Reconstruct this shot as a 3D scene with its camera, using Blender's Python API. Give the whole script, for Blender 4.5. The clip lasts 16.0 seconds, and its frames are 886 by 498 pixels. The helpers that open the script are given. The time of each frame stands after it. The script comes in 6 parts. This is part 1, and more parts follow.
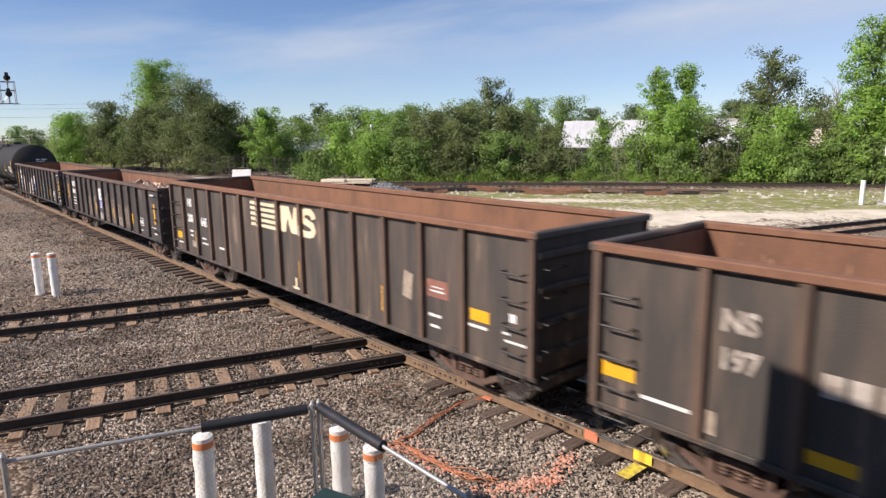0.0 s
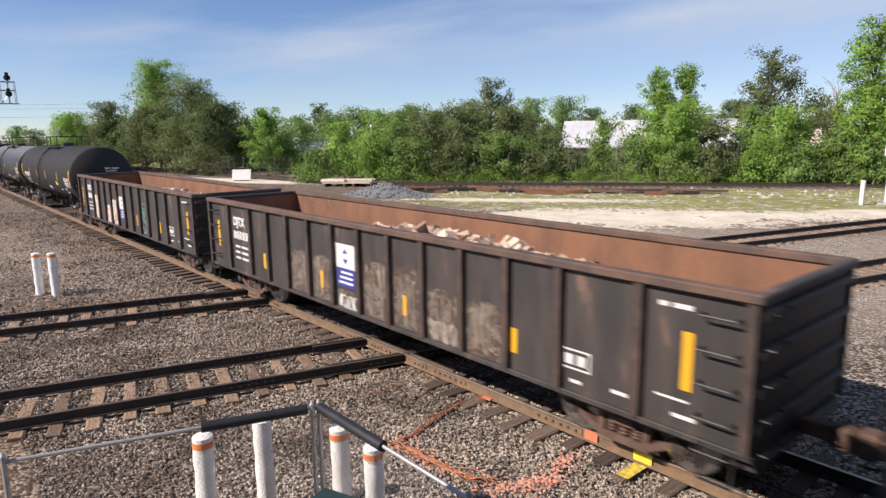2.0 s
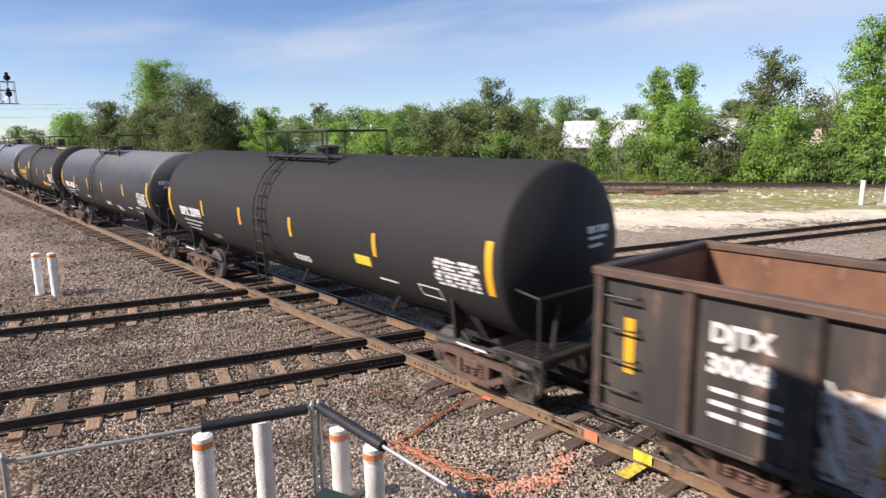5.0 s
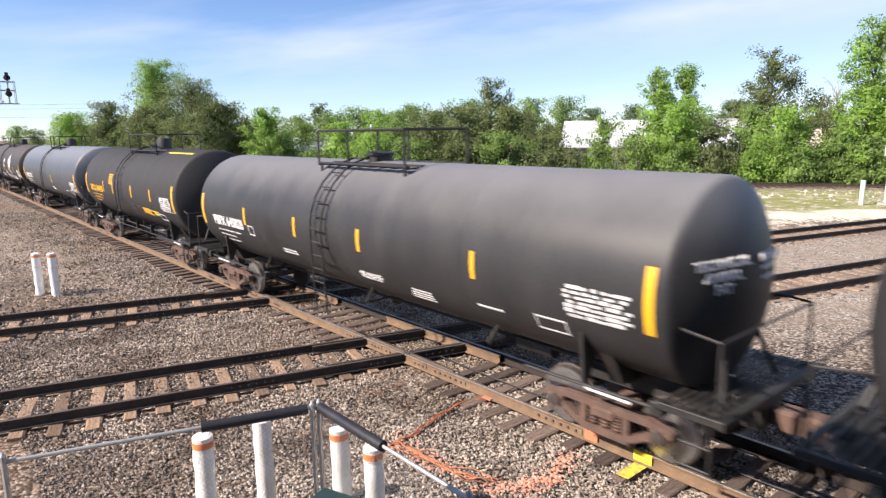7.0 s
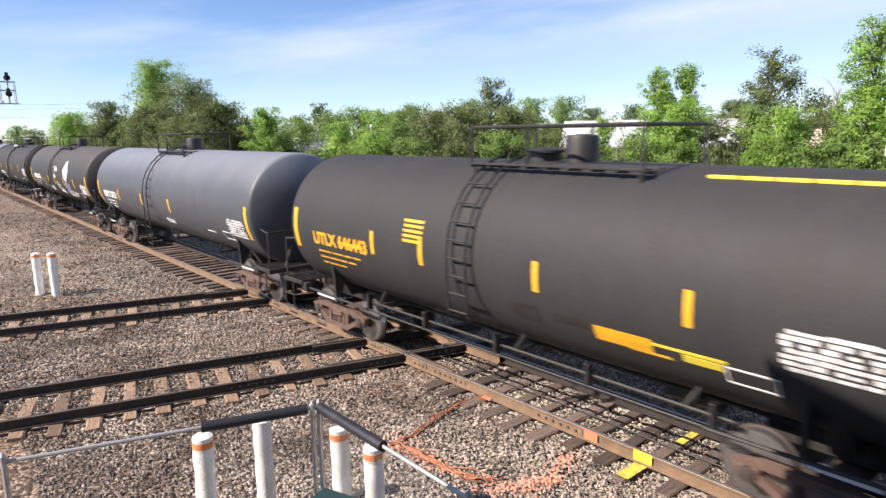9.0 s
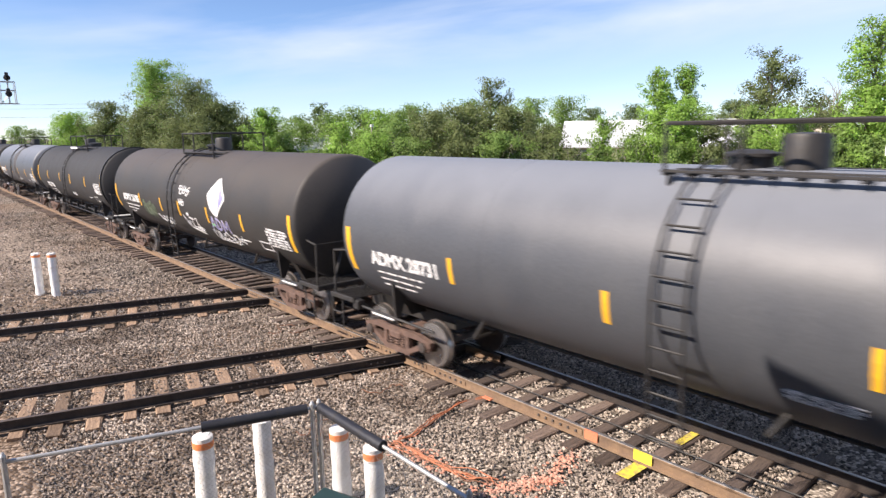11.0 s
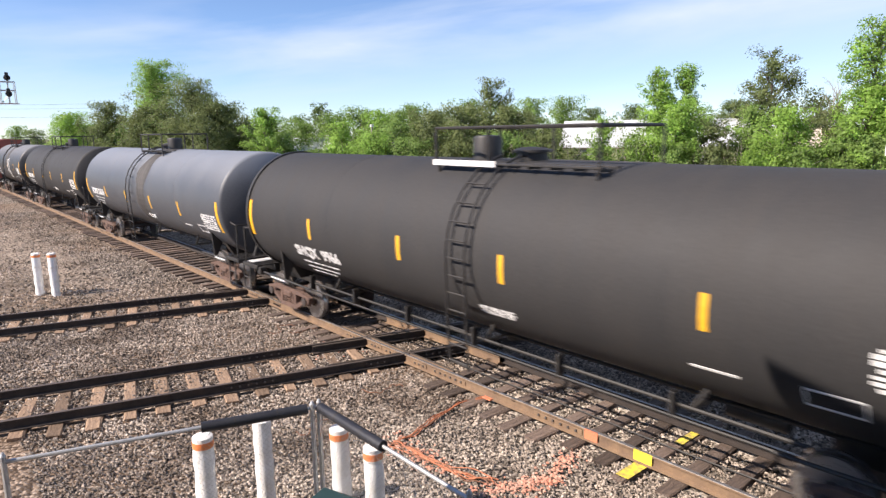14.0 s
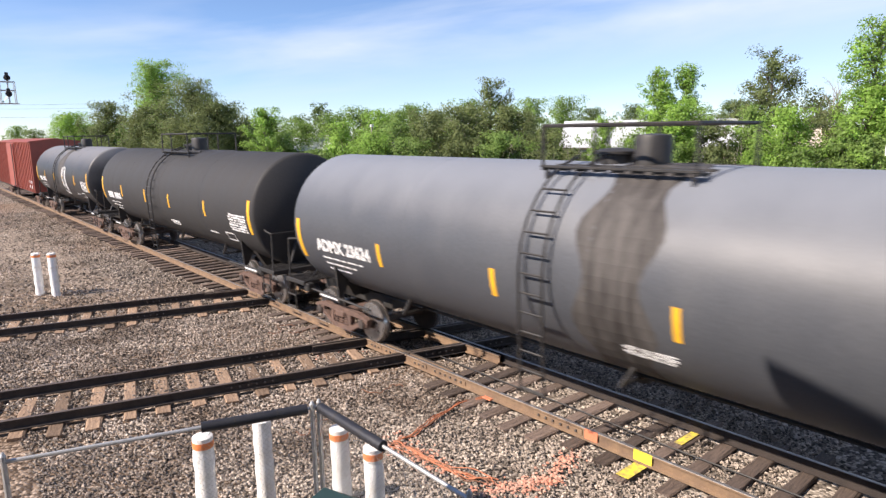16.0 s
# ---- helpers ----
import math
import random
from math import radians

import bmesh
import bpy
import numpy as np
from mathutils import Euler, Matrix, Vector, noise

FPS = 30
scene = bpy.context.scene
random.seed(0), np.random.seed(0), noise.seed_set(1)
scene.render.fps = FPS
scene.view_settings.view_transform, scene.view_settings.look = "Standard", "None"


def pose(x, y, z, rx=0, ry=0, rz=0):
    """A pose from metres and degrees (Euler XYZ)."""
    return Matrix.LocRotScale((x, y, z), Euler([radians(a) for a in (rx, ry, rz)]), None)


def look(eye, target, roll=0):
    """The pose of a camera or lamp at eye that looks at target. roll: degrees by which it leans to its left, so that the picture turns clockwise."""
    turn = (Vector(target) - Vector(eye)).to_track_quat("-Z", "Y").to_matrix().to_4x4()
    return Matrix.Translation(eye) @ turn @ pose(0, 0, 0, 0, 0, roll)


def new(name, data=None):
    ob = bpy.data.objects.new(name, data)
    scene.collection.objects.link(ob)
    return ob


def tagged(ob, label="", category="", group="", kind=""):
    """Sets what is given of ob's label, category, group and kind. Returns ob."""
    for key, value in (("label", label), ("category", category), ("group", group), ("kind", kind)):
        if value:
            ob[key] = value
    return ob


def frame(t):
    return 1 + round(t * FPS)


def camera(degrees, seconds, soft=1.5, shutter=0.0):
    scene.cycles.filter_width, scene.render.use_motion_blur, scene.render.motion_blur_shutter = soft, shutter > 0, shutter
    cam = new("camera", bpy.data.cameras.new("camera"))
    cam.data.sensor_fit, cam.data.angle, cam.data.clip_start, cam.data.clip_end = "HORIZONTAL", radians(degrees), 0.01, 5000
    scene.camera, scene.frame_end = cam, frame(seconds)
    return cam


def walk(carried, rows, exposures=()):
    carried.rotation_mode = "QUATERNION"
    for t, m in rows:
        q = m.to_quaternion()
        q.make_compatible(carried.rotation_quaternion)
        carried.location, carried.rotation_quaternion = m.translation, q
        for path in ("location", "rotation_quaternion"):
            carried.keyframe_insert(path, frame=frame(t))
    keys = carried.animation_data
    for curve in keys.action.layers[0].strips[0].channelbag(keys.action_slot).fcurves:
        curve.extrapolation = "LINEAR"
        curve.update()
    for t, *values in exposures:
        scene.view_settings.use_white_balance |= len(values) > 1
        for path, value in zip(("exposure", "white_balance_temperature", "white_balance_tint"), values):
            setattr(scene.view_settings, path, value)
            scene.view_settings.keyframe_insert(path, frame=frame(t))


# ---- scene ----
cam = camera(69.5, 16.0, soft=1.4, shutter=0.3)
EYE = (0.0, 0.0, 4.733)
VIEW = look(EYE, (-0.74783, 0.63941, 4.733 - 0.17863), -0.754)
walk(cam, [(0.0, VIEW), (16.0, VIEW)],
     exposures=[(0.0, 0.32, 6650, 17), (4.2, 0.32, 6650, 17), (6.3, 0.84, 6650, 17), (16.0, 0.82, 6650, 17)])

# ---- light ----
SUN_EL, SUN_FROM = 38.0, (-0.35, -0.94)
world = bpy.data.worlds.new("sky")
scene.world = world
world.use_nodes = True
wn, wl = world.node_tree.nodes, world.node_tree.links
background = wn["Background"]
sky = wn.new("ShaderNodeTexSky")
sky.sky_type, sky.sun_disc = "NISHITA", False
sky.sun_elevation = radians(SUN_EL)
sky.sun_rotation = math.atan2(SUN_FROM[0], SUN_FROM[1])
sky.altitude, sky.air_density, sky.dust_density, sky.ozone_density = 100, 0.75, 0.05, 5.0
coord = wn.new("ShaderNodeTexCoord")
turn = wn.new("ShaderNodeMapping")
turn.vector_type = "TEXTURE"
turn.inputs["Location"].default_value = (0.0, 0.0, 0.0)
turn.inputs["Rotation"].default_value = (0, radians(-6.3), radians(49.5))
turn.inputs["Scale"].default_value = (1.0, 1.0, 0.15)
wisp = wn.new("ShaderNodeTexNoise")
wisp.inputs["Scale"].default_value, wisp.inputs["Detail"].default_value = 1.5, 7
wisp.inputs["Roughness"].default_value, wisp.inputs["Distortion"].default_value = 0.52, 0.35
ramp = wn.new("ShaderNodeValToRGB")
ramp.color_ramp.elements[0].position, ramp.color_ramp.elements[1].position = 0.46, 0.80
veil = wn.new("ShaderNodeMixRGB")
veil.inputs["Color2"].default_value = (4.65, 5.4, 6.25, 1)
wl.new(coord.outputs["Generated"], turn.inputs["Vector"])
wl.new(turn.outputs["Vector"], wisp.inputs["Vector"])
wl.new(wisp.outputs["Fac"], ramp.inputs["Fac"])
split = wn.new("ShaderNodeSeparateXYZ")
wl.new(turn.outputs["Vector"], split.inputs["Vector"])
shift = wn.new("ShaderNodeMath")
shift.operation, shift.inputs[1].default_value = "SUBTRACT", 0.98
wl.new(split.outputs["Z"], shift.inputs[0])
away = wn.new("ShaderNodeMath")
away.operation = "ABSOLUTE"
wl.new(shift.outputs["Value"], away.inputs[0])
bank = wn.new("ShaderNodeMapRange")
bank.interpolation_type = "SMOOTHSTEP"
bank.inputs["From Min"].default_value, bank.inputs["From Max"].default_value = 0.0, 0.75
bank.inputs["To Min"].default_value, bank.inputs["To Max"].default_value = 1.0, 0.06
wl.new(away.outputs["Value"], bank.inputs["Value"])
thick = wn.new("ShaderNodeMath")
thick.operation = "MULTIPLY"
wl.new(ramp.outputs["Color"], thick.inputs[0])
wl.new(bank.outputs["Result"], thick.inputs[1])
# thin cirrus that thickens towards the north-east
side = wn.new("ShaderNodeVectorMath")
side.operation = "DOT_PRODUCT"
side.inputs[1].default_value = (0.65, 0.76, 0.0)
wl.new(coord.outputs["Generated"], side.inputs[0])
cirrus = wn.new("ShaderNodeMapRange")
cirrus.inputs["From Min"].default_value, cirrus.inputs["From Max"].default_value = 0.0, 0.6
cirrus.inputs["To Min"].default_value, cirrus.inputs["To Max"].default_value = 0.0, 0.4
wl.new(side.outputs["Value"], cirrus.inputs["Value"])
total = wn.new("ShaderNodeMath")
total.use_clamp = True
wl.new(thick.outputs["Value"], total.inputs[0])
wl.new(cirrus.outputs["Result"], total.inputs[1])
wl.new(total.outputs["Value"], veil.inputs["Fac"])
wl.new(sky.outputs["Color"], veil.inputs["Color1"])
wl.new(veil.outputs["Color"], background.inputs["Color"])
background.inputs["Strength"].default_value = 0.101

sun = new("sun", bpy.data.lights.new("sun", "SUN"))
sun.data.energy, sun.data.angle, sun.data.color = 5.0, radians(0.53), (1.0, 0.92, 0.80)
tilt = math.tan(radians(SUN_EL)) * math.hypot(*SUN_FROM)
sun.matrix_world = look((SUN_FROM[0] * 40, SUN_FROM[1] * 40, tilt * 40), (0, 0, 0))


# ---- materials ----
def stuff(name, colour, rough=0.8, metal=0.0, second=None, scale=6.0, amount=0.5, grain=60.0, bump=0.25, vary=0.0, island=0.0, third=None, streak=None, spec=0.5, dust_sheen=None):
    """A surface with stains at one scale and grain at another."""
    m = bpy.data.materials.new(name)
    m.use_nodes = True
    n, l = m.node_tree.nodes, m.node_tree.links
    b = n["Principled BSDF"]
    b.inputs["Metallic"].default_value = metal
    b.inputs["Specular IOR Level"].default_value = spec
    tc = n.new("ShaderNodeTexCoord")
    mp = n.new("ShaderNodeMapping")
    l.new(tc.outputs["Object"], mp.inputs["Vector"])
    if streak:
        mp.inputs["Scale"].default_value = streak
    big = n.new("ShaderNodeTexNoise")
    big.inputs["Scale"].default_value, big.inputs["Detail"].default_value, big.inputs["Roughness"].default_value = scale, 6, 0.62
    l.new(mp.outputs["Vector"], big.inputs["Vector"])
    fine = n.new("ShaderNodeTexNoise")
    fine.inputs["Scale"].default_value, fine.inputs["Detail"].default_value = grain, 4
    l.new(tc.outputs["Object"], fine.inputs["Vector"])
    r = n.new("ShaderNodeValToRGB")
    r.color_ramp.elements[0].position, r.color_ramp.elements[1].position = 0.5 - 0.22 * amount, 0.5 + 0.3 * amount
    second = second or tuple(c * 0.7 for c in colour)
    r.color_ramp.elements[0].color = (*colour, 1)
    r.color_ramp.elements[1].color = (*second, 1)
    if third:
        e = r.color_ramp.elements.new(0.5 + 0.38 * amount)
        e.color = (*third, 1)
    l.new(big.outputs["Fac"], r.inputs["Fac"])
    mul = n.new("ShaderNodeMixRGB")
    mul.blend_type = "OVERLAY"
    mul.inputs["Fac"].default_value = 0.45
    l.new(r.outputs["Color"], mul.inputs["Color1"])
    l.new(fine.outputs["Color"], mul.inputs["Color2"])
    grey = n.new("ShaderNodeRGBToBW")
    l.new(fine.outputs["Color"], grey.inputs["Color"])
    l.new(grey.outputs["Val"], mul.inputs["Color2"])
    out = mul.outputs["Color"]
    if vary or island:
        hsv = n.new("ShaderNodeHueSaturation")
        src = n.new("ShaderNodeNewGeometry").outputs["Random Per Island"] if island else n.new("ShaderNodeObjectInfo").outputs["Random"]
        k = island or vary
        rng = n.new("ShaderNodeMapRange")
        rng.inputs["To Min"].default_value, rng.inputs["To Max"].default_value = 1 - k, 1 + k
        l.new(src, rng.inputs["Value"])
        l.new(rng.outputs["Result"], hsv.inputs["Value"])
        l.new(out, hsv.inputs["Color"])
        out = hsv.outputs["Color"]
    if dust_sheen:
        # uneven paler upper side: settled dust and, on grey tanks, painted sky reflection
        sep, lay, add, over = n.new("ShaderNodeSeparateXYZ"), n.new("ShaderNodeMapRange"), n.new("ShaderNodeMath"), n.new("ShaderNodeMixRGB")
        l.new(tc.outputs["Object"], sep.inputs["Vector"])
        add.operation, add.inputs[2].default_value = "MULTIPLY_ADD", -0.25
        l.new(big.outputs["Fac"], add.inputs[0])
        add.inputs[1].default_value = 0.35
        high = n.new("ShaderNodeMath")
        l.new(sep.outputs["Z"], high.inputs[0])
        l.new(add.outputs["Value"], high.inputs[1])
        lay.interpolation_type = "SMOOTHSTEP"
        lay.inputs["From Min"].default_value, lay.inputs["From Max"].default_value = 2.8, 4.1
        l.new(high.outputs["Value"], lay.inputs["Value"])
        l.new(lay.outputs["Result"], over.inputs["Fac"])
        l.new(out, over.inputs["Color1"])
        over.inputs["Color2"].default_value = (*dust_sheen, 1)
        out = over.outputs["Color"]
    l.new(out, b.inputs["Base Color"])
    rr = n.new("ShaderNodeMapRange")
    rr.inputs["To Min"].default_value, rr.inputs["To Max"].default_value = max(0.05, rough - 0.12), min(1, rough + 0.12)
    l.new(big.outputs["Fac"], rr.inputs["Value"])
    l.new(rr.outputs["Result"], b.inputs["Roughness"])
    bp = n.new("ShaderNodeBump")
    bp.inputs["Strength"].default_value, bp.inputs["Distance"].default_value = bump, 0.02
    l.new(fine.outputs["Fac"], bp.inputs["Height"])
    l.new(bp.outputs["Normal"], b.inputs["Normal"])
    return m


def leafy(name, colour, second, k=0.35):
    m = bpy.data.materials.new(name)
    m.use_nodes = True
    n, l = m.node_tree.nodes, m.node_tree.links
    b = n["Principled BSDF"]
    b.inputs["Roughness"].default_value = 0.55
    b.inputs["Specular IOR Level"].default_value = 0.25
    g = n.new("ShaderNodeNewGeometry")
    mix = n.new("ShaderNodeMixRGB")
    mix.inputs["Color1"].default_value, mix.inputs["Color2"].default_value = (*colour, 1), (*second, 1)
    l.new(g.outputs["Random Per Island"], mix.inputs["Fac"])
    tc = n.new("ShaderNodeTexCoord")
    no = n.new("ShaderNodeTexNoise")
    no.inputs["Scale"].default_value = 0.5
    l.new(tc.outputs["Object"], no.inputs["Vector"])
    rng = n.new("ShaderNodeMapRange")
    rng.inputs["From Min"].default_value, rng.inputs["From Max"].default_value = 0.3, 0.7
    rng.inputs["To Min"].default_value, rng.inputs["To Max"].default_value = 1 - k, 1 + k
    l.new(no.outputs["Fac"], rng.inputs["Value"])
    hsv = n.new("ShaderNodeHueSaturation")
    l.new(mix.outputs["Color"], hsv.inputs["Color"])
    l.new(rng.outputs["Result"], hsv.inputs["Value"])
    l.new(hsv.outputs["Color"], b.inputs["Base Color"])
    tr = n.new("ShaderNodeBsdfTranslucent")
    l.new(hsv.outputs["Color"], tr.inputs["Color"])
    ms = n.new("ShaderNodeMixShader")
    ms.inputs["Fac"].default_value = 0.45
    l.new(b.outputs["BSDF"], ms.inputs[1])
    l.new(tr.outputs["BSDF"], ms.inputs[2])
    l.new(ms.outputs["Shader"], n["Material Output"].inputs["Surface"])
    return m


RAIL_SIDE = stuff("rail_steel_side", (0.10, 0.075, 0.055), 0.75, 0.2, (0.05, 0.04, 0.035), 5, 0.8, 80)
RAIL_RUST = stuff("rail_rust_side", (0.26, 0.17, 0.10), 0.85, 0.1, (0.15, 0.10, 0.07), 4, 0.8, 80)
RAIL_TOP = stuff("rail_running_surface", (0.40, 0.37, 0.34), 0.48, 0.8, (0.27, 0.23, 0.20), 4, 0.8, 120, 0.05)
DULL_TOP = stuff("dull_running_surface", (0.17, 0.135, 0.115), 0.55, 0.5, (0.10, 0.08, 0.07), 3, 0.6, 90, 0.05)
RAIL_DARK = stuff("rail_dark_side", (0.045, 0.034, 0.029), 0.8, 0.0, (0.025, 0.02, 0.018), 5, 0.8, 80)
TIE = stuff("weathered_tie_wood", (0.165, 0.12, 0.095), 0.92, 0, (0.065, 0.048, 0.04), 4, 0.6, 40, 0.9, vary=0.5, streak=(9, 1, 9))
TIE_TAN = stuff("tan_tie_wood", (0.33, 0.225, 0.15), 0.92, 0, (0.135, 0.09, 0.062), 4, 0.7, 40, 0.9, vary=0.4, streak=(9, 1, 9))
STONE = stuff("ballast_stone", (0.375, 0.318, 0.265), 0.9, 0, (0.11, 0.082, 0.062), 0.5, 0.5, 60, 0.3, island=0.85)
STEEL = stuff("weathered_steel", (0.16, 0.15, 0.145), 0.6, 0.4, (0.10, 0.08, 0.07), 8, 0.8, 80)
RUST = stuff("brown_rust", (0.25, 0.125, 0.075), 0.9, 0, (0.17, 0.085, 0.055), 3, 0.9, 60, 0.3, third=(0.33, 0.20, 0.14))
RUST_IN = stuff("orange_rust_inside", (0.25, 0.122, 0.07), 0.92, 0, (0.155, 0.082, 0.054), 1.3, 0.5, 50, 0.3, third=(0.38, 0.21, 0.13), streak=(1, 1, 0.5))
GON_BLACK = stuff("faded_black_paint", (0.042, 0.038, 0.037), 0.6, 0, (0.075, 0.06, 0.053), 1.5, 0.42, 50, 0.15, third=(0.17, 0.11, 0.085), streak=(1.6, 1, 0.35))
GON_BROWN = stuff("rusty_black_paint", (0.058, 0.05, 0.045), 0.65, 0, (0.115, 0.088, 0.07), 1.3, 0.38, 50, 0.2, third=(0.22, 0.155, 0.115), streak=(2.2, 1, 0.28))
WORNWHITE = stuff("yellowed_white_paint", (0.84, 0.70, 0.50), 0.7, 0, (0.74, 0.57, 0.38), 3, 0.6, 60, 0.1)
GON_RIB = stuff("rib_paint", (0.033, 0.03, 0.029), 0.65, 0, (0.12, 0.075, 0.055), 3, 0.8, 50)
TANK_BLACK = stuff("black_tank_paint", (0.036, 0.036, 0.037), 0.66, 0, (0.043, 0.041, 0.040), 0.9, 0.7, 30, 0.04, streak=(2.2, 1, 0.35), spec=0.25)
TANK_DUSTY = stuff("dusty_black_tank_paint", (0.027, 0.027, 0.028), 0.72, 0, (0.034, 0.033, 0.032), 0.8, 0.9, 30, 0.05, third=(0.055, 0.05, 0.046), streak=(1.5, 1, 0.5), spec=0.22)
TANK_WORN = stuff("worn_black_tank_paint", (0.036, 0.035, 0.034), 0.6, 0, (0.05, 0.045, 0.041), 0.9, 0.6, 30, 0.05, streak=(0.8, 1, 1.2), spec=0.3, dust_sheen=(0.085, 0.074, 0.066))
# pale top colour of both grey tanks paints in their grazing sky reflection
TANK_GREY = stuff("dark_grey_tank_paint", (0.030, 0.030, 0.032), 0.5, 0, (0.048, 0.047, 0.047), 0.9, 0.7, 30, 0.04, streak=(1.2, 1, 0.6), spec=0.3, dust_sheen=(0.19, 0.19, 0.195))
TANK_LIGHT = stuff("grey_tank_paint", (0.062, 0.067, 0.077), 0.5, 0, (0.078, 0.082, 0.09), 0.9, 0.8, 30, 0.04, streak=(1.2, 1, 0.6), spec=0.42, dust_sheen=(0.195, 0.21, 0.235))
SPILL = stuff("dried_product_stain", (0.03, 0.026, 0.024), 0.75, 0, (0.085, 0.078, 0.072), 2.0, 0.5, 40, 0.2, streak=(3, 1, 0.4))
BLACK = stuff("black_steel", (0.02, 0.02, 0.021), 0.55, 0, (0.04, 0.035, 0.03), 6, 0.8, 60, 0.1)
TRUCK = stuff("rusty_truck_casting", (0.16, 0.095, 0.07), 0.85, 0, (0.075, 0.05, 0.042), 5, 0.9, 60, 0.4)
WHEEL = stuff("wheel_steel", (0.075, 0.055, 0.045), 0.75, 0.0, (0.035, 0.028, 0.025), 6, 0.8, 60)
TREAD = stuff("polished_tread", (0.55, 0.54, 0.53), 0.3, 0.9, (0.45, 0.43, 0.42), 6, 0.8, 60, 0.05)
RIB_RUST = stuff("rusty_rib_paint", (0.085, 0.058, 0.046), 0.8, 0, (0.16, 0.10, 0.07), 3, 0.9, 50, 0.2, streak=(1, 1, 0.3))
RIM_BROWN = stuff("worn_brown_rim", (0.085, 0.06, 0.05), 0.8, 0, (0.17, 0.10, 0.07), 2, 0.6, 50, 0.2)
WHITE = stuff("white_paint", (0.78, 0.78, 0.77), 0.6, 0, (0.66, 0.65, 0.63), 4, 0.8, 60, 0.05)
YELLOW = stuff("yellow_reflective_tape", (0.85, 0.45, 0.02), 0.5, 0, (0.75, 0.38, 0.02), 4, 0.8, 60, 0.03)
YPAINT = stuff("yellow_paint", (0.85, 0.68, 0.05), 0.7, 0, (0.65, 0.5, 0.06), 8, 0.8, 60, 0.1)
OPAINT = stuff("orange_marking_paint", (0.72, 0.21, 0.10), 0.75, 0, (0.5, 0.2, 0.12), 8, 0.8, 60, 0.1)
FADEDWHITE = stuff("faded_white_paint", (0.52, 0.47, 0.42), 0.7, 0, (0.22, 0.17, 0.14), 4, 0.6, 60, 0.05)
ORANGE_WIRE = stuff("dusty_orange_plastic", (0.55, 0.19, 0.09), 0.7, 0, (0.33, 0.13, 0.07), 6, 0.8, 60, 0.1)
SPRAYED = stuff("orange_sprayed_stone", (0.60, 0.22, 0.13), 0.85, 0, (0.50, 0.36, 0.29), 3, 0.9, 60, 0.2, island=0.35)
FADEDYELLOW = stuff("worn_yellow_paint", (0.80, 0.64, 0.06), 0.8, 0, (0.34, 0.27, 0.11), 9, 0.5, 60, 0.2)
BLUE = stuff("blue_paint", (0.04, 0.05, 0.30), 0.55, 0, (0.05, 0.06, 0.24), 4, 0.8, 60, 0.05)
LILAC = stuff("faded_violet_paint", (0.20, 0.19, 0.42), 0.6, 0, (0.36, 0.35, 0.56), 2, 0.8, 60, 0.05)
LEAFGREEN = stuff("bright_green_paint", (0.12, 0.55, 0.15), 0.6, 0, (0.2, 0.5, 0.2), 4, 0.8, 60, 0.05)
TEAL = stuff("teal_spray_paint", (0.16, 0.42, 0.38), 0.6, 0, (0.10, 0.25, 0.24), 8, 0.8, 60, 0.05)
DULLGREEN = stuff("faded_green_spray_paint", (0.13, 0.17, 0.10), 0.7, 0, (0.08, 0.09, 0.07), 6, 0.8, 60, 0.05)
SALMON = stuff("faded_red_paint", (0.33, 0.14, 0.10), 0.7, 0, (0.20, 0.10, 0.08), 4, 0.8, 60, 0.05)
BEIGE = stuff("faded_buff_spray_paint", (0.45, 0.38, 0.30), 0.75, 0, (0.22, 0.16, 0.13), 5, 0.8, 60, 0.05)
BOXRED = stuff("oxide_red_paint", (0.33, 0.075, 0.05), 0.6, 0, (0.24, 0.07, 0.05), 2, 0.8, 60, 0.1)
GALV = stuff("galvanised_steel", (0.55, 0.55, 0.54), 0.45, 0.6, (0.42, 0.42, 0.42), 10, 0.8, 90, 0.05)
FOAM = stuff("black_foam_sleeve", (0.018, 0.018, 0.022), 0.45, 0, (0.03, 0.03, 0.034), 6, 0.8, 60, 0.1)
POSTWHITE = stuff("peeling_white_paint", (0.93, 0.93, 0.92), 0.65, 0, (0.80, 0.78, 0.74), 7, 0.5, 40, 0.5, third=(0.55, 0.50, 0.44))
POSTORANGE = stuff("orange_band_paint", (0.85, 0.25, 0.07), 0.65, 0, (0.7, 0.28, 0.12), 6, 0.8, 40, 0.1)
GREENLID = stuff("dark_green_plastic", (0.02, 0.05, 0.05), 0.35, 0, (0.03, 0.06, 0.06), 6, 0.8, 60, 0.05)
CONCRETE = stuff("broken_concrete", (0.55, 0.52, 0.47), 0.9, 0, (0.40, 0.37, 0.33), 6, 0.8, 40, 0.3, island=0.3)
BARK = stuff("bark", (0.17, 0.14, 0.11), 0.95, 0, (0.09, 0.075, 0.06), 6, 0.8, 40, 0.6)
PALEBARK = stuff("pale_bark", (0.35, 0.32, 0.28), 0.95, 0, (0.2, 0.18, 0.15), 6, 0.8, 40, 0.5)
ROOFWHITE = stuff("white_metal_roofing", (0.62, 0.64, 0.66), 0.5, 0, (0.54, 0.55, 0.56), 0.5, 0.8, 20, 0.05)
CREAM = stuff("cream_siding", (0.62, 0.54, 0.42), 0.85, 0, (0.5, 0.42, 0.33), 0.8, 0.8, 20, 0.1)
GREYSIDING = stuff("grey_siding", (0.30, 0.30, 0.31), 0.85, 0, (0.24, 0.24, 0.25), 0.8, 0.8, 20, 0.1)
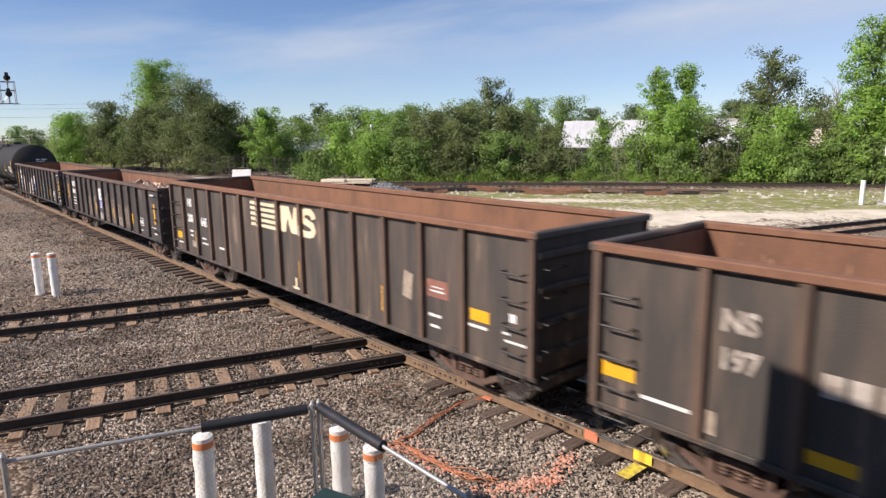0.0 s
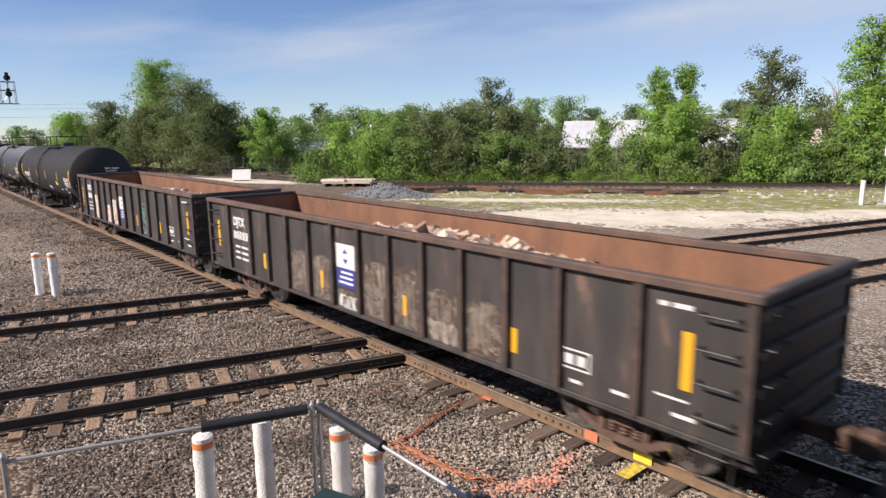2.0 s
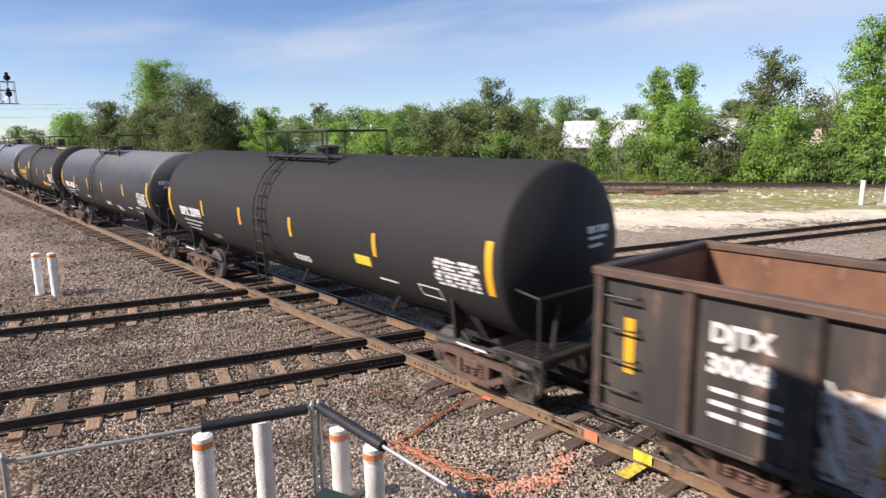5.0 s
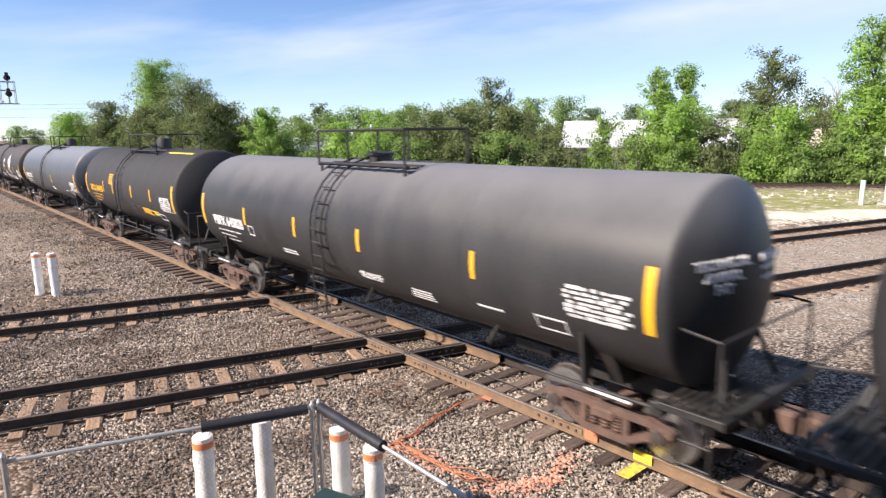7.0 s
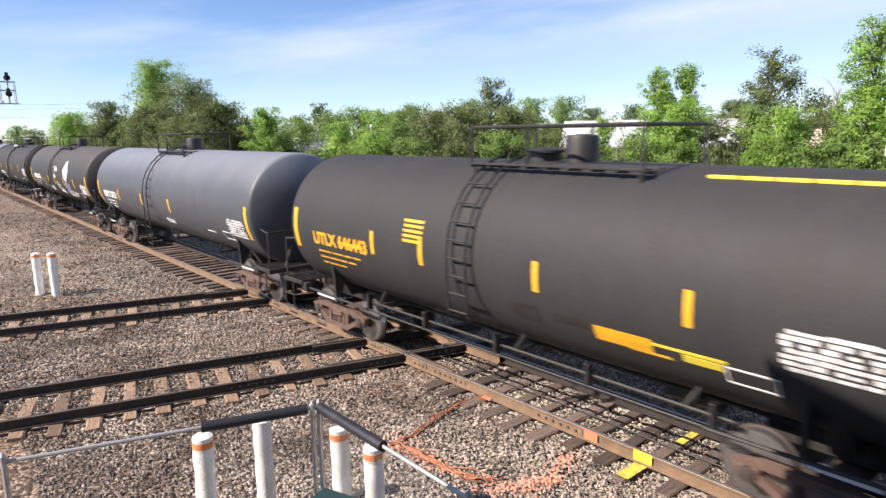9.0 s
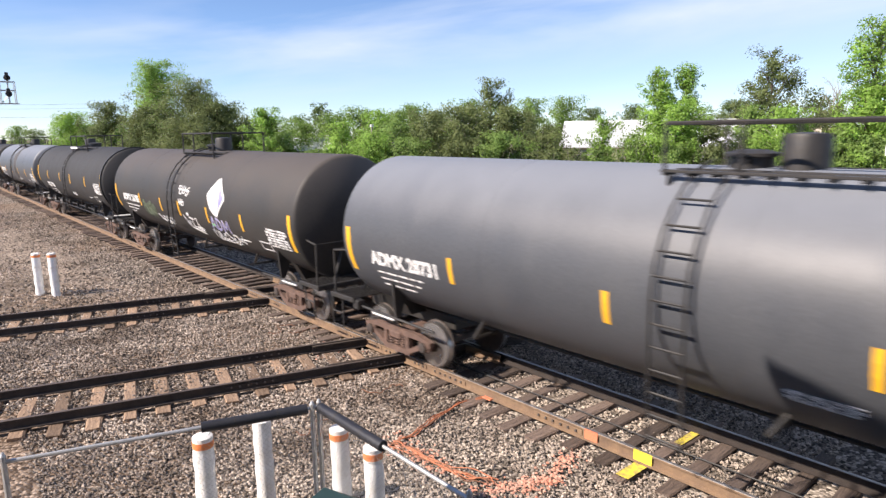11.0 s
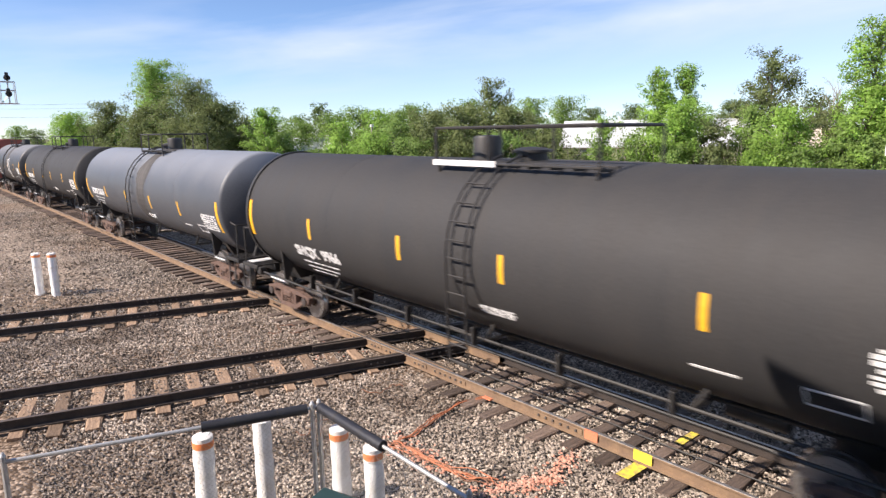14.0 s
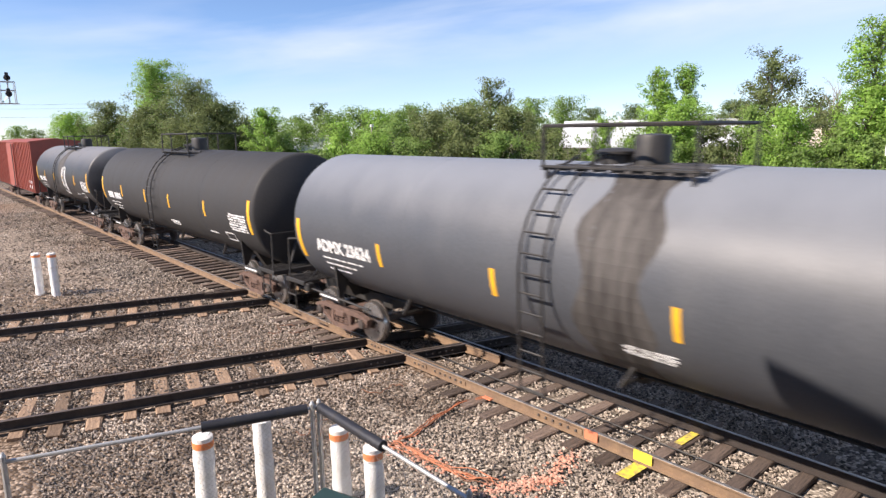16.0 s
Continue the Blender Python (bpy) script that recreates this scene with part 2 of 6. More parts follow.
LUMBER = stuff("pale_sawn_timber", (0.78, 0.70, 0.56), 0.85, 0, (0.64, 0.54, 0.41), 4, 0.8, 40, 0.2, vary=0.2)
SCRAP = stuff("scrap_steel", (0.34, 0.21, 0.15), 0.85, 0, (0.58, 0.47, 0.38), 1.5, 0.9, 30, 0.3, island=0.7)
GREYROCK = stuff("crushed_grey_stone", (0.25, 0.26, 0.27), 0.9, 0, (0.17, 0.175, 0.18), 4, 0.8, 30, 0.4, island=0.4)
TARP = stuff("blue_tarpaulin", (0.05, 0.16, 0.50), 0.5, 0, (0.04, 0.12, 0.40), 5, 0.8, 60, 0.1)
BOARDING = stuff("dark_weathered_boards", (0.16, 0.13, 0.10), 0.85, 0, (0.11, 0.09, 0.07), 2, 0.8, 40, 0.2)
LEAF = {"b": leafy("bright_leaves", (0.32, 0.50, 0.10), (0.20, 0.34, 0.07)),
        "g": leafy("green_leaves", (0.25, 0.37, 0.10), (0.155, 0.25, 0.065)),
        "n": leafy("olive_brown_leaves", (0.205, 0.25, 0.095), (0.13, 0.165, 0.062)),
        "d": leafy("dark_leaves", (0.18, 0.25, 0.09), (0.12, 0.17, 0.065))}
WEEDS = leafy("weeds", (0.26, 0.39, 0.08), (0.15, 0.25, 0.05))


def mural(name, *stops):
    """Layers of old spray paint that swirl into one another."""
    m = bpy.data.materials.new(name)
    m.use_nodes = True
    n, l = m.node_tree.nodes, m.node_tree.links
    tc, no, r = n.new("ShaderNodeTexCoord"), n.new("ShaderNodeTexNoise"), n.new("ShaderNodeValToRGB")
    no.inputs["Scale"].default_value, no.inputs["Detail"].default_value, no.inputs["Distortion"].default_value = 4.5, 7, 1.2
    l.new(tc.outputs["Object"], no.inputs["Vector"])
    l.new(no.outputs["Fac"], r.inputs["Fac"])
    els = r.color_ramp.elements
    while len(els) < len(stops):
        els.new(0.5)
    for e, (p, c) in zip(els, stops):
        e.position, e.color = p, (*c, 1)
    l.new(r.outputs["Color"], n["Principled BSDF"].inputs["Base Color"])
    n["Principled BSDF"].inputs["Roughness"].default_value = 0.7
    return m


MURAL = mural("faded_mural_paint", (0.30, (0.035, 0.032, 0.031)), (0.43, (0.11, 0.065, 0.045)), (0.48, (0.045, 0.04, 0.038)), (0.53, (0.13, 0.08, 0.06)),
              (0.565, (0.30, 0.26, 0.21)), (0.59, (0.06, 0.05, 0.045)), (0.70, (0.12, 0.125, 0.10)))
MURAL_PALE = mural("pale_mural_paint", (0.30, (0.35, 0.31, 0.27)), (0.40, (0.14, 0.06, 0.05)), (0.46, (0.62, 0.57, 0.50)), (0.54, (0.50, 0.22, 0.06)),
                   (0.58, (0.70, 0.66, 0.60)), (0.66, (0.10, 0.08, 0.07)))


def ground_material():
    """Ballast, dirt, pale sand and grass, each in its own stretch of the ground."""
    m = bpy.data.materials.new("ground")
    m.use_nodes = True
    n, l = m.node_tree.nodes, m.node_tree.links
    b = n["Principled BSDF"]
    b.inputs["Roughness"].default_value = 0.95
    b.inputs["Specular IOR Level"].default_value = 0.15
    tc = n.new("ShaderNodeTexCoord")
    pos = tc.outputs["Object"]

    def noise_of(scale, detail=5, rough=0.6):
        k = n.new("ShaderNodeTexNoise")
        k.inputs["Scale"].default_value, k.inputs["Detail"].default_value, k.inputs["Roughness"].default_value = scale, detail, rough
        l.new(pos, k.inputs["Vector"])
        return k.outputs["Fac"]

    def ramp_of(value, *stops):
        k = n.new("ShaderNodeValToRGB")
        els = k.color_ramp.elements
        while len(els) < len(stops):
            els.new(0.5)
        for e, (p, c) in zip(els, stops):
            e.position, e.color = p, (*c, 1)
        l.new(value, k.inputs["Fac"])
        return k.outputs["Color"]

    def mixed(fac, a, c):
        k = n.new("ShaderNodeMixRGB")
        l.new(fac, k.inputs["Fac"])
        l.new(a, k.inputs["Color1"])
        l.new(c, k.inputs["Color2"])
        return k.outputs["Color"]

    def calc(op, a, c=None):
        k = n.new("ShaderNodeMath")
        k.operation = op
        for i, q in enumerate((a, c)):
            if q is None:
                continue
            if isinstance(q, (int, float)):
                k.inputs[i].default_value = q
            else:
                l.new(q, k.inputs[i])
        return k.outputs["Value"]

    big, mid, fine, speck = noise_of(0.11), noise_of(0.6), noise_of(14.0, 3), noise_of(3.5, 4, 0.7)

    def patch(cx, cy, rx, ry, angle, wobble=1.4, soft=0.25):
        """1 inside an uneven oval, 0 outside."""
        k = n.new("ShaderNodeMapping")
        k.vector_type = "TEXTURE"
        k.inputs["Location"].default_value = (cx, cy, 0)
        k.inputs["Rotation"].default_value = (0, 0, radians(angle))
        k.inputs["Scale"].default_value = (rx, ry, 1e6)
        l.new(pos, k.inputs["Vector"])
        d = n.new("ShaderNodeVectorMath")
        d.operation = "LENGTH"
        l.new(k.outputs["Vector"], d.inputs[0])
        e = calc("ADD", d.outputs["Value"], calc("ADD", calc("MULTIPLY", calc("SUBTRACT", mid, 0.5), wobble), calc("MULTIPLY", calc("SUBTRACT", speck, 0.5), wobble)))
        r = n.new("ShaderNodeMapRange")
        r.interpolation_type = "SMOOTHSTEP"
        r.inputs["From Min"].default_value, r.inputs["From Max"].default_value = 1 + soft, 1 - soft
        l.new(e, r.inputs["Value"])
        return r.outputs["Result"]

    stones = n.new("ShaderNodeTexVoronoi")
    stones.inputs["Scale"].default_value = 20
    l.new(pos, stones.inputs["Vector"])
    bw = n.new("ShaderNodeRGBToBW")
    l.new(stones.outputs["Color"], bw.inputs["Color"])
    ballast = ramp_of(bw.outputs["Val"], (0.14, (0.018, 0.015, 0.013)), (0.5, (0.12, 0.099, 0.082)), (0.86, (0.47, 0.40, 0.335)))
    brown = ramp_of(bw.outputs["Val"], (0.1, (0.04, 0.028, 0.02)), (0.5, (0.16, 0.112, 0.078)), (0.9, (0.40, 0.31, 0.24)))
    ballast = mixed(ramp_of(big, (0.42, (0, 0, 0)), (0.62, (1, 1, 1))), ballast, brown)
    dirt = ramp_of(calc("ADD", calc("MULTIPLY", fine, 0.5), calc("MULTIPLY", mid, 0.5)), (0.38, (0.08, 0.062, 0.046)), (0.62, (0.25, 0.20, 0.155)))
    sand = ramp_of(calc("ADD", calc("MULTIPLY", fine, 0.4), calc("MULTIPLY", mid, 0.6)), (0.35, (0.54, 0.47, 0.37)), (0.6, (0.82, 0.75, 0.61)))
    grass = ramp_of(calc("ADD", calc("MULTIPLY", fine, 0.5), calc("MULTIPLY", mid, 0.5)), (0.35, (0.15, 0.18, 0.05)), (0.52, (0.26, 0.27, 0.095)), (0.68, (0.42, 0.38, 0.22)))
    fresh = ramp_of(bw.outputs["Val"], (0.12, (0.055, 0.046, 0.038)), (0.5, (0.265, 0.225, 0.185)), (0.88, (0.62, 0.55, 0.465)))
    bare = ramp_of(noise_of(0.9, 8, 0.72), (0.50, (0, 0, 0)), (0.58, (1, 1, 1)))
    worn_grass = mixed(bare, grass, mixed(ramp_of(speck, (0.45, (0, 0, 0)), (0.55, (1, 1, 1))), sand, dirt))
    track_dust = ramp_of(calc("ADD", calc("MULTIPLY", fine, 0.5), calc("MULTIPLY", speck, 0.5)), (0.38, (0.17, 0.13, 0.10)), (0.62, (0.42, 0.345, 0.275)))
    colour = ballast
    colour = mixed(patch(-5.5, 6.0, 3.4, 4.0, 0, 1.0, 0.4), colour, fresh)
    colour = mixed(patch(-10, 24, 12, 9, 30, 0.8, 0.3), colour, mixed(bare, mixed(ramp_of(mid, (0.4, (0, 0, 0)), (0.6, (0.6, 0.6, 0.6))), fresh, track_dust), track_dust))
    rough_dirt = mixed(ramp_of(noise_of(0.8, 6, 0.7), (0.44, (0.1, 0.1, 0.1)), (0.56, (1, 1, 1))), dirt, ballast)
    colour = mixed(patch(-33, 1.2, 17, 3.2, 3, 1.4), colour, rough_dirt)
    colour = mixed(patch(-36, 3.6, 13, 1.3, 4, 1.5), colour, track_dust)
    colour = mixed(patch(-12.5, 0.5, 1.6, 3.0, 10, 1.2, 0.5), colour, brown)
    colour = mixed(patch(-14.6, 2.5, 1.4, 5.0, -15, 1.2, 0.5), colour, brown)
    colour = mixed(patch(-46, 27, 30, 6, 38, 1.0), colour, dirt)
    colour = mixed(patch(-15, 47, 30, 9.0, 38, 1.3), colour, worn_grass)
    colour = mixed(patch(-33, 36, 9, 3.5, 38, 1.8), colour, worn_grass)
    colour = mixed(patch(-20.5, 30.8, 9, 3.9, 38, 2.4, 0.15), colour, sand)
    colour = mixed(patch(-17, 35.4, 9, 2.0, 38, 2.8, 0.12), colour, sand)
    colour = mixed(patch(-30.5, 34, 8, 1.2, 38, 2.8, 0.12), colour, sand)
    colour = mixed(patch(-10.5, 42.5, 4.5, 1.8, 38, 0.5), colour, sand)
    colour = mixed(patch(-70, 27, 14, 2.5, 20, 1.0), colour, sand)
    colour = mixed(patch(-95, 130, 400, 72, 38, 0.1, 0.02), colour, grass)
    l.new(colour, b.inputs["Base Color"])
    bump = n.new("ShaderNodeBump")
    bump.inputs["Strength"].default_value, bump.inputs["Distance"].default_value = 0.7, 0.03
    l.new(calc("SUBTRACT", calc("MULTIPLY", fine, 0.3), stones.outputs["Distance"]), bump.inputs["Height"])
    l.new(bump.outputs["Normal"], b.inputs["Normal"])
    return m


GROUND = ground_material()


# ---- mesh tools ----
class Form:
    """Gathers boxes, tubes and sheets into one mesh."""

    def __init__(self):
        self.v, self.f = [], []

    def add(self, verts, faces):
        k = len(self.v)
        self.v += [tuple(p) for p in verts]
        self.f += [tuple(i + k for i in f) for f in faces]
        return self

    def box(self, x0, x1, y0, y1, z0, z1, m=None):
        p = [(x, y, z) for z in (z0, z1) for y in (y0, y1) for x in (x0, x1)]
        if m is not None:
            p = [m @ Vector(q) for q in p]
        return self.add(p, [(0, 2, 3, 1), (4, 5, 7, 6), (0, 1, 5, 4), (2, 6, 7, 3), (0, 4, 6, 2), (1, 3, 7, 5)])

    def soft(self, x0, x1, y0, y1, z0, z1, r=0.02, m=None):
        """A box with its edges broken."""
        p, f = [], []
        c = ((x0 + x1) / 2, (y0 + y1) / 2, (z0 + z1) / 2)
        h = ((x1 - x0) / 2, (y1 - y0) / 2, (z1 - z0) / 2)
        idx = {}
        for sx in (-1, 1):
            for sy in (-1, 1):
                for sz in (-1, 1):
                    s = (sx, sy, sz)
                    for a in range(3):
                        idx[s, a] = len(p)
                        p.append(tuple(c[i] + s[i] * (h[i] - (0 if i == a else r)) for i in range(3)))
        for a in range(3):
            b, d = [i for i in range(3) if i != a]
            for s in (-1, 1):
                q = []
                for sb, sd in ((-1, -1), (1, -1), (1, 1), (-1, 1)):
                    k = [0, 0, 0]
                    k[a], k[b], k[d] = s, sb, sd
                    q.append(idx[tuple(k), a])
                f.append(tuple(q) if (s > 0) == (a != 1) else tuple(q[::-1]))
            for sb in (-1, 1):
                for sd in (-1, 1):
                    k0, k1 = [0, 0, 0], [0, 0, 0]
                    k0[a], k1[a] = -1, 1
                    k0[b] = k1[b] = sb
                    k0[d] = k1[d] = sd
                    q = (idx[tuple(k0), b], idx[tuple(k1), b], idx[tuple(k1), d], idx[tuple(k0), d])
                    f.append(q if (sb * sd > 0) == (a != 1) else q[::-1])
        for sx in (-1, 1):
            for sy in (-1, 1):
                for sz in (-1, 1):
                    q = tuple(idx[(sx, sy, sz), a] for a in range(3))
                    f.append(q if sx * sy * sz > 0 else q[::-1])
        if m is not None:
            p = [m @ Vector(q) for q in p]
        return self.add(p, f)

    def tube(self, a, b, r, seg=8, r2=None, caps=True):
        a, b = Vector(a), Vector(b)
        w = (b - a).normalized()
        u = w.orthogonal().normalized()
        t = w.cross(u)
        r2 = r if r2 is None else r2
        p = []
        for c, q in ((a, r), (b, r2)):
            for i in range(seg):
                k = 2 * math.pi * i / seg
                p.append(c + q * (math.cos(k) * u + math.sin(k) * t))
        f = [(i, (i + 1) % seg, seg + (i + 1) % seg, seg + i) for i in range(seg)]
        if caps:
            f += [tuple(range(seg))[::-1], tuple(range(seg, 2 * seg))]
        return self.add(p, f)

    def pipe(self, points, r, seg=6):
        for a, b in zip(points, points[1:]):
            self.tube(a, b, r, seg)
        return self

    def lathe(self, profile, seg=32, axis="x", centre=(0, 0, 0)):
        """profile: (place on the axis, radius) pairs."""
        p, f = [], []
        for s, r in profile:
            for i in range(seg):
                k = 2 * math.pi * i / seg
                a, b = r * math.cos(k), r * math.sin(k)
                q = {"x": (s, a, b), "y": (b, s, a), "z": (a, b, s)}[axis]
                p.append(tuple(q[j] + centre[j] for j in range(3)))
        m = len(profile)
        for j in range(m - 1):
            for i in range(seg):
                f.append((j * seg + i, j * seg + (i + 1) % seg, (j + 1) * seg + (i + 1) % seg, (j + 1) * seg + i)[::-1])
        f.append(tuple(range(seg)))
        f.append(tuple(range((m - 1) * seg, m * seg))[::-1])
        return self.add(p, f)

    def mesh(self, name, smooth=False):
        me = bpy.data.meshes.new(name)
        me.from_pydata(self.v, [], self.f)
        b = bmesh.new()
        b.from_mesh(me)
        bmesh.ops.recalc_face_normals(b, faces=b.faces)
        b.to_mesh(me)
        b.free()
        if smooth:
            me.shade_smooth()
            me.set_sharp_from_angle(angle=radians(35))
        return me


SMALL = {"stile", "sprayed_tag", "small_print", "data_panel", "spring_nest", "car_mark", "end_print", "wire_mesh"}


def part(name, form, material, parent=None, label="", smooth=False):
    """One mesh object under a thing or a part; form may be a ready mesh."""
    me = form.mesh(name, smooth) if isinstance(form, Form) else form
    if not me.materials:
        me.materials.append(material)
    ob = new(name, me)
    ob.parent = parent
    return tagged(ob, label, kind="stuff" if name in SMALL else "")


def base(name, m, label, category, group="", kind=""):
    ob = new(name)
    ob.matrix_basis = m
    return tagged(ob, label, category, group, kind)


# ---- the ground ----
def ground_sheet():
    near_x = list(np.arange(-30, 6.01, 0.5))
    near_y = list(np.arange(-4, 40.01, 0.5))
    far = [8, 20, 45, 90, 180, 400, 900, 2000]
    xs = [-30 - d for d in reversed(far)] + near_x + [6 + d for d in far]
    ys = [-4 - d for d in reversed(far)] + near_y + [40 + d for d in far]
    p = []
    for y in ys:
        for x in xs:
            z = -0.08 + 0.04 * min(1, max(0, (y - 13) / 6)) + 0.018 * noise.noise((x * 0.9, y * 0.9, 0)) + 0.02 * noise.noise((x * 0.2, y * 0.2, 4))
            p.append((x, y, z))
    w = len(xs)
    f = [(j * w + i, j * w + i + 1, (j + 1) * w + i + 1, (j + 1) * w + i) for j in range(len(ys) - 1) for i in range(w - 1)]
    ob = part("ground", Form().add(p, f), GROUND, smooth=True)
    tagged(ob, "level ground of grey-brown railway ballast, dirt and grass", "ground", kind="structure")


ground_sheet()

RAIL_Z = 0.18
MAIN_Y = 8.468
HALF = 0.7525
MAIN = pose(0, MAIN_Y, 0)
CROSS_TURN = 74.49
CROSS_D, CROSS_N = Vector((0.26747, 0.96357, 0)), Vector((-0.96357, 0.26747, 0))


def cross_pose(offset):
    q = CROSS_N * offset
    return pose(q.x, q.y, 0, 0, 0, CROSS_TURN)


CROSSINGS = {"b": cross_pose(12.735), "a": cross_pose(18.886)}


def rail_forms(x0, x1, y, drop=0.0):
    """Foot, web and head of a rail along x; the worn running surface apart."""
    t = RAIL_Z - drop
    side, top = Form(), Form()
    outline = [(-0.07, 0.0), (0.07, 0.0), (0.07, 0.012), (0.012, 0.032), (0.010, t - 0.045), (0.036, t - 0.034), (0.036, t - 0.006),
               (-0.036, t - 0.006), (-0.036, t - 0.034), (-0.010, t - 0.045), (-0.012, 0.032), (-0.07, 0.012)]
    k = len(outline)
    p = [(x, y + a, b) for x in (x0, x1) for a, b in outline]
    side.add(p, [(i, (i + 1) % k, k + (i + 1) % k, k + i) for i in range(k)] + [tuple(range(k)), tuple(range(k, 2 * k))])
    q = [(x, y + a, b) for x in (x0, x1) for a, b in ((-0.033, t - 0.0055), (-0.026, t), (0.026, t), (0.033, t - 0.0055))]
    top.add(q, [(0, 1, 5, 4), (1, 2, 6, 5), (2, 3, 7, 6)])
    return side, top




def tie_mesh(k):
    """A worn tie with split ends and uneven edges."""
    rng = random.Random(k)
    p, f, n = [], [], 6
    for i in range(n + 1):
        y = -1.32 + 2.64 * i / n
        end = rng.uniform(-0.05, 0.05) if i in (0, n) else 0.0
        ring = [(-0.115, -0.16), (0.115, -0.16), (0.115, -0.02), (0.095, 0.0), (-0.095, 0.0), (-0.115, -0.02)]
        for j, (x, z) in enumerate(ring):
            p.append((x + rng.uniform(-0.014, 0.014), y + end + (rng.uniform(-0.04, 0.04) if i in (0, n) else 0.0), z - (rng.uniform(0.0, 0.014) if j > 1 else 0.0)))
    for i in range(n):
        f += [(6 * i + j, 6 * i + (j + 1) % 6, 6 * i + 6 + (j + 1) % 6, 6 * i + 6 + j) for j in range(6)]
    f += [tuple(range(6)), tuple(range(6 * n, 6 * n + 6))]
    return Form().add(p, f).mesh("tie")


TIE_MESHES = {w: [tie_mesh(k) for k in range(6)] for w in ("brown", "tan")}
PLATE = Form().soft(-0.09, 0.09, -0.17, 0.17, 0.0, 0.014, 0.004).mesh("tie_plate")
BOLT = Form().tube((0, -0.02, 0), (0, 0.02, 0), 0.02, 6).mesh("bolt")


def joint_bar(track, x, y, face, length=1.0, bolts=6):
    """A splice bar with its bolts on one face of a rail."""
    f = Form().soft(x - length / 2, x + length / 2, y + face * 0.014 - 0.012, y + face * 0.014 + 0.012, 0.03, RAIL_Z - 0.055, 0.006)
    bar = part("joint_bar", f, RAIL_DARK if track.name != "main_track" else RAIL_RUST, track)
    for i in range(bolts):
        b = part("bolt", BOLT, STEEL, bar)
        b.location = (x + (i - (bolts - 1) / 2) * length / (bolts + 0.5), y + face * 0.03, 0.085)


def railway(name, m, stretches, drop, ties, skip, label, wood, side_material):
    track = base(name, m, label, "railway track", kind="structure")
    for y in (-HALF, HALF):
        for x0, x1 in stretches:
            side, top = rail_forms(x0, x1, y, drop)
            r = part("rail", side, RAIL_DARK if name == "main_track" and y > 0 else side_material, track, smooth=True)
            part("running_surface", top, RAIL_TOP if name == "main_track" else DULL_TOP, r)
    x0, x1, step = ties
    for i in range(int((x1 - x0) / step)):
        x = x0 + i * step
        if any(a < x < b for a, b in skip):
            continue
        o = part("tie", random.choice(TIE_MESHES["tan" if wood is TIE_TAN else "brown"]), wood, track)
        o.matrix_basis = pose(x + random.uniform(-0.03, 0.03), random.uniform(-0.12, 0.12), -random.uniform(0.0, 0.012), 0, 0, random.uniform(-1.6, 1.6))
        if random.random() < 0.25:
            o.scale = (random.uniform(0.9, 1.1), random.uniform(0.97, 1.08), 1)
        if name.startswith("cross"):
            o.scale = (random.uniform(0.85, 1.1), random.uniform(0.82, 0.9), 1)
    return track


main_track = railway("main_track", MAIN, [(-290, 40)], 0.0, (-75, 6, 0.55), [(-18.9, -15.6), (-12.6, -9.4)],
                     "main railway track with rust-brown rails on worn ties", TIE, RAIL_RUST)
track_b = railway("cross_track_near", CROSSINGS["b"], [(-60, 60)], 0.003, (-14, 40, 0.56), [(4.4, 9.2)],
                  "crossing railway track with dark rails on tan ties", TIE_TAN, RAIL_DARK)
track_a = railway("cross_track_far", CROSSINGS["a"], [(-60, 60)], 0.003, (-14, 40, 0.56), [(2.8, 7.6)],
                  "second crossing railway track with dark rails on tan ties", TIE_TAN, RAIL_DARK)

# the two diamonds: guard rails inside each gauge, long ties and splice bars
for key, track in (("b", track_b), ("a", track_a)):
    inv = CROSSINGS[key].inverted()
    mid = None
    for my in (MAIN_Y - HALF, MAIN_Y + HALF):
        for s in (-HALF, HALF):
            off = CROSSINGS[key].translation.dot(CROSS_N) + s
            x = (off - CROSS_N.y * my) / CROSS_N.x
            local = inv @ Vector((x, my, 0))
            mid = local if mid is None else mid + local
            for side in (-1, 1):
                joint_bar(track, local.x + side * 0.62, s, -1, 0.5, 3)
                joint_bar(main_track, x + side * 0.5, my - MAIN_Y, -1, 0.46, 3)
    mid = mid / 4
    for s in (-HALF + 0.12, HALF - 0.12):
        sd, tp = rail_forms(mid.x - 2.2, mid.x + 2.2, s, 0.010)
        g = part("guard_rail", sd, RAIL_DARK, track, smooth=True)
        part("running_surface", tp, RAIL_SIDE, g)
    centre = CROSSINGS[key] @ mid
    for s in (-HALF + 0.12, HALF - 0.12):
        sd, tp = rail_forms(centre.x - 2.0, centre.x + 2.0, s, 0.006)
        g = part("guard_rail", sd, RAIL_RUST, main_track, smooth=True)
        part("running_surface", tp, RAIL_SIDE, g)
for track, xs in ((track_b, (-3.6, 1.55)), (track_a, (-0.2,))):
    for x in xs:
        for y in (-HALF, HALF):
            joint_bar(track, x + (0.4 if y > 0 else 0), y, -1)
for x in (-8.9, -6.2):
    joint_bar(main_track, x, -HALF, -1)

# the far siding before the trees
far_track = railway("siding_track", pose(-26.6, 52.6, 0.05, 0, 0, 38.2), [(-31, 60)], 0.0, (-31, 40, 0.6), [],
                    "distant rusty siding track before a line of trees", TIE, RAIL_SIDE)


railway("siding_track", pose(-50.6, 33.6, 0.05, 0, 0, 5.0), [(-60, 0)], 0.0, (-40, 0, 0.6), [],
        "distant rusty siding track beside a gravel yard", TIE, RAIL_SIDE)


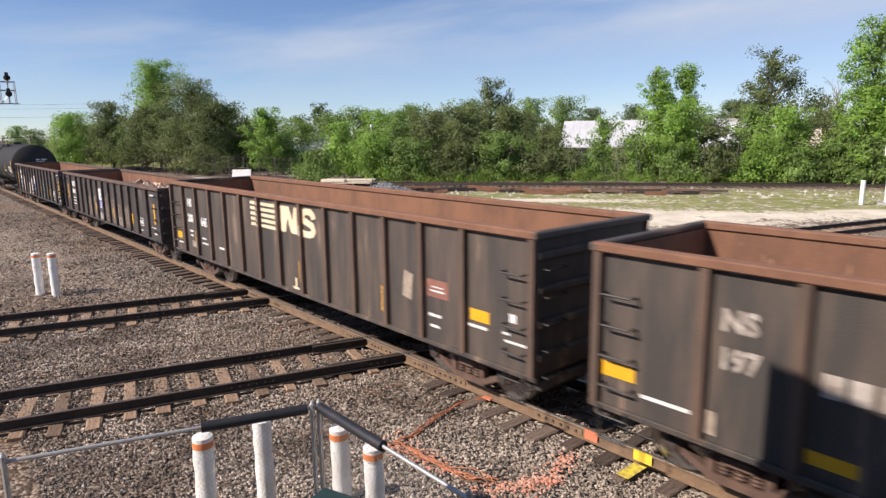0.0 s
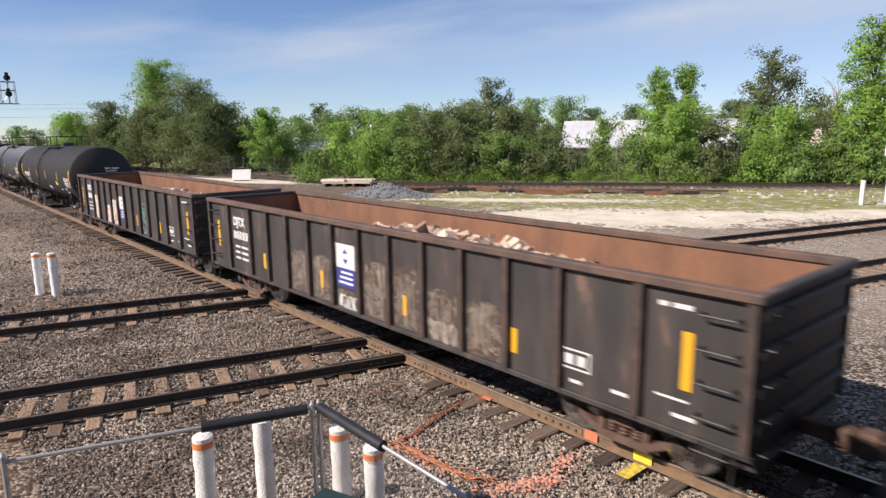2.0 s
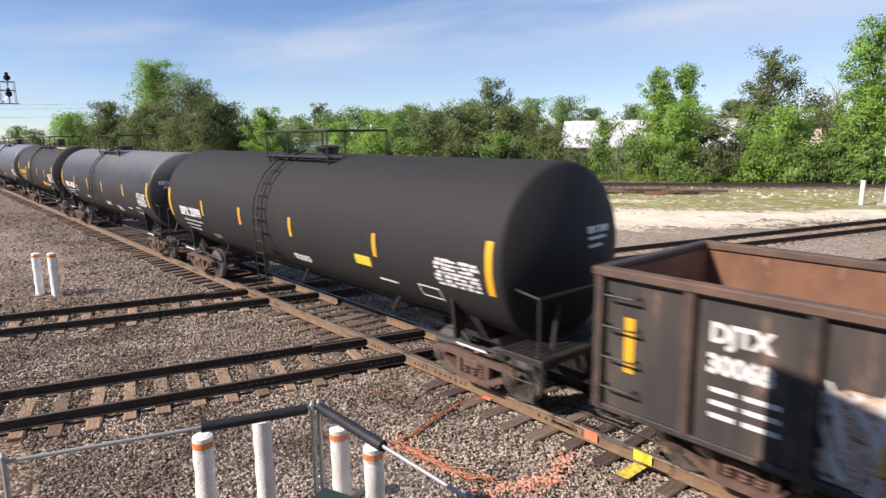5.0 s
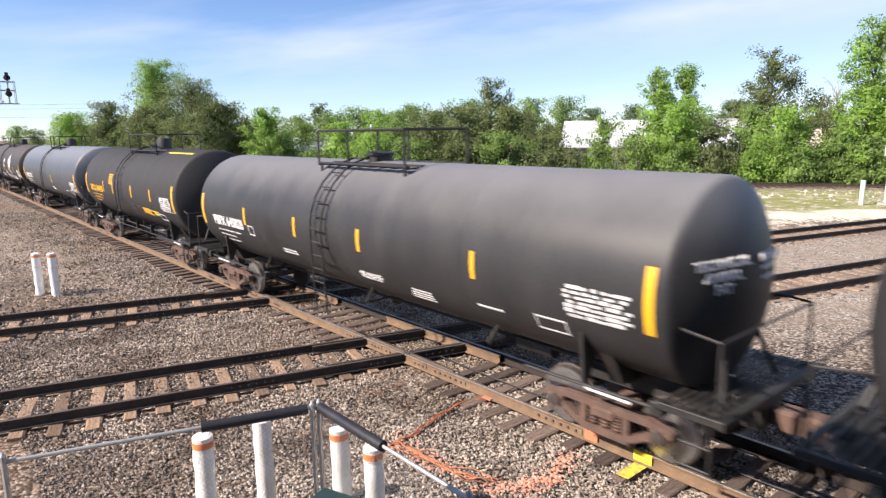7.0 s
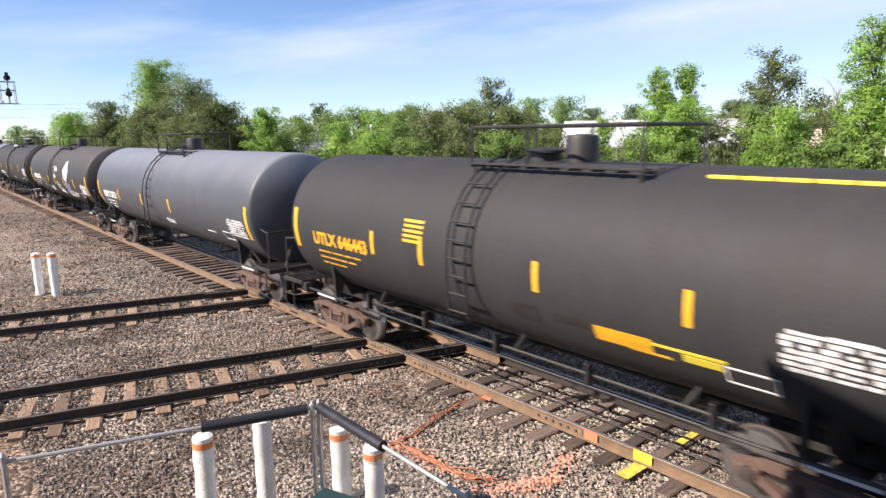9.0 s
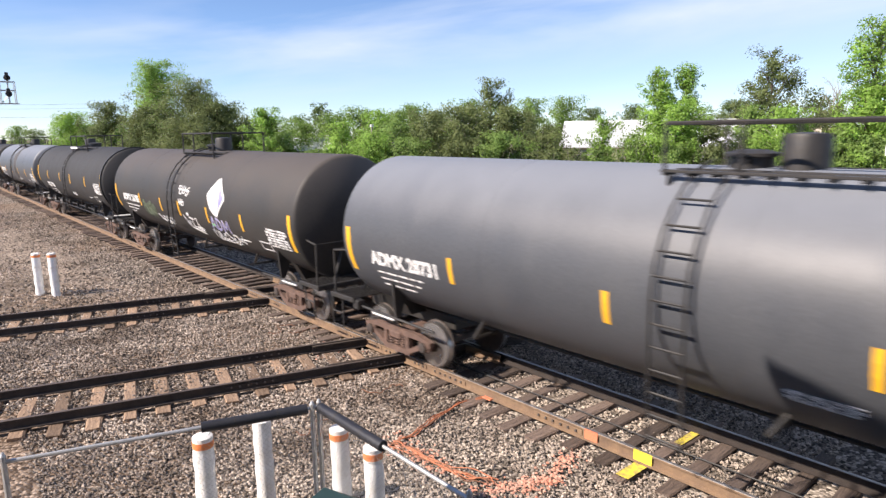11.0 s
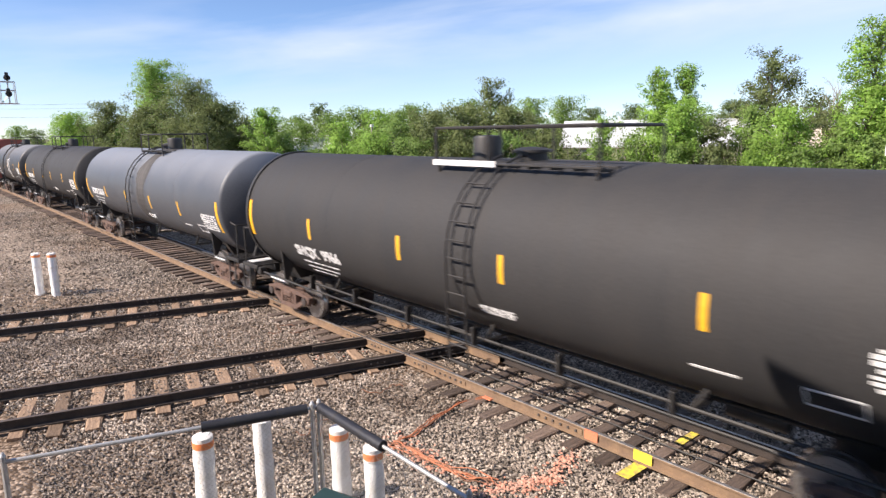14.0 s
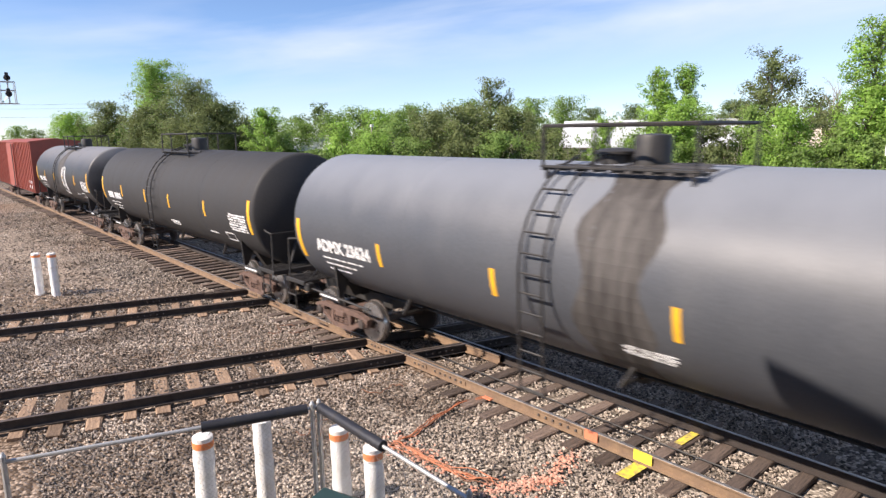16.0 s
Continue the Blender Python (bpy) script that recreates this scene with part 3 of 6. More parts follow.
def stones():
    """Loose ballast near the fence and the crossing."""
    rng = np.random.default_rng(7)
    count = 98000
    x = -3.0 - 15.0 * rng.random(count) ** 1.25
    y = 1.0 + 10.5 * rng.random(count)
    far = 22000
    x = np.concatenate([x, -16.0 - 34.0 * rng.random(far) ** 1.3])
    y = np.concatenate([y, -2.0 + 9.0 * rng.random(far)])
    count += far
    keep = ~((np.abs(y - MAIN_Y) < 0.65) & (rng.random(count) < 0.35))
    for key in CROSSINGS:
        q = CROSSINGS[key].inverted()
        v = q[1][0] * x + q[1][1] * y + q[1][3]
        keep &= (np.abs(np.abs(v) - HALF) > 0.11)
    keep &= (np.abs(np.abs(y - MAIN_Y) - HALF) > 0.11)
    x, y = x[keep], y[keep]
    count = len(x)
    lift = np.zeros(count)
    for key in CROSSINGS:
        q = CROSSINGS[key].inverted()
        v = q[1][0] * x + q[1][1] * y + q[1][3]
        lift += np.where((np.abs(v) < 0.68) & (y < 7.0), 0.045 * rng.random(count), 0.0)
    r = rng.uniform(0.012, 0.034, count) * np.where(x < -18, 1.35, 1.0)
    octa = np.array([(1, 0, 0), (0, 1, 0), (-1, 0, 0), (0, -1, 0), (0, 0, 1), (0, 0, -1)], float)
    p = octa[None] * r[:, None, None] * rng.uniform(0.65, 1.3, (count, 6, 3))
    p += rng.normal(0, 1, (count, 6, 3)) * (r * 0.22)[:, None, None]
    a = rng.random(count) * 6.283
    c, s = np.cos(a)[:, None], np.sin(a)[:, None]
    px, py = p[:, :, 0] * c - p[:, :, 1] * s, p[:, :, 0] * s + p[:, :, 1] * c
    p = np.stack([px + x[:, None], py + y[:, None], p[:, :, 2] * 0.8 - 0.062 + (rng.uniform(-0.012, 0.012, count) + lift)[:, None]], 2).reshape(-1, 3)
    t = np.array([(0, 1, 4), (1, 2, 4), (2, 3, 4), (3, 0, 4), (1, 0, 5), (2, 1, 5), (3, 2, 5), (0, 3, 5)])
    f = (t[None] + 6 * np.arange(count)[:, None, None]).reshape(-1, 3)
    me = bpy.data.meshes.new("ballast_stones")
    me.from_pydata(p.tolist(), [], f.tolist())
    ob = part("ballast_stones", me, STONE)
    tagged(ob, "loose grey and brown crushed stone between the tracks", "gravel", kind="stuff")


stones()


# ---- background ----
def leaves(rng, centres, radii, count, size, axis=None, flat=0.75):
    """Small single leaves, thickest at each cluster's heart, that face outwards and up."""
    centres, radii = np.asarray(centres), np.asarray(radii)
    w = radii ** 2
    pick = rng.choice(len(centres), count, p=w / w.sum())
    d = rng.normal(0, 1, (count, 3))
    d *= (rng.random(count) ** 0.42 / np.linalg.norm(d, axis=1))[:, None] * np.array([1, 1, flat])
    pos = centres[pick] + d * radii[pick][:, None]
    pos[:, 2] = np.maximum(pos[:, 2], 0.02)
    out = d * 1.2
    if axis is not None:
        away = (pos - np.asarray(axis)) * np.array([1, 1, 0.4])
        out = out + 1.1 * away / (np.linalg.norm(away, axis=1)[:, None] + 1e-6)
    nrm = rng.normal(0, 0.6, (count, 3)) + out * 0.7 + np.array([0, 0, 0.5])
    nrm /= np.linalg.norm(nrm, axis=1)[:, None]
    u = np.cross(nrm, rng.normal(0, 1, (count, 3)))
    u /= np.linalg.norm(u, axis=1)[:, None]
    t = np.cross(nrm, u)
    s = size * rng.uniform(0.6, 1.3, count)[:, None]
    p = np.stack([pos - t * s * 0.55 - u * s * 0.6, pos + t * s * 0.55 - u * s * 0.6, pos + u * s * 0.8], 1).reshape(-1, 3)
    return p.tolist(), np.arange(3 * count).reshape(-1, 3).tolist()


def tree(x, y, height, radius, tone, seed, cover=4.6, size=0.115, airy=0.0):
    """A forked trunk, limbs and leafy sprays; airy opens the upper crown."""
    rng = np.random.default_rng(seed)
    names = {"b": "bright spring-green broadleaf tree in a trackside tree line", "g": "mid-green broadleaf tree in a trackside tree line",
             "n": "olive-brown broadleaf tree with young leaves beside the tracks", "d": "dark green broadleaf tree in the distance"}
    thing = base("tree", pose(x, y, -0.05, 0, 0, rng.random() * 360), names[tone], "tree", "trees behind the tracks")
    radius = radius * 1.22
    low = height * (0.1 if height < 7 else 0.2)
    trunk = Form()
    bend = rng.normal(0, 0.035, 2)

    def stem(k):
        return Vector((bend[0] * k * height + 0.12 * math.sin(5 * k + seed), bend[1] * k * height + 0.12 * math.cos(4 * k + seed), k * height * 0.9))

    tr = 0.013 * height + 0.03
    for i in range(6):
        trunk.tube(stem(i / 6), stem((i + 1) / 6), tr * (1 - 0.15 * i), 6, tr * (0.85 - 0.15 * i), False)
    lobes = [(rng.random() * 6.283, rng.uniform(0.15, 0.95), rng.uniform(0.18, 0.42)) for _ in range(7)]
    centres, radii = [], []
    limbs = 20 + int(1.5 * height)
    for i in range(limbs):
        k = (i + rng.random()) / limbs
        z = low + (height - low) * k
        a = i * 2.4 + rng.normal(0, 0.4)
        env = radius * (math.sin(math.pi * min(1.0, 0.2 + 0.76 * k)) ** 0.75 + 0.05)
        for la, lk, lw in lobes:
            env *= 1 + lw * math.exp(-((k - lk) / 0.16) ** 2) * (math.cos(a - la) - 0.25)
        env *= rng.uniform(0.8, 1.1)
        root = stem(max(0.1, (z - env * 0.75) / height))
        tip = Vector((stem(k).x + env * math.cos(a), stem(k).y + env * math.sin(a), min(z + rng.normal(0, 0.03) * height, height * 0.965)))
        bow = root.lerp(tip, 0.5) + Vector((0, 0, 0.12 * env))
        trunk.tube(root, bow, tr * 0.36, 5, tr * 0.22, False)
        trunk.tube(bow, tip, tr * 0.22, 4, tr * 0.06, False)
        for j in range(7):
            q = 0.25 + 0.75 * (j + rng.random()) / 7
            c = (root.lerp(bow, q * 2) if q < 0.5 else bow.lerp(tip, q * 2 - 1)) + Vector(rng.normal(0, 0.13, 3)) * radius
            c.z = min(max(c.z, low * 0.7), height - 0.12 * radius)
            if rng.random() < airy * k * 1.25:
                continue
            centres.append(tuple(c))
            radii.append((0.08 + 0.15 * rng.random()) * radius + 0.16)
            if j > 3 and airy:
                trunk.tube(bow, c, tr * 0.12, 4, tr * 0.05, False)
    for j in range(9):
        c = stem(0.72 + 0.28 * j / 9) + Vector(rng.normal(0, 0.1, 3)) * radius
        centres.append((c.x, c.y, min(c.z * 1.06, height - 0.1 * radius)))
        radii.append((0.1 + 0.08 * rng.random()) * radius + 0.08)
    part("trunk", trunk, PALEBARK if rng.random() < 0.35 else BARK, thing, smooth=True)
    n = int(cover * (1 - 0.45 * airy) * 1.4 * radius * height / (0.77 * size * size))
    p, f = leaves(rng, centres, radii, min(n, 40000), size, (0, 0, height * 0.5))
    part("crown", leaf_mesh(p, f), LEAF[tone], thing)


def leaf_mesh(p, f):
    me = bpy.data.meshes.new("crown")
    me.from_pydata(p, [], f)
    return me


FAR = [
    (-208.3, 26.6, 8.3, 3.0, 'g'),
    (-95.4, 54.8, 10.1, 2.2, 'd'),
    (-101.7, 53.6, 8.0, 3.4, 'g'),
    (-87.5, 58.1, 9.3, 4.3, 'g'),
    (-84.8, 66.9, 9.7, 3.7, 'g'),
    (-79.3, 90.0, 11.0, 3.6, 'g'),
    (-73.9, 92.0, 11.1, 4.5, 'g'),
    (-70.0, 95.0, 8.9, 3.0, 'd'),
    (-60.8, 94.0, 9.2, 2.8, 'd'),
    (-101.7, 41.8, 9.7, 2.7, 'd'),
    (-90.6, 65.9, 8.3, 3.9, 'g'),
    (-108.8, 50.7, 8.2, 3.0, 'd'),
    (-82.4, 72.9, 8.5, 3.8, 'd'),
    (-47.7, 99.1, 9.4, 3.0, 'd'),
]
BACK = [
    (-83.9, 50.7, 8.1, 3.3, 'g'),
    (-78.8, 54.8, 8.3, 3.3, 'b'),
    (-75.9, 57.1, 8.3, 3.1, 'g'),
    (-75.1, 63.0, 8.4, 3.4, 'n'),
    (-88.1, 42.8, 7.3, 2.9, 'g'),
    (-88.0, 38.4, 7.0, 2.4, 'g'),
    (-69.5, 64.8, 9.8, 3.3, 'g'),
    (-67.9, 70.7, 9.1, 3.4, 'g'),
    (-56.9, 82.2, 6.4, 2.1, 'd'),
    (-49.0, 77.9, 6.7, 2.3, 'g'),
    (-41.7, 79.8, 7.6, 2.9, 'g'),
    (-38.7, 83.5, 8.4, 2.5, 'n'),
    (-31.6, 91.0, 9.2, 2.8, 'n'),
    (-22.5, 88.8, 8.0, 2.4, 'g'),
    (-168.1, 25.1, 6.9, 3.8, 'd'),
    (-87.7, 48.1, 6.7, 2.5, 'g'),
    (-64.4, 71.2, 7.8, 2.5, 'n'),
]
LEFT = [
    (-108.1, 20.6, 8.5, 3.5, 'b'),
    (-102.1, 24.6, 9.9, 3.4, 'n'),
    (-102.5, 25.6, 7.1, 2.9, 'b'),
    (-103.2, 31.7, 16.2, 5.0, 'b'),
    (-90.6, 32.6, 12.5, 5.5, 'n'),
    (-85.8, 34.3, 9.4, 4.0, 'n'),
    (-94.7, 27.0, 8.8, 4.2, 'n'),
    (-115.1, 24.1, 7.3, 4.1, 'g'),
    (-74.1, 35.0, 8.2, 2.1, 'b'),
    (-85.4, 38.2, 5.9, 2.8, 'g'),
    (-75.0, 37.8, 5.1, 2.5, 'g'),
    (-83.4, 30.5, 6.6, 4.3, 'n'),
]
MID = [
    (-60.3, 37.5, 6.3, 2.3, 'b'),
    (-56.6, 41.2, 6.0, 2.6, 'g'),
    (-56.0, 38.5, 5.0, 2.4, 'b'),
    (-54.8, 45.2, 7.2, 2.8, 'n'),
    (-52.8, 51.8, 10.9, 3.1, 'n'),
    (-50.5, 47.0, 7.7, 3.3, 'n'),
    (-48.5, 51.8, 7.5, 2.7, 'n'),
    (-46.3, 47.0, 5.0, 3.1, 'g'),
    (-44.7, 52.6, 5.4, 2.5, 'n'),
    (-57.4, 32.6, 3.4, 2.3, 'g'),
    (-52.0, 40.6, 4.3, 2.6, 'g'),
    (-48.7, 43.0, 3.9, 2.3, 'n'),
    (-40.8, 51.9, 3.1, 2.0, 'n'),
    (-42.5, 49.2, 3.0, 2.2, 'n'),
    (-40.5, 57.1, 6.3, 1.6, 'b'),
    (-38.6, 53.5, 3.1, 1.7, 'g'),
]
RIGHT = [
    (-36.0, 60.1, 11.1, 1.8, 'b'),
    (-33.9, 61.3, 11.5, 1.8, 'b'),
    (-33.3, 58.2, 7.7, 3.0, 'b'),
    (-30.5, 60.8, 5.8, 2.0, 'n'),
    (-36.1, 56.5, 4.5, 2.1, 'g'),
    (-28.6, 68.3, 13.0, 3.5, 'n'),
    (-29.0, 64.8, 7.4, 1.9, 'g'),
    (-24.6, 61.2, 6.9, 3.2, 'b'),
    (-21.8, 62.3, 3.4, 1.7, 'g'),
    (-22.3, 60.0, 3.2, 2.2, 'g'),
    (-18.6, 65.4, 14.3, 2.9, 'b'),
    (-18.5, 63.3, 8.3, 2.4, 'b'),
    (-19.5, 62.0, 4.9, 1.7, 'g'),
    (-28.4, 57.4, 3.1, 1.9, 'n'),
    (-31.9, 56.6, 3.4, 2.1, 'g'),
    (-25.8, 58.6, 2.8, 1.5, 'b'),
    (-17.0, 60.7, 4.1, 1.8, 'g'),
    (-15.1, 64.2, 11.2, 3.2, 'b'),
    (-22.6, 68.4, 7.2, 1.3, 'n'),
]

seed = 11
for stand in (FAR, BACK, LEFT, MID, RIGHT):
    for x, y, h, r, tone in stand:
        far_off = stand in (FAR, BACK)
        tree(x, y, h, r, tone, seed, 3.4 if far_off else 4.6, 0.19 if far_off else 0.15, 0.55 if h > 10 and tone == "n" and not stand is LEFT else 0.3 if h > 13 and stand is RIGHT else 0.0)
        seed += 1


def bare_tree(x, y, height, seed):
    rng = np.random.default_rng(seed)
    f = Form()

    def grow(a, way, length, r, depth):
        b = a + way * length
        f.tube(a, b, r, 5, r * 0.6, False)
        if depth:
            for i in range(3):
                w = (way + Vector(rng.normal(0, 0.33, 3))).normalized()
                grow(a + way * length * rng.uniform(0.5, 1.0), w, length * rng.uniform(0.5, 0.75), r * 0.55, depth - 1)

    grow(Vector((0, 0, -0.1)), Vector((0.03, 0, 1)), height * 0.45, 0.14, 4)
    thing = base("bare_tree", pose(x, y, 0), "leafless pale grey tree among green trees", "tree")
    part("branches", f, PALEBARK, thing)


bare_tree(-22.5, 68.0, 11.0, 3)
bare_tree(-20.5, 69.0, 10.0, 5)


def undergrowth():
    """Weeds and saplings along the foot of the trees."""
    rng = np.random.default_rng(5)
    e, m = np.array((0.7859, 0.6184)), np.array((-0.6184, 0.7859))
    c, r = [], []
    for i in range(520):
        s, o = rng.uniform(-75, 40), rng.uniform(3.0, 9.0)
        q = np.array((-26.6, 52.6)) + e * s + m * o if s > -30 else np.array((-52.0 + (s + 30) * 1.2, 38.5 + o + (s + 30) * 0.05))
        k = rng.uniform(0.35, 0.9) * (0.6 + 0.12 * o)
        c.append((q[0], q[1], k * 0.5 - 0.1))
        r.append(k)
    p, f = leaves(rng, c, r, 90000, 0.10)
    ob = part("undergrowth", leaf_mesh(p, f), WEEDS)
    tagged(ob, "tall green weeds and saplings along the far siding", "weeds", kind="stuff")
    c, r = [], []
    for i in range(260):
        s, o = rng.uniform(-75, 45), rng.uniform(9.0, 22.0)
        q = np.array((-26.6, 52.6)) + e * s + m * o if s > -32 else np.array((-54.0 + (s + 32) * 1.2, 36.0 + o))
        k = rng.uniform(0.8, 1.6)
        c.append((q[0], q[1], rng.uniform(0.2, 2.2)))
        r.append(k)
    p, f = leaves(rng, c, r, 60000, 0.16)
    ob = part("thicket", leaf_mesh(p, f), LEAF["g"])
    tagged(ob, "dense olive-brown thicket between the tree trunks", "bushes", kind="stuff")


def sapling_stems():
    """Thin grey stems that show between the leaves."""
    rng = np.random.default_rng(21)
    e, m = np.array((0.7859, 0.6184)), np.array((-0.6184, 0.7859))
    f = Form()
    for i in range(170):
        q = np.array((-26.6, 52.6)) + e * rng.uniform(-34, 20) + m * rng.uniform(6.0, 11.0)
        h, r = rng.uniform(1.6, 4.2), rng.uniform(0.02, 0.045)
        lean = rng.normal(0, 0.12, 2) * h
        k = Vector((q[0] + lean[0] * 0.4, q[1] + lean[1] * 0.4, h * 0.5))
        tip = Vector((q[0] + lean[0], q[1] + lean[1], h))
        f.tube((q[0], q[1], -0.1), k, r, 5, r * 0.75, False).tube(k, tip, r * 0.75, 5, r * 0.3, False)
        for j in range(3):
            w = k.lerp(tip, rng.random())
            f.tube(w, w + Vector(rng.normal(0, 0.35, 3)) + Vector((0, 0, 0.5)), r * 0.4, 4, r * 0.12, False)
    ob = part("sapling_stems", f, PALEBARK)
    tagged(ob, "thin pale grey sapling stems at the edge of the trees", "saplings", kind="stuff")


undergrowth()
sapling_stems()


def shed(name, m, length, depth, wall_h, ridge_h, roof, wall, label):
    """A long gabled shed: walls with thickness, roof with seams, doors."""
    thing = base(name, m, label, "building")
    f = Form().box(0, length, 0, 0.2, 0, wall_h).box(0, length, depth - 0.2, depth, 0, wall_h)
    for x in (0, length - 0.2):
        f.box(x, x + 0.2, 0.2, depth - 0.2, 0, wall_h)
        f.add([(x, 0, wall_h), (x, depth, wall_h), (x, depth / 2, ridge_h), (x + 0.2, 0, wall_h), (x + 0.2, depth, wall_h), (x + 0.2, depth / 2, ridge_h)],
              [(0, 1, 2), (3, 5, 4), (0, 3, 4, 1), (1, 4, 5, 2), (2, 5, 3, 0)])
    part("wall", f, wall, thing)
    slope, seams = Form(), []
    for s, y0 in ((1, -0.5), (-1, depth + 0.5)):
        z0 = wall_h - 0.5 * (ridge_h - wall_h) / (depth / 2)
        slope.add([(-0.4, y0, z0), (length + 0.4, y0, z0), (length + 0.4, depth / 2, ridge_h), (-0.4, depth / 2, ridge_h),
                   (-0.4, y0, z0 + 0.12), (length + 0.4, y0, z0 + 0.12), (length + 0.4, depth / 2, ridge_h + 0.12), (-0.4, depth / 2, ridge_h + 0.12)],
                  [(0, 1, 2, 3), (4, 5, 6, 7), (0, 1, 5, 4), (1, 2, 6, 5), (3, 0, 4, 7)])
        for i in range(int(length / 0.9)):
            x = i * 0.9
            seams.append(Form().add([(x, y0, z0 + 0.12), (x + 0.06, y0, z0 + 0.12), (x + 0.06, depth / 2, ridge_h + 0.17), (x, depth / 2, ridge_h + 0.17),
                       (x, y0, z0 + 0.17), (x + 0.06, y0, z0 + 0.17)], [(4, 5, 2, 3), (0, 4, 3), (1, 2, 5), (0, 1, 5, 4)]))
    top = part("roof", slope, roof, thing)
    for f in seams:
        part("seam", f, roof, top)
    for i in range(max(1, int(length / 7))):
        part("door", Form().box(2 + i * 7, 4.4 + i * 7, -0.03, -0.004, 0, min(2.4, wall_h - 0.3)), GREYSIDING, thing)


shed("shed", pose(-53.6, 66.5, 0, 0, 0, 33.4), 26, 12, 2.9, 6.0, ROOFWHITE, CREAM, "long cream shed with a white metal roof behind trees")
shed("shed", pose(-30.5, 81.0, 0, 0, 0, 25), 9, 8, 2.6, 4.6, CREAM, CREAM, "small cream building with a tan roof behind trees")
shed("house", pose(-90.0, 44.0, 0, 0, 0, 40), 9, 7, 2.6, 4.2, ROOFWHITE, GREYSIDING, "distant grey house with a pale roof among trees")


def signal_bridge():
    thing = base("signal_gantry", pose(-75.0, 4.0, 0), "grey steel signal gantry with two black signal heads", "railway signal")
    part("mast", Form().tube((0, -1.5, -0.2), (0, -1.5, 10.6), 0.2, 10), GALV, thing)
    f = Form()
    for z in (8.1, 9.3, 10.1):
        f.soft(-0.5, 0.5, -1.5, 6.2, z - 0.07, z, 0.01) if z < 9 else f.tube((-0.45, -1.5, z), (-0.45, 6.0, z), 0.045, 6).tube((0.45, -1.5, z), (0.45, 6.0, z), 0.045, 6)
    for y in np.arange(0, 6.2, 1.2):
        f.tube((0.45, y, 8.1), (0.45, y, 10.1), 0.04, 6)
        f.tube((-0.45, y, 8.1), (-0.45, y, 10.1), 0.04, 6)
        f.tube((0.45, y, 8.1), (0.45, min(6.0, y + 1.0), 9.3), 0.03, 5)
    part("walkway", f, GALV, thing)
    part("head_post", Form().tube((0.5, 5.4, 8.1), (0.5, 5.4, 10.9), 0.07, 8), GALV, thing)
    for z in (10.45, 8.95):
        h = part("signal_head", Form().lathe([(0.55, 0.27), (0.62, 0.29), (0.66, 0.27)], 20, "x", (0, 5.4, z)).soft(0.5, 0.62, 5.25, 5.55, z - 0.25, z + 0.5, 0.03), BLACK, thing)
        part("visor", Form().tube((0.66, 5.4, z), (0.95, 5.4, z), 0.13, 12, caps=False), BLACK, h)


signal_bridge()


def overhead_wire(a, b, sag):
    thing = base("overhead_wire", pose(0, 0, 0), "thin dark overhead wire far beyond the tracks", "wire", "overhead wires")
    pts = [Vector(a).lerp(Vector(b), i / 12) - Vector((0, 0, sag * 4 * (i / 12) * (1 - i / 12))) for i in range(13)]
    part("strand", Form().pipe(pts, 0.02, 4), STEEL, thing)


for z in (9.6, 11.2, 12.0):
    overhead_wire((-170, -12, z), (-136, 40, z - 0.6), 0.5)
for x, y in ((-170, -12), (-136, 40)):
    thing = base("utility_pole", pose(x, y, 0), "tall wooden pole with a crossarm beyond the tracks", "pole")
    part("post", Form().tube((0, 0, -0.3), (0, 0, 12.6), 0.16, 8, 0.11), BARK, thing)
    part("crossarm", Form().soft(-1.1, 1.1, -0.07, 0.07, 11.2, 11.35, 0.01), BARK, thing)


def pole(x, y, h, r, label, name="utility_pole"):
    thing = base(name, pose(x, y, 0), label, "pole")
    part("post", Form().tube((0, 0, -0.3), (0, 0, h), r, 8, r * 0.7), PALEBARK, thing)
    part("cap", Form().soft(-0.16, 0.16, -0.16, 0.16, h, h + 0.25, 0.03), WHITE, thing)


pole(-59.4, 40.7, 5.5, 0.13, "thin grey pole with a pale box on top among trees")


def marker_mast():
    thing = base("signal_mast", pose(-12.2, 46.8, 0), "white steel mast with a small white box beside the grass", "mast")
    part("post", Form().tube((0, 0, -0.1), (0, 0, 6.5), 0.07, 8), WHITE, thing)
    part("box", Form().soft(-0.25, 0.25, -0.2, 0.2, 3.0, 3.7, 0.03), WHITE, thing)
    part("footing", Form().soft(-0.35, 0.35, -0.35, 0.35, -0.1, 0.12, 0.03), GALV, thing)
    p = base("bollard", pose(-13.2, 45.8, 0), "white painted post standing on pale gravel", "bollard")
    part("post", Form().soft(-0.12, 0.12, -0.12, 0.12, -0.1, 1.5, 0.03), WHITE, p)


marker_mast()


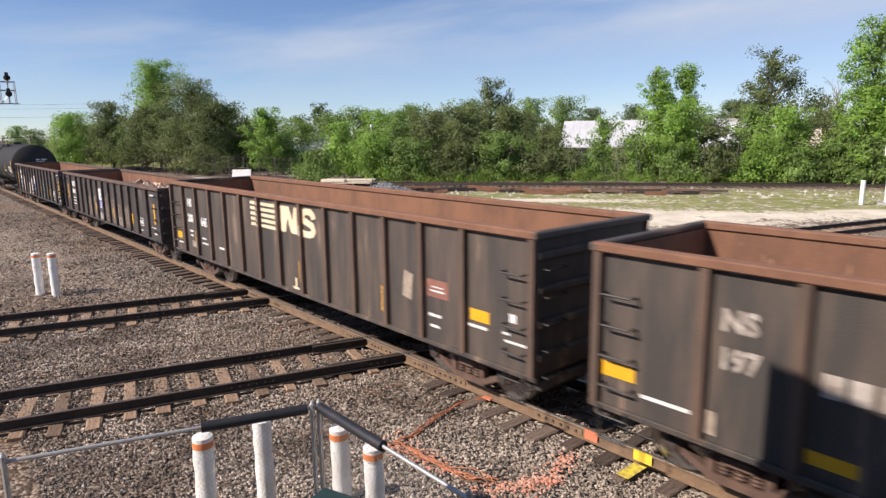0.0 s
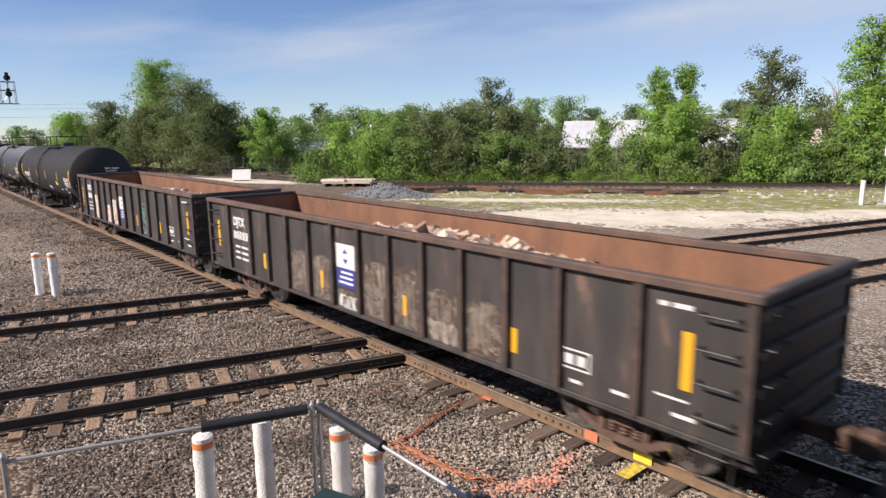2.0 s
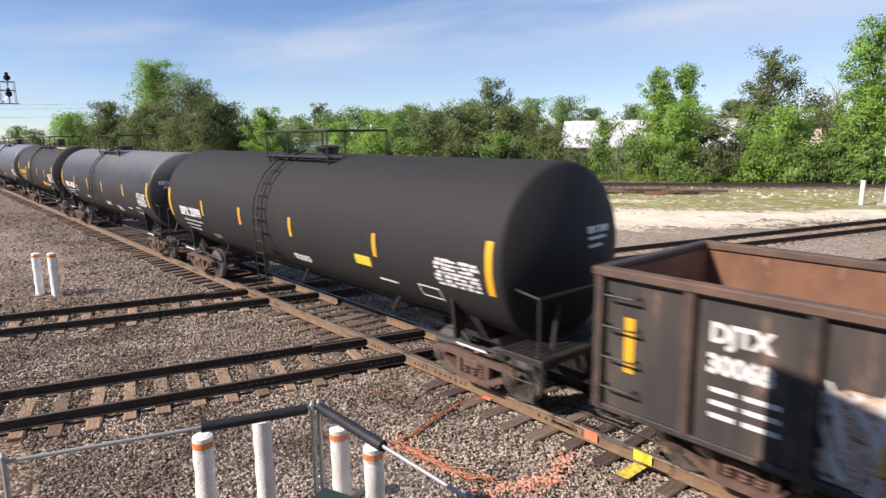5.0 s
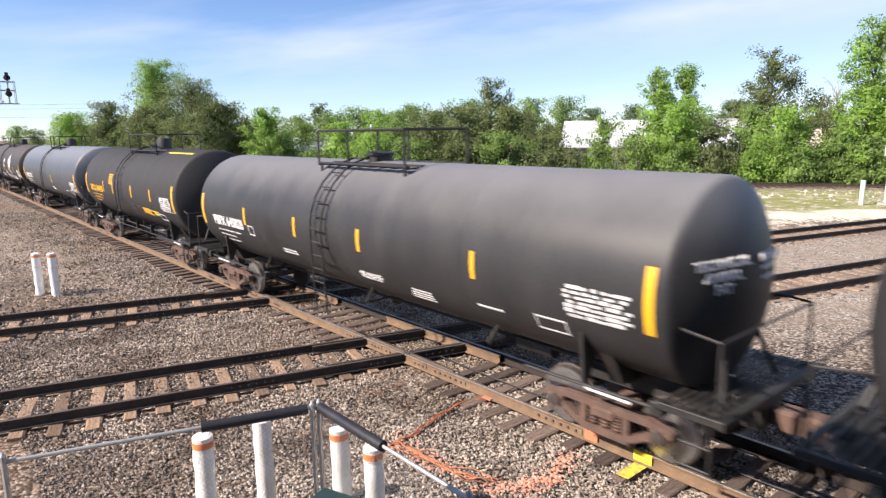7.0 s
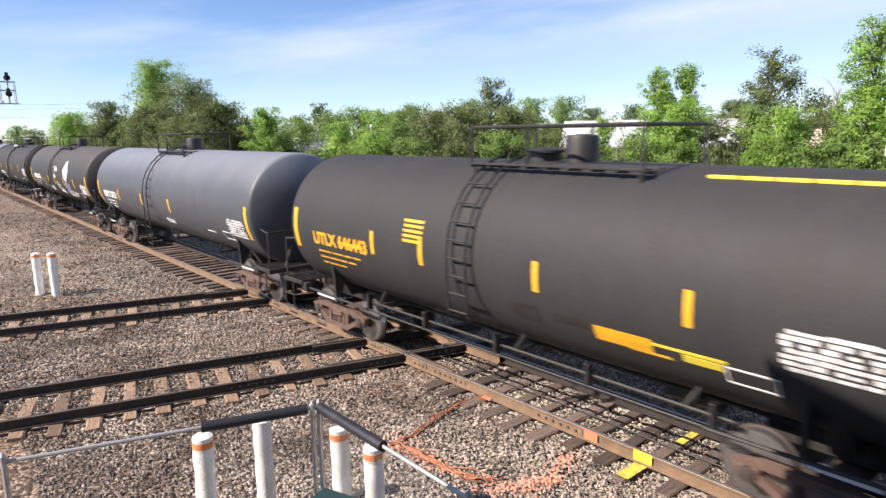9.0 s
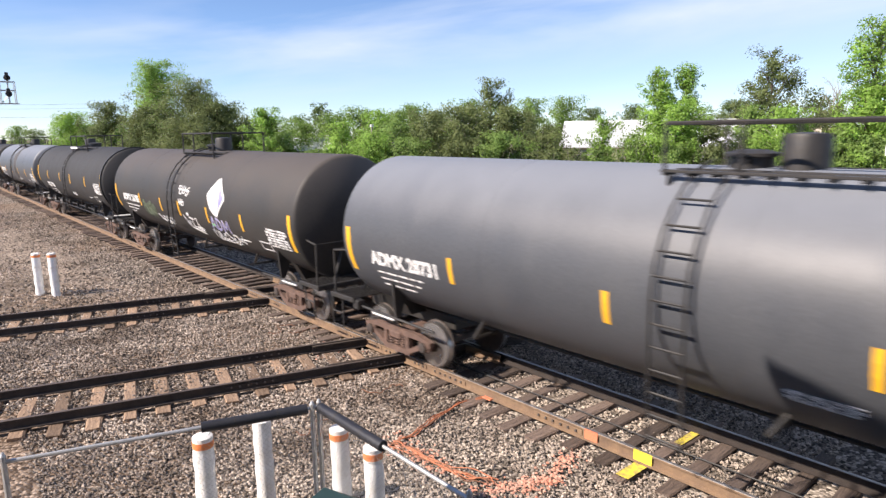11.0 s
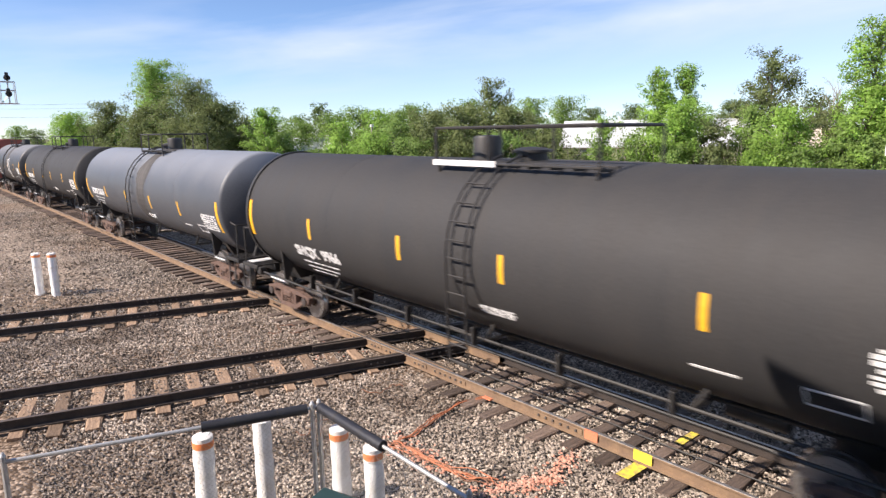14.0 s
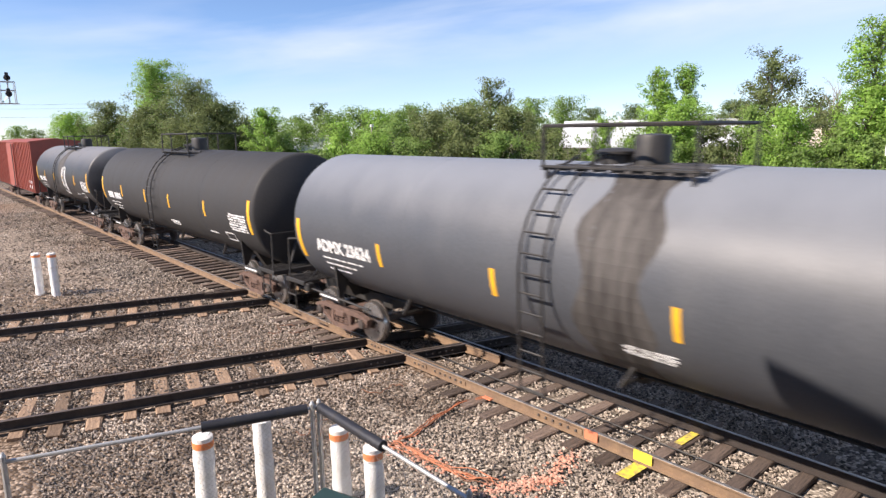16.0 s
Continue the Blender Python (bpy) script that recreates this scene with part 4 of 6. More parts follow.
def yard_clutter():
    t = base("lumber_stack", pose(-50.5, 31.8, 0, 0, 0, 38), "stack of pale sawn timber on dark bearers", "timber")
    for i in range(2):
        for j in range(4):
            for k in range(3):
                x, y = i * 2.5 - 2.6 + random.uniform(-0.15, 0.15), j * 0.34 + random.uniform(-0.03, 0.03)
                part("plank", Form().soft(x, x + 2.3, y, y + 0.3, 0.25 + 0.13 * k, 0.37 + 0.13 * k, 0.01), LUMBER, t)
    for x in (-2.4, -0.5, 0.4, 2.1):
        part("bearer", Form().soft(x, x + 0.2, -0.1, 1.5, -0.05, 0.246, 0.02), BARK, t)
    rng = np.random.default_rng(2)
    f = Form()
    p = []
    n, k = 18, 10
    for j in range(k + 1):
        for i in range(n):
            a, q = 2 * math.pi * i / n, j / k
            p.append((4.2 * (1 - q) * math.cos(a) * rng.uniform(0.92, 1.08), 1.9 * (1 - q) * math.sin(a) * rng.uniform(0.92, 1.08), 1.15 * q ** 1.2 - 0.1 + rng.normal(0, 0.02)))
    f.add(p, [(j * n + i, j * n + (i + 1) % n, (j + 1) * n + (i + 1) % n, (j + 1) * n + i) for j in range(k) for i in range(n)])
    for i in range(500):
        a, q = rng.random() * 6.283, rng.random() ** 0.6
        c = Vector((4.2 * q * math.cos(a), 1.9 * q * math.sin(a), 1.15 * (1 - q) ** 1.2 - 0.08))
        s = rng.uniform(0.05, 0.13)
        f.add([c + Vector(v) * s for v in ((1, 0, 0), (0, 1, 0), (-1, 0, 0), (0, -1, 0), (0, 0, 1))], [(0, 1, 4), (1, 2, 4), (2, 3, 4), (3, 0, 4)])
    g = part("gravel_pile", f, GREYROCK)
    g.matrix_basis = pose(-40.5, 28.8, 0, 0, 0, 40)
    tagged(g, "low pile of blue-grey crushed stone", "gravel pile", kind="stuff")
    for i in range(46):
        s, o = rng.uniform(-13, 11), rng.normal(0, 0.9)
        x, y = -33 + 0.81 * s + 0.586 * o, 40.0 + 0.586 * s - 0.81 * o
        r = base("scrap_rail", pose(x, y, 0.02, rng.normal(0, 3), rng.normal(0, 2), 38 + rng.normal(0, 14)), "rusty length of old rail lying on the ground", "rail", "old rails in the yard")
        ln, ht = rng.uniform(0.7, 4.0), rng.uniform(0.08, 0.3)
        part("rail_bar", Form().soft(-ln / 2, ln / 2, -0.07, 0.07, -0.07, ht * 0.4, 0.02).soft(-ln / 2, ln / 2, -0.035, 0.035, ht * 0.4, ht, 0.015), RUST if rng.random() < 0.6 else RAIL_DARK, r)
    for i in range(16):
        s, o = rng.uniform(-4, 4), rng.normal(0, 0.8)
        r = base("old_tie", pose(-26.6 + 0.81 * s + 0.586 * o, 44.8 + 0.586 * s - 0.81 * o, 0.12 * (i % 2), 0, 0, 38 + rng.normal(0, 12)), "weathered grey railway tie dumped on the grass", "railway tie", "old ties in the yard")
        part("timber", Form().soft(-1.2, 1.2, -0.11, 0.11, -0.06, 0.14, 0.02), TIE, r)
    lumps = Form()
    for i in range(240):
        s, o = rng.uniform(-15, 24), rng.normal(0, 2.4)
        c = Vector((-30 + 0.81 * s + 0.586 * o, 41.0 + 0.586 * s - 0.81 * o, -0.05))
        k = rng.uniform(0.04, 0.16)
        lumps.add([c + Vector(v) * k * rng.uniform(0.7, 1.3) for v in ((1, 0, 0), (0, 1, 0), (-1, 0, 0), (0, -1, 0), (0, 0, 1.2))], [(0, 1, 4), (1, 2, 4), (2, 3, 4), (3, 0, 4)])
    ob = part("rubble", lumps, CONCRETE)
    tagged(ob, "pale lumps of broken concrete scattered over the grass", "rubble", kind="stuff")
    b = base("tarpaulin", pose(-30.4, 42.9, 0, 0, 0, 38), "crumpled blue tarpaulin on the ground", "tarpaulin")
    part("sheet", Form().lathe([(-0.05, 0.8), (0.12, 0.7), (0.22, 0.4), (0.26, 0.08)], 9, "z"), TARP, b)
    w = base("board", pose(-66.0, 28.2, 0, 0, 0, 50), "tilted white board leaning on a low frame", "board")
    part("panel", Form().soft(-1.0, 1.0, -0.05, 0.05, 0, 1.2, 0.02, pose(0, 0, 0.05, -22)), WHITE, w)
    part("prop", Form().soft(-0.8, 0.8, 0.15, 0.5, -0.05, 0.3, 0.03), BARK, w)


yard_clutter()


def yard_fence():
    thing = base("yard_fence", pose(-110, 22.4, 0, 0, 0, 12.8), "grey wire fence with thin posts before trees", "fence")
    for i in range(18):
        part("post", Form().tube((i * 2.8, 0, -0.1), (i * 2.8, 0, 2.35), 0.05, 6), STEEL, thing)
    f = Form()
    for z in (0.1, 0.6, 1.1, 1.6, 2.3):
        f.tube((0, 0, z), (47.6, 0, z), 0.012, 4)
    for i in range(158):
        for k in (-1, 1):
            f.tube((i * 0.3, 0.02 * k, 1.15 - 1.1 * k), (min(47.6, i * 0.3 + 1.1), 0.02 * k, 1.15 + 1.1 * k), 0.004, 3, caps=False)
    part("wire_mesh", f, STEEL, thing)


yard_fence()


# ---- the fence and posts in the foreground ----
def bollard(x, y, h, r, lean, label, banded=True):
    thing = base("bollard", pose(x, y, 0, lean[0], lean[1]), label, "bollard", "white posts beside the tracks")
    r = r * 0.94
    prof = [(-0.25, r)]
    for i in range(9):
        prof.append((h * 0.88 * i / 8, r * (1 + 0.05 * math.sin(i * 2.1 + x))))
    post = Form().lathe(prof, 20, "z")
    post.v = [(a * (1 + q), b * (1 + q), c) for a, b, c in post.v for q in [0.09 * noise.noise((a * 9 + x, b * 9 + y, c * 5)) + 0.05 * noise.noise((a * 22, b * 22 + y, c * 14))]]
    part("post", post, POSTWHITE, thing, smooth=True)
    if banded:
        part("band", Form().lathe([(h * 0.895, r * 1.02), (h * 0.955, r * 1.02)], 16, "z"), POSTORANGE, thing, "orange painted band", True)
    part("cap", Form().lathe([(h * 0.88, r * 1.01), (h * 0.99, r * 0.99), (h, r * 0.8), (h * 1.005, r * 0.1)], 16, "z"), POSTWHITE, thing, smooth=True)


bollard(-23.0, 3.05, 1.24, 0.13, (0, 0), "white round post with an orange band near the dirt road")
bollard(-22.5, 3.4, 1.26, 0.13, (0, -1.5), "white round post with an orange band near the dirt road")
bollard(-7.15, 2.36, 1.30, 0.125, (0, 1), "tall white round post with an orange band behind the wire fence")
bollard(-7.17, 3.11, 1.25, 0.12, (0, 0), "tall white round post with peeling paint behind the wire fence", False)
bollard(-6.24, 3.68, 1.30, 0.12, (1, 0), "tall white round post with an orange band behind the wire fence")
bollard(-5.58, 3.72, 1.30, 0.12, (1, 0), "tall white round post with an orange band behind the wire fence")

FENCE = [Vector((-7.37, 0.48, 0)), Vector((-6.40, 3.50, 0)), Vector((-3.78, 3.50, 0))]


def front_fence():
    thing = base("wire_fence", pose(0, 0, 0), "chain-link fence with a galvanised top rail and black foam sleeves", "fence")
    top = 1.55
    a, b, c = FENCE
    for p in (a, b + Vector((0, -0.09, 0)), b, c):
        q = part("fence_post", Form().tube(p + Vector((0, 0, -0.2)), p + Vector((0, 0, top + 0.06)), 0.028, 10), GALV, thing)
        part("post_cap", Form().tube(p + Vector((0, 0, top + 0.06)), p + Vector((0, 0, top + 0.10)), 0.032, 10, 0.012), GALV, q)
    up = Vector((0, 0, top))
    part("top_rail", Form().tube(a + up, b + up, 0.022, 10), GALV, thing)
    part("top_rail", Form().tube(b + up, c + up, 0.022, 10), GALV, thing)
    for s, e, k0, k1 in ((a, b, 0.585, 0.955), (b, c, 0.01, 0.50)):
        p, q = s.lerp(e, k0) + up, s.lerp(e, k1) + up
        sl = part("foam_sleeve", Form().tube(p, q, 0.06, 14), FOAM, thing, "black foam sleeve", True)
        for j in range(2):
            m = p.lerp(q, 0.3 + 0.4 * j)
            part("tie_band", Form().tube(m, m + (q - p).normalized() * 0.015, 0.062, 14), BLACK, sl)
    for s, e in ((a, b), (b, c)):
        n = (e - s).length
        d = (e - s).normalized()
        f = Form()
        step, rr = 0.062, 0.0011
        k = int(n / step)
        h = top - 0.03
        rows = int(h / step)
        for i in range(-rows, k):
            for sgn in (1, -1):
                x0, x1 = i * step, (i + rows) * step
                z0, z1 = (0.02, 0.02 + rows * step) if sgn > 0 else (0.02 + rows * step, 0.02)
                if x0 < 0:
                    z0 += (z1 - z0) * (-x0) / (x1 - x0)
                    x0 = 0
                if x1 > n:
                    z1 = z0 + (z1 - z0) * (n - x0) / (x1 - x0)
                    x1 = n
                f.tube(s + d * x0 + Vector((0, 0, z0)), s + d * x1 + Vector((0, 0, z1)), rr, 3, caps=False)
        part("wire_mesh", f, GALV, thing)


front_fence()


def lidded_bin():
    thing = base("bin", pose(-5.28, 2.92, -0.1, 0, 0, 24), "dark green plastic bin with a sloped lid inside the fence", "bin")
    part("body", Form().soft(-0.28, 0.28, -0.34, 0.34, 0, 1.0, 0.03), GREENLID, thing)
    lid = Form()
    lid.add([(x, y, z) for x, y, z in ((-0.31, -0.37, 1.0), (0.31, -0.37, 1.0), (0.31, 0.37, 1.0), (-0.31, 0.37, 1.0),
                                       (-0.31, -0.37, 1.05), (0.31, -0.37, 1.03), (0.31, 0.37, 1.03), (-0.31, 0.37, 1.05), (-0.22, -0.26, 1.14), (0.2, -0.26, 1.10), (0.2, 0.26, 1.10), (-0.22, 0.26, 1.14))],
            [(0, 1, 2, 3), (0, 4, 5, 1), (1, 5, 6, 2), (2, 6, 7, 3), (3, 7, 4, 0), (4, 8, 9, 5), (5, 9, 10, 6), (6, 10, 11, 7), (7, 11, 8, 4), (8, 11, 10, 9)])
    part("lid", lid, GREENLID, thing)


lidded_bin()


def cables():
    """Orange cables and sprayed marks on the stones by the main line."""
    rng = np.random.default_rng(9)
    bundle = [(-7.84, 7.7), (-7.97, 7.2), (-7.80, 6.43), (-7.62, 5.87), (-7.58, 5.40)]
    loop = [(-7.6, 5.42), (-7.14, 5.52), (-6.5, 5.55), (-6.09, 5.63), (-5.78, 5.8)]

    def lay(way, spread, material, label, n=24):
        o = [Vector((*(np.array(q) + rng.normal(0, spread, 2)), 0)) for q in way]
        pts = []
        for i in range(n):
            k = i / (n - 1) * (len(o) - 1)
            j = min(int(k), len(o) - 2)
            p0, p1, p2, p3 = o[max(j - 1, 0)], o[j], o[j + 1], o[min(j + 2, len(o) - 1)]
            w = k - j
            c = 0.5 * (2 * p1 + (p2 - p0) * w + (2 * p0 - 5 * p1 + 4 * p2 - p3) * w * w + (3 * p1 - p0 - 3 * p2 + p3) * w ** 3)
            pts.append((c.x, c.y, -0.025 + 0.015 * math.sin(i * 1.3) + rng.uniform(0, 0.01)))
        ob = base("cable", pose(0, 0, 0), label, "cable", "orange cables by the rail")
        part("strand", Form().pipe(pts, 0.009), material, ob)

    for k in range(6):
        lay(bundle, 0.035, ORANGE_WIRE if k % 3 else RUST, "orange cable lying loose over the ballast")
    for k in range(7):
        lay(loop, 0.075, RUST if k % 2 else ORANGE_WIRE, "rust-red cable looped over the ballast by the fence")
    for k, (x, y) in enumerate(((-8.9, 4.4), (-13.9, 6.9), (-14.4, 6.5), (-9.6, 6.2))):
        lay([(x, y), (x + 0.2, y + 0.25), (x - 0.05, y + 0.5), (x + 0.15, y + 0.8)], 0.08, RUST, "short rust-red cord lying on the ballast")
    pts = []
    way = np.array([(-5.75, 5.43), (-5.41, 6.0), (-5.29, 6.45), (-5.54, 7.2)])
    for i in range(420):
        k = rng.random() * 3
        j = min(int(k), 2)
        c = way[j] + (way[j + 1] - way[j]) * (k - j) + rng.normal(0, 0.10, 2)
        pts.append(c)
    for i in range(160):
        pts.append(np.array((-7.1, 5.5)) + rng.normal(0, 0.22, 2) * np.array((1.8, 0.7)))
    for i in range(60):
        pts.append(np.array((-12.0, 7.0)) + rng.normal(0, 0.3, 2))
    marks = Form()
    for x, y in pts:
        c = Vector((x, y, -0.035))
        q = rng.uniform(0.014, 0.032)
        marks.add([c + Vector(v) * q for v in ((1, 0.2, 0), (0, 1, -0.2), (-1, 0, 0.1), (0.1, -1, 0), (0.2, 0.1, 0.8))], [(0, 1, 4), (1, 2, 4), (2, 3, 4), (3, 0, 4)])
    ob = part("painted_stones", marks, SPRAYED)
    tagged(ob, "ballast stones sprayed with orange marking paint", "gravel", kind="stuff")
    for x, w, m in ((-5.52, 0.24, OPAINT), (-4.62, 0.3, YPAINT)):
        part("paint_mark", Form().box(x - w / 2, x + w / 2, -HALF - 0.0405, -HALF - 0.0365, 0.02, RAIL_Z - 0.008), m, main_track)
        part("paint_mark", Form().box(x - w / 2, x + w / 2, -HALF - 0.036, -HALF - 0.026, RAIL_Z - 0.005, RAIL_Z + 0.0005), m, main_track)
    part("paint_mark", Form().box(-4.72, -4.52, -1.3, -HALF - 0.08, 0.001, 0.005), FADEDYELLOW, main_track)
    part("paint_mark", Form().box(-4.66, -4.53, 0.15, HALF - 0.08, 0.001, 0.005), FADEDYELLOW, main_track)
    part("paint_mark", Form().box(-7.85, -7.65, -HALF - 0.12, -HALF - 0.04, 0.004, 0.03), OPAINT, main_track)
    ob = base("cable", pose(0, 0, 0), "thin black cable lying along the middle of the track", "cable")
    part("strand", Form().pipe([(x, MAIN_Y - 0.05 + 0.02 * math.sin(x * 1.7), 0.016) for x in np.arange(-10, 3, 0.5)], 0.014), BLACK, ob)


cables()


def viewing_building():
    """The building at whose front the camera stands; it shades the nearest end of the track."""
    f = Form()
    x0, x1, y0, y1 = -5.75, 9.0, -9.0, -1.0
    f.box(x0, x1, y1 - 0.2, y1, -0.1, 7.4).box(x0, x1, y0, y0 + 0.2, -0.1, 7.4)
    f.box(x0, x0 + 0.2, y0 + 0.2, y1 - 0.2, -0.1, 7.4).box(x1 - 0.2, x1, y0 + 0.2, y1 - 0.2, -0.1, 7.4)
    thing = base("viewing_building", pose(0, 0, 0), "tall dark timber building beside the tracks", "building", kind="structure")
    part("wall", f, BOARDING, thing)
    r = Form()
    xm = x0 + 6.5
    r.add([(x0, y0, 7.42), (xm, y0, 7.42), (xm, y1, 7.42), (x0, y1, 7.42), (x0, y1, 8.92), (xm, y1, 7.5), (xm, y0, 7.5), (x0, y0, 8.92)],
          [(0, 1, 2, 3), (3, 2, 5, 4), (0, 3, 4, 7), (4, 5, 6, 7), (1, 0, 7, 6), (2, 1, 6, 5)])
    r.box(xm, x1, y0, y1, 7.404, 7.5)
    part("roof", r, BOARDING, thing)


viewing_building()


# ---- the train ----
SPEED = 10.33
WHEEL_R = 0.457
ROLLING = []
MOVING = []


def wheelset_mesh():
    wheel, treads = Form(), []
    for s in (-1, 1):
        y = s * (HALF - 0.01)
        prof = [(y - s * 0.085, 0.30), (y - s * 0.082, 0.482), (y - s * 0.055, 0.484), (y - s * 0.045, WHEEL_R + 0.002), (y + s * 0.06, WHEEL_R - 0.004), (y + s * 0.065, 0.40),
                (y + s * 0.02, 0.37), (y + s * 0.01, 0.17), (y + s * 0.09, 0.14)]
        wheel.lathe(prof, 28, "y")
        treads.append(Form().lathe([(y - s * 0.044, WHEEL_R + 0.0035), (y + s * 0.058, WHEEL_R - 0.0025), (y + s * 0.067, 0.405)], 28, "y"))
    wheel.lathe([(-1.06, 0.075), (1.06, 0.075)], 12, "y")
    for s in (-1, 1):
        wheel.lathe([(s * 1.06, 0.11), (s * 1.12, 0.11), (s * 1.13, 0.08)], 6, "y")
    return wheel.mesh("wheelset", True), [t.mesh("tread", True) for t in treads]


WHEELSET, TREADS = wheelset_mesh()


def truck_form():
    f = Form()
    for s in (-1, 1):
        y0, y1 = (0.95, 1.07) if s > 0 else (-1.07, -0.95)

        def beam(xa, za, xb, zb, w):
            way = Vector((xb - xa, zb - za)).normalized()
            nx, nz = -way.y * w / 2, way.x * w / 2
            q = [(xa - nx, za - nz), (xb - nx, zb - nz), (xb + nx, zb + nz), (xa + nx, za + nz)]
            f.add([(x, y, z) for y in (y0, y1) for x, z in q], [(0, 1, 2, 3), (4, 5, 6, 7), (0, 1, 5, 4), (1, 2, 6, 5), (2, 3, 7, 6), (3, 0, 4, 7)])

        beam(-0.76, 0.61, 0.76, 0.61, 0.11)
        beam(-0.42, 0.22, 0.42, 0.22, 0.11)
        for k in (-1, 1):
            beam(k * 0.68, 0.62, k * 1.08, 0.53, 0.10)
            beam(k * 0.84, 0.46, k * 0.34, 0.22, 0.10)
            beam(k * 0.36, 0.24, k * 0.36, 0.60, 0.10)
            x = k * 0.889
            f.soft(x - 0.15, x + 0.15, y0 - 0.02, y1 + 0.02, 0.36, 0.57, 0.04)
    f.soft(-0.2, 0.2, -1.12, 1.12, 0.44, 0.60, 0.03)
    return f


TRUCK_MESH = truck_form().mesh("truck_frame")
SPRING = Form()
for _x in (-0.2, 0.0, 0.2):
    for _i in range(5):
        SPRING.lathe([(0.225 + _i * 0.05, 0.07), (0.245 + _i * 0.05, 0.085), (0.265 + _i * 0.05, 0.07)], 10, "z", (_x, 0, 0))
SPRING_MESH = SPRING.mesh("spring_nest", True)


def running_gear(car, places):
    for x in places:
        t = part("truck", TRUCK_MESH, TRUCK, car, "rust-brown cast steel truck")
        t.location = (x, 0, 0)
        for s in (-1, 1):
            q = part("spring_nest", SPRING_MESH, TRUCK, t)
            q.location = (0, s * 1.0, 0.08)
        for dx in (-0.889, 0.889):
            w = part("wheelset", WHEELSET, WHEEL, car)
            w.location = (x + dx, 0, WHEEL_R)
            for me in TREADS:
                part("tread", me, TREAD, w)
            ROLLING.append((w, x + dx))


def coupler(car, x, s):
    f = Form().soft(min(x, x + s * 0.55), max(x, x + s * 0.55), -0.09, 0.09, 0.72, 0.92, 0.02)
    f.soft(min(x + s * 0.4, x + s * 0.68), max(x + s * 0.4, x + s * 0.68), -0.17, 0.17, 0.66, 0.98, 0.05)
    part("coupler", f, TRUCK, car)
    part("air_hose", Form().pipe([(x, 0.3, 0.8), (x + s * 0.25, 0.32, 0.55), (x + s * 0.5, 0.2, 0.42), (x + s * 0.66, 0.05, 0.5)], 0.022), BLACK, car)


def put_in_train(car, x0):
    """x0: the car's middle at the start."""
    MOVING.append((car, x0))
    car.matrix_basis = pose(x0, MAIN_Y, RAIL_Z)
    return car


def curved(r, zc, x0, x1, z0, z1, lift=0.005):
    """A painted patch on the near side of a tank, with depth."""
    f = Form()
    n = max(2, int((z1 - z0) / 0.12))
    p = []
    for k in (lift, -0.01):
        for i in range(n + 1):
            z = z0 + (z1 - z0) * i / n
            a = max(-0.999, min(0.999, (z - zc) / r))
            y = -(r + k) * math.sqrt(1 - a * a)
            zz = zc + (r + k) * a
            p += [(x0, y, zz), (x1, y, zz)]
    m = 2 * (n + 1)
    g = [(2 * i, 2 * i + 1, 2 * i + 3, 2 * i + 2) for i in range(n)]
    g += [(2 * i, 2 * i + 2, m + 2 * i + 2, m + 2 * i) for i in range(n)] + [(2 * i + 1, 2 * i + 3, m + 2 * i + 3, m + 2 * i + 1) for i in range(n)]
    g += [(0, 1, m + 1, m), (2 * n, 2 * n + 1, m + 2 * n + 1, m + 2 * n)]
    return f.add(p, g)


def join(*forms):
    out = Form()
    for f in forms:
        out.add(f.v, f.f)
    return out


def line_of_blocks(patch, x0, z, widths, height, gap=0.06):
    """A row of character-sized blocks; 0 is a space."""
    out, x = [], x0
    for w in widths:
        if w:
            out.append(patch(x, x + w, z, z + height))
        x += (w or 0.12) + gap
    return join(*out)


def data_panel(patch, x0, x1, z0, z1):
    """Small unreadable lines of a data panel."""
    out = []
    rows = 7
    h = (z1 - z0) / rows
    rng = random.Random(int(x0 * 100) + 7)
    for i in range(rows):
        z, x = z0 + i * h, x0 + (0.0 if i % 3 else 0.06)
        while x < x1 - 0.06:
            w = min(rng.choice((0.07, 0.11, 0.16, 0.24)), x1 - x)
            out.append(patch(x, x + w, z, z + h * rng.choice((0.5, 0.6, 0.74))))
            x += w + rng.choice((0.025, 0.03, 0.05, 0.09))
    return join(*out)


def frame_of(patch, x0, x1, z0, z1, w=0.025):
    return join(patch(x0, x1, z0, z0 + w), patch(x0, x1, z1 - w, z1), patch(x0, x0 + w, z0, z1), patch(x1 - w, x1, z0, z1))


def painted(surf, levels, lift=0.006):
    """A shape on a car's near side from rows of (z, x from, x to)."""
    p = []
    for k in (lift, -0.006):
        for z, xa, xb in levels:
            p += [surf(xa, z, k), surf(xb, z, k)]
    n, m = len(levels), 2 * len(levels)
    g = [(2 * i, 2 * i + 1, 2 * i + 3, 2 * i + 2) for i in range(n - 1)]
    g += [(2 * i, 2 * i + 2, m + 2 * i + 2, m + 2 * i) for i in range(n - 1)] + [(2 * i + 1, 2 * i + 3, m + 2 * i + 3, m + 2 * i + 1) for i in range(n - 1)]
    return Form().add(p, g)


def outline_levels(points, rows=24):
    """Rows of a convex shape given by its (x, z) corners."""
    zs = [z for _, z in points]
    lo, hi = min(zs) + 1e-4, max(zs) - 1e-4
    out = []
    for i in range(rows + 1):
        z = lo + (hi - lo) * i / rows
        xs = []
        for (xa, za), (xb, zb) in zip(points, points[1:] + points[:1]):
            if min(za, zb) <= z <= max(za, zb) and za != zb:
                xs.append(xa + (xb - xa) * (z - za) / (zb - za))
        out.append((z, min(xs), max(xs)))
    return out


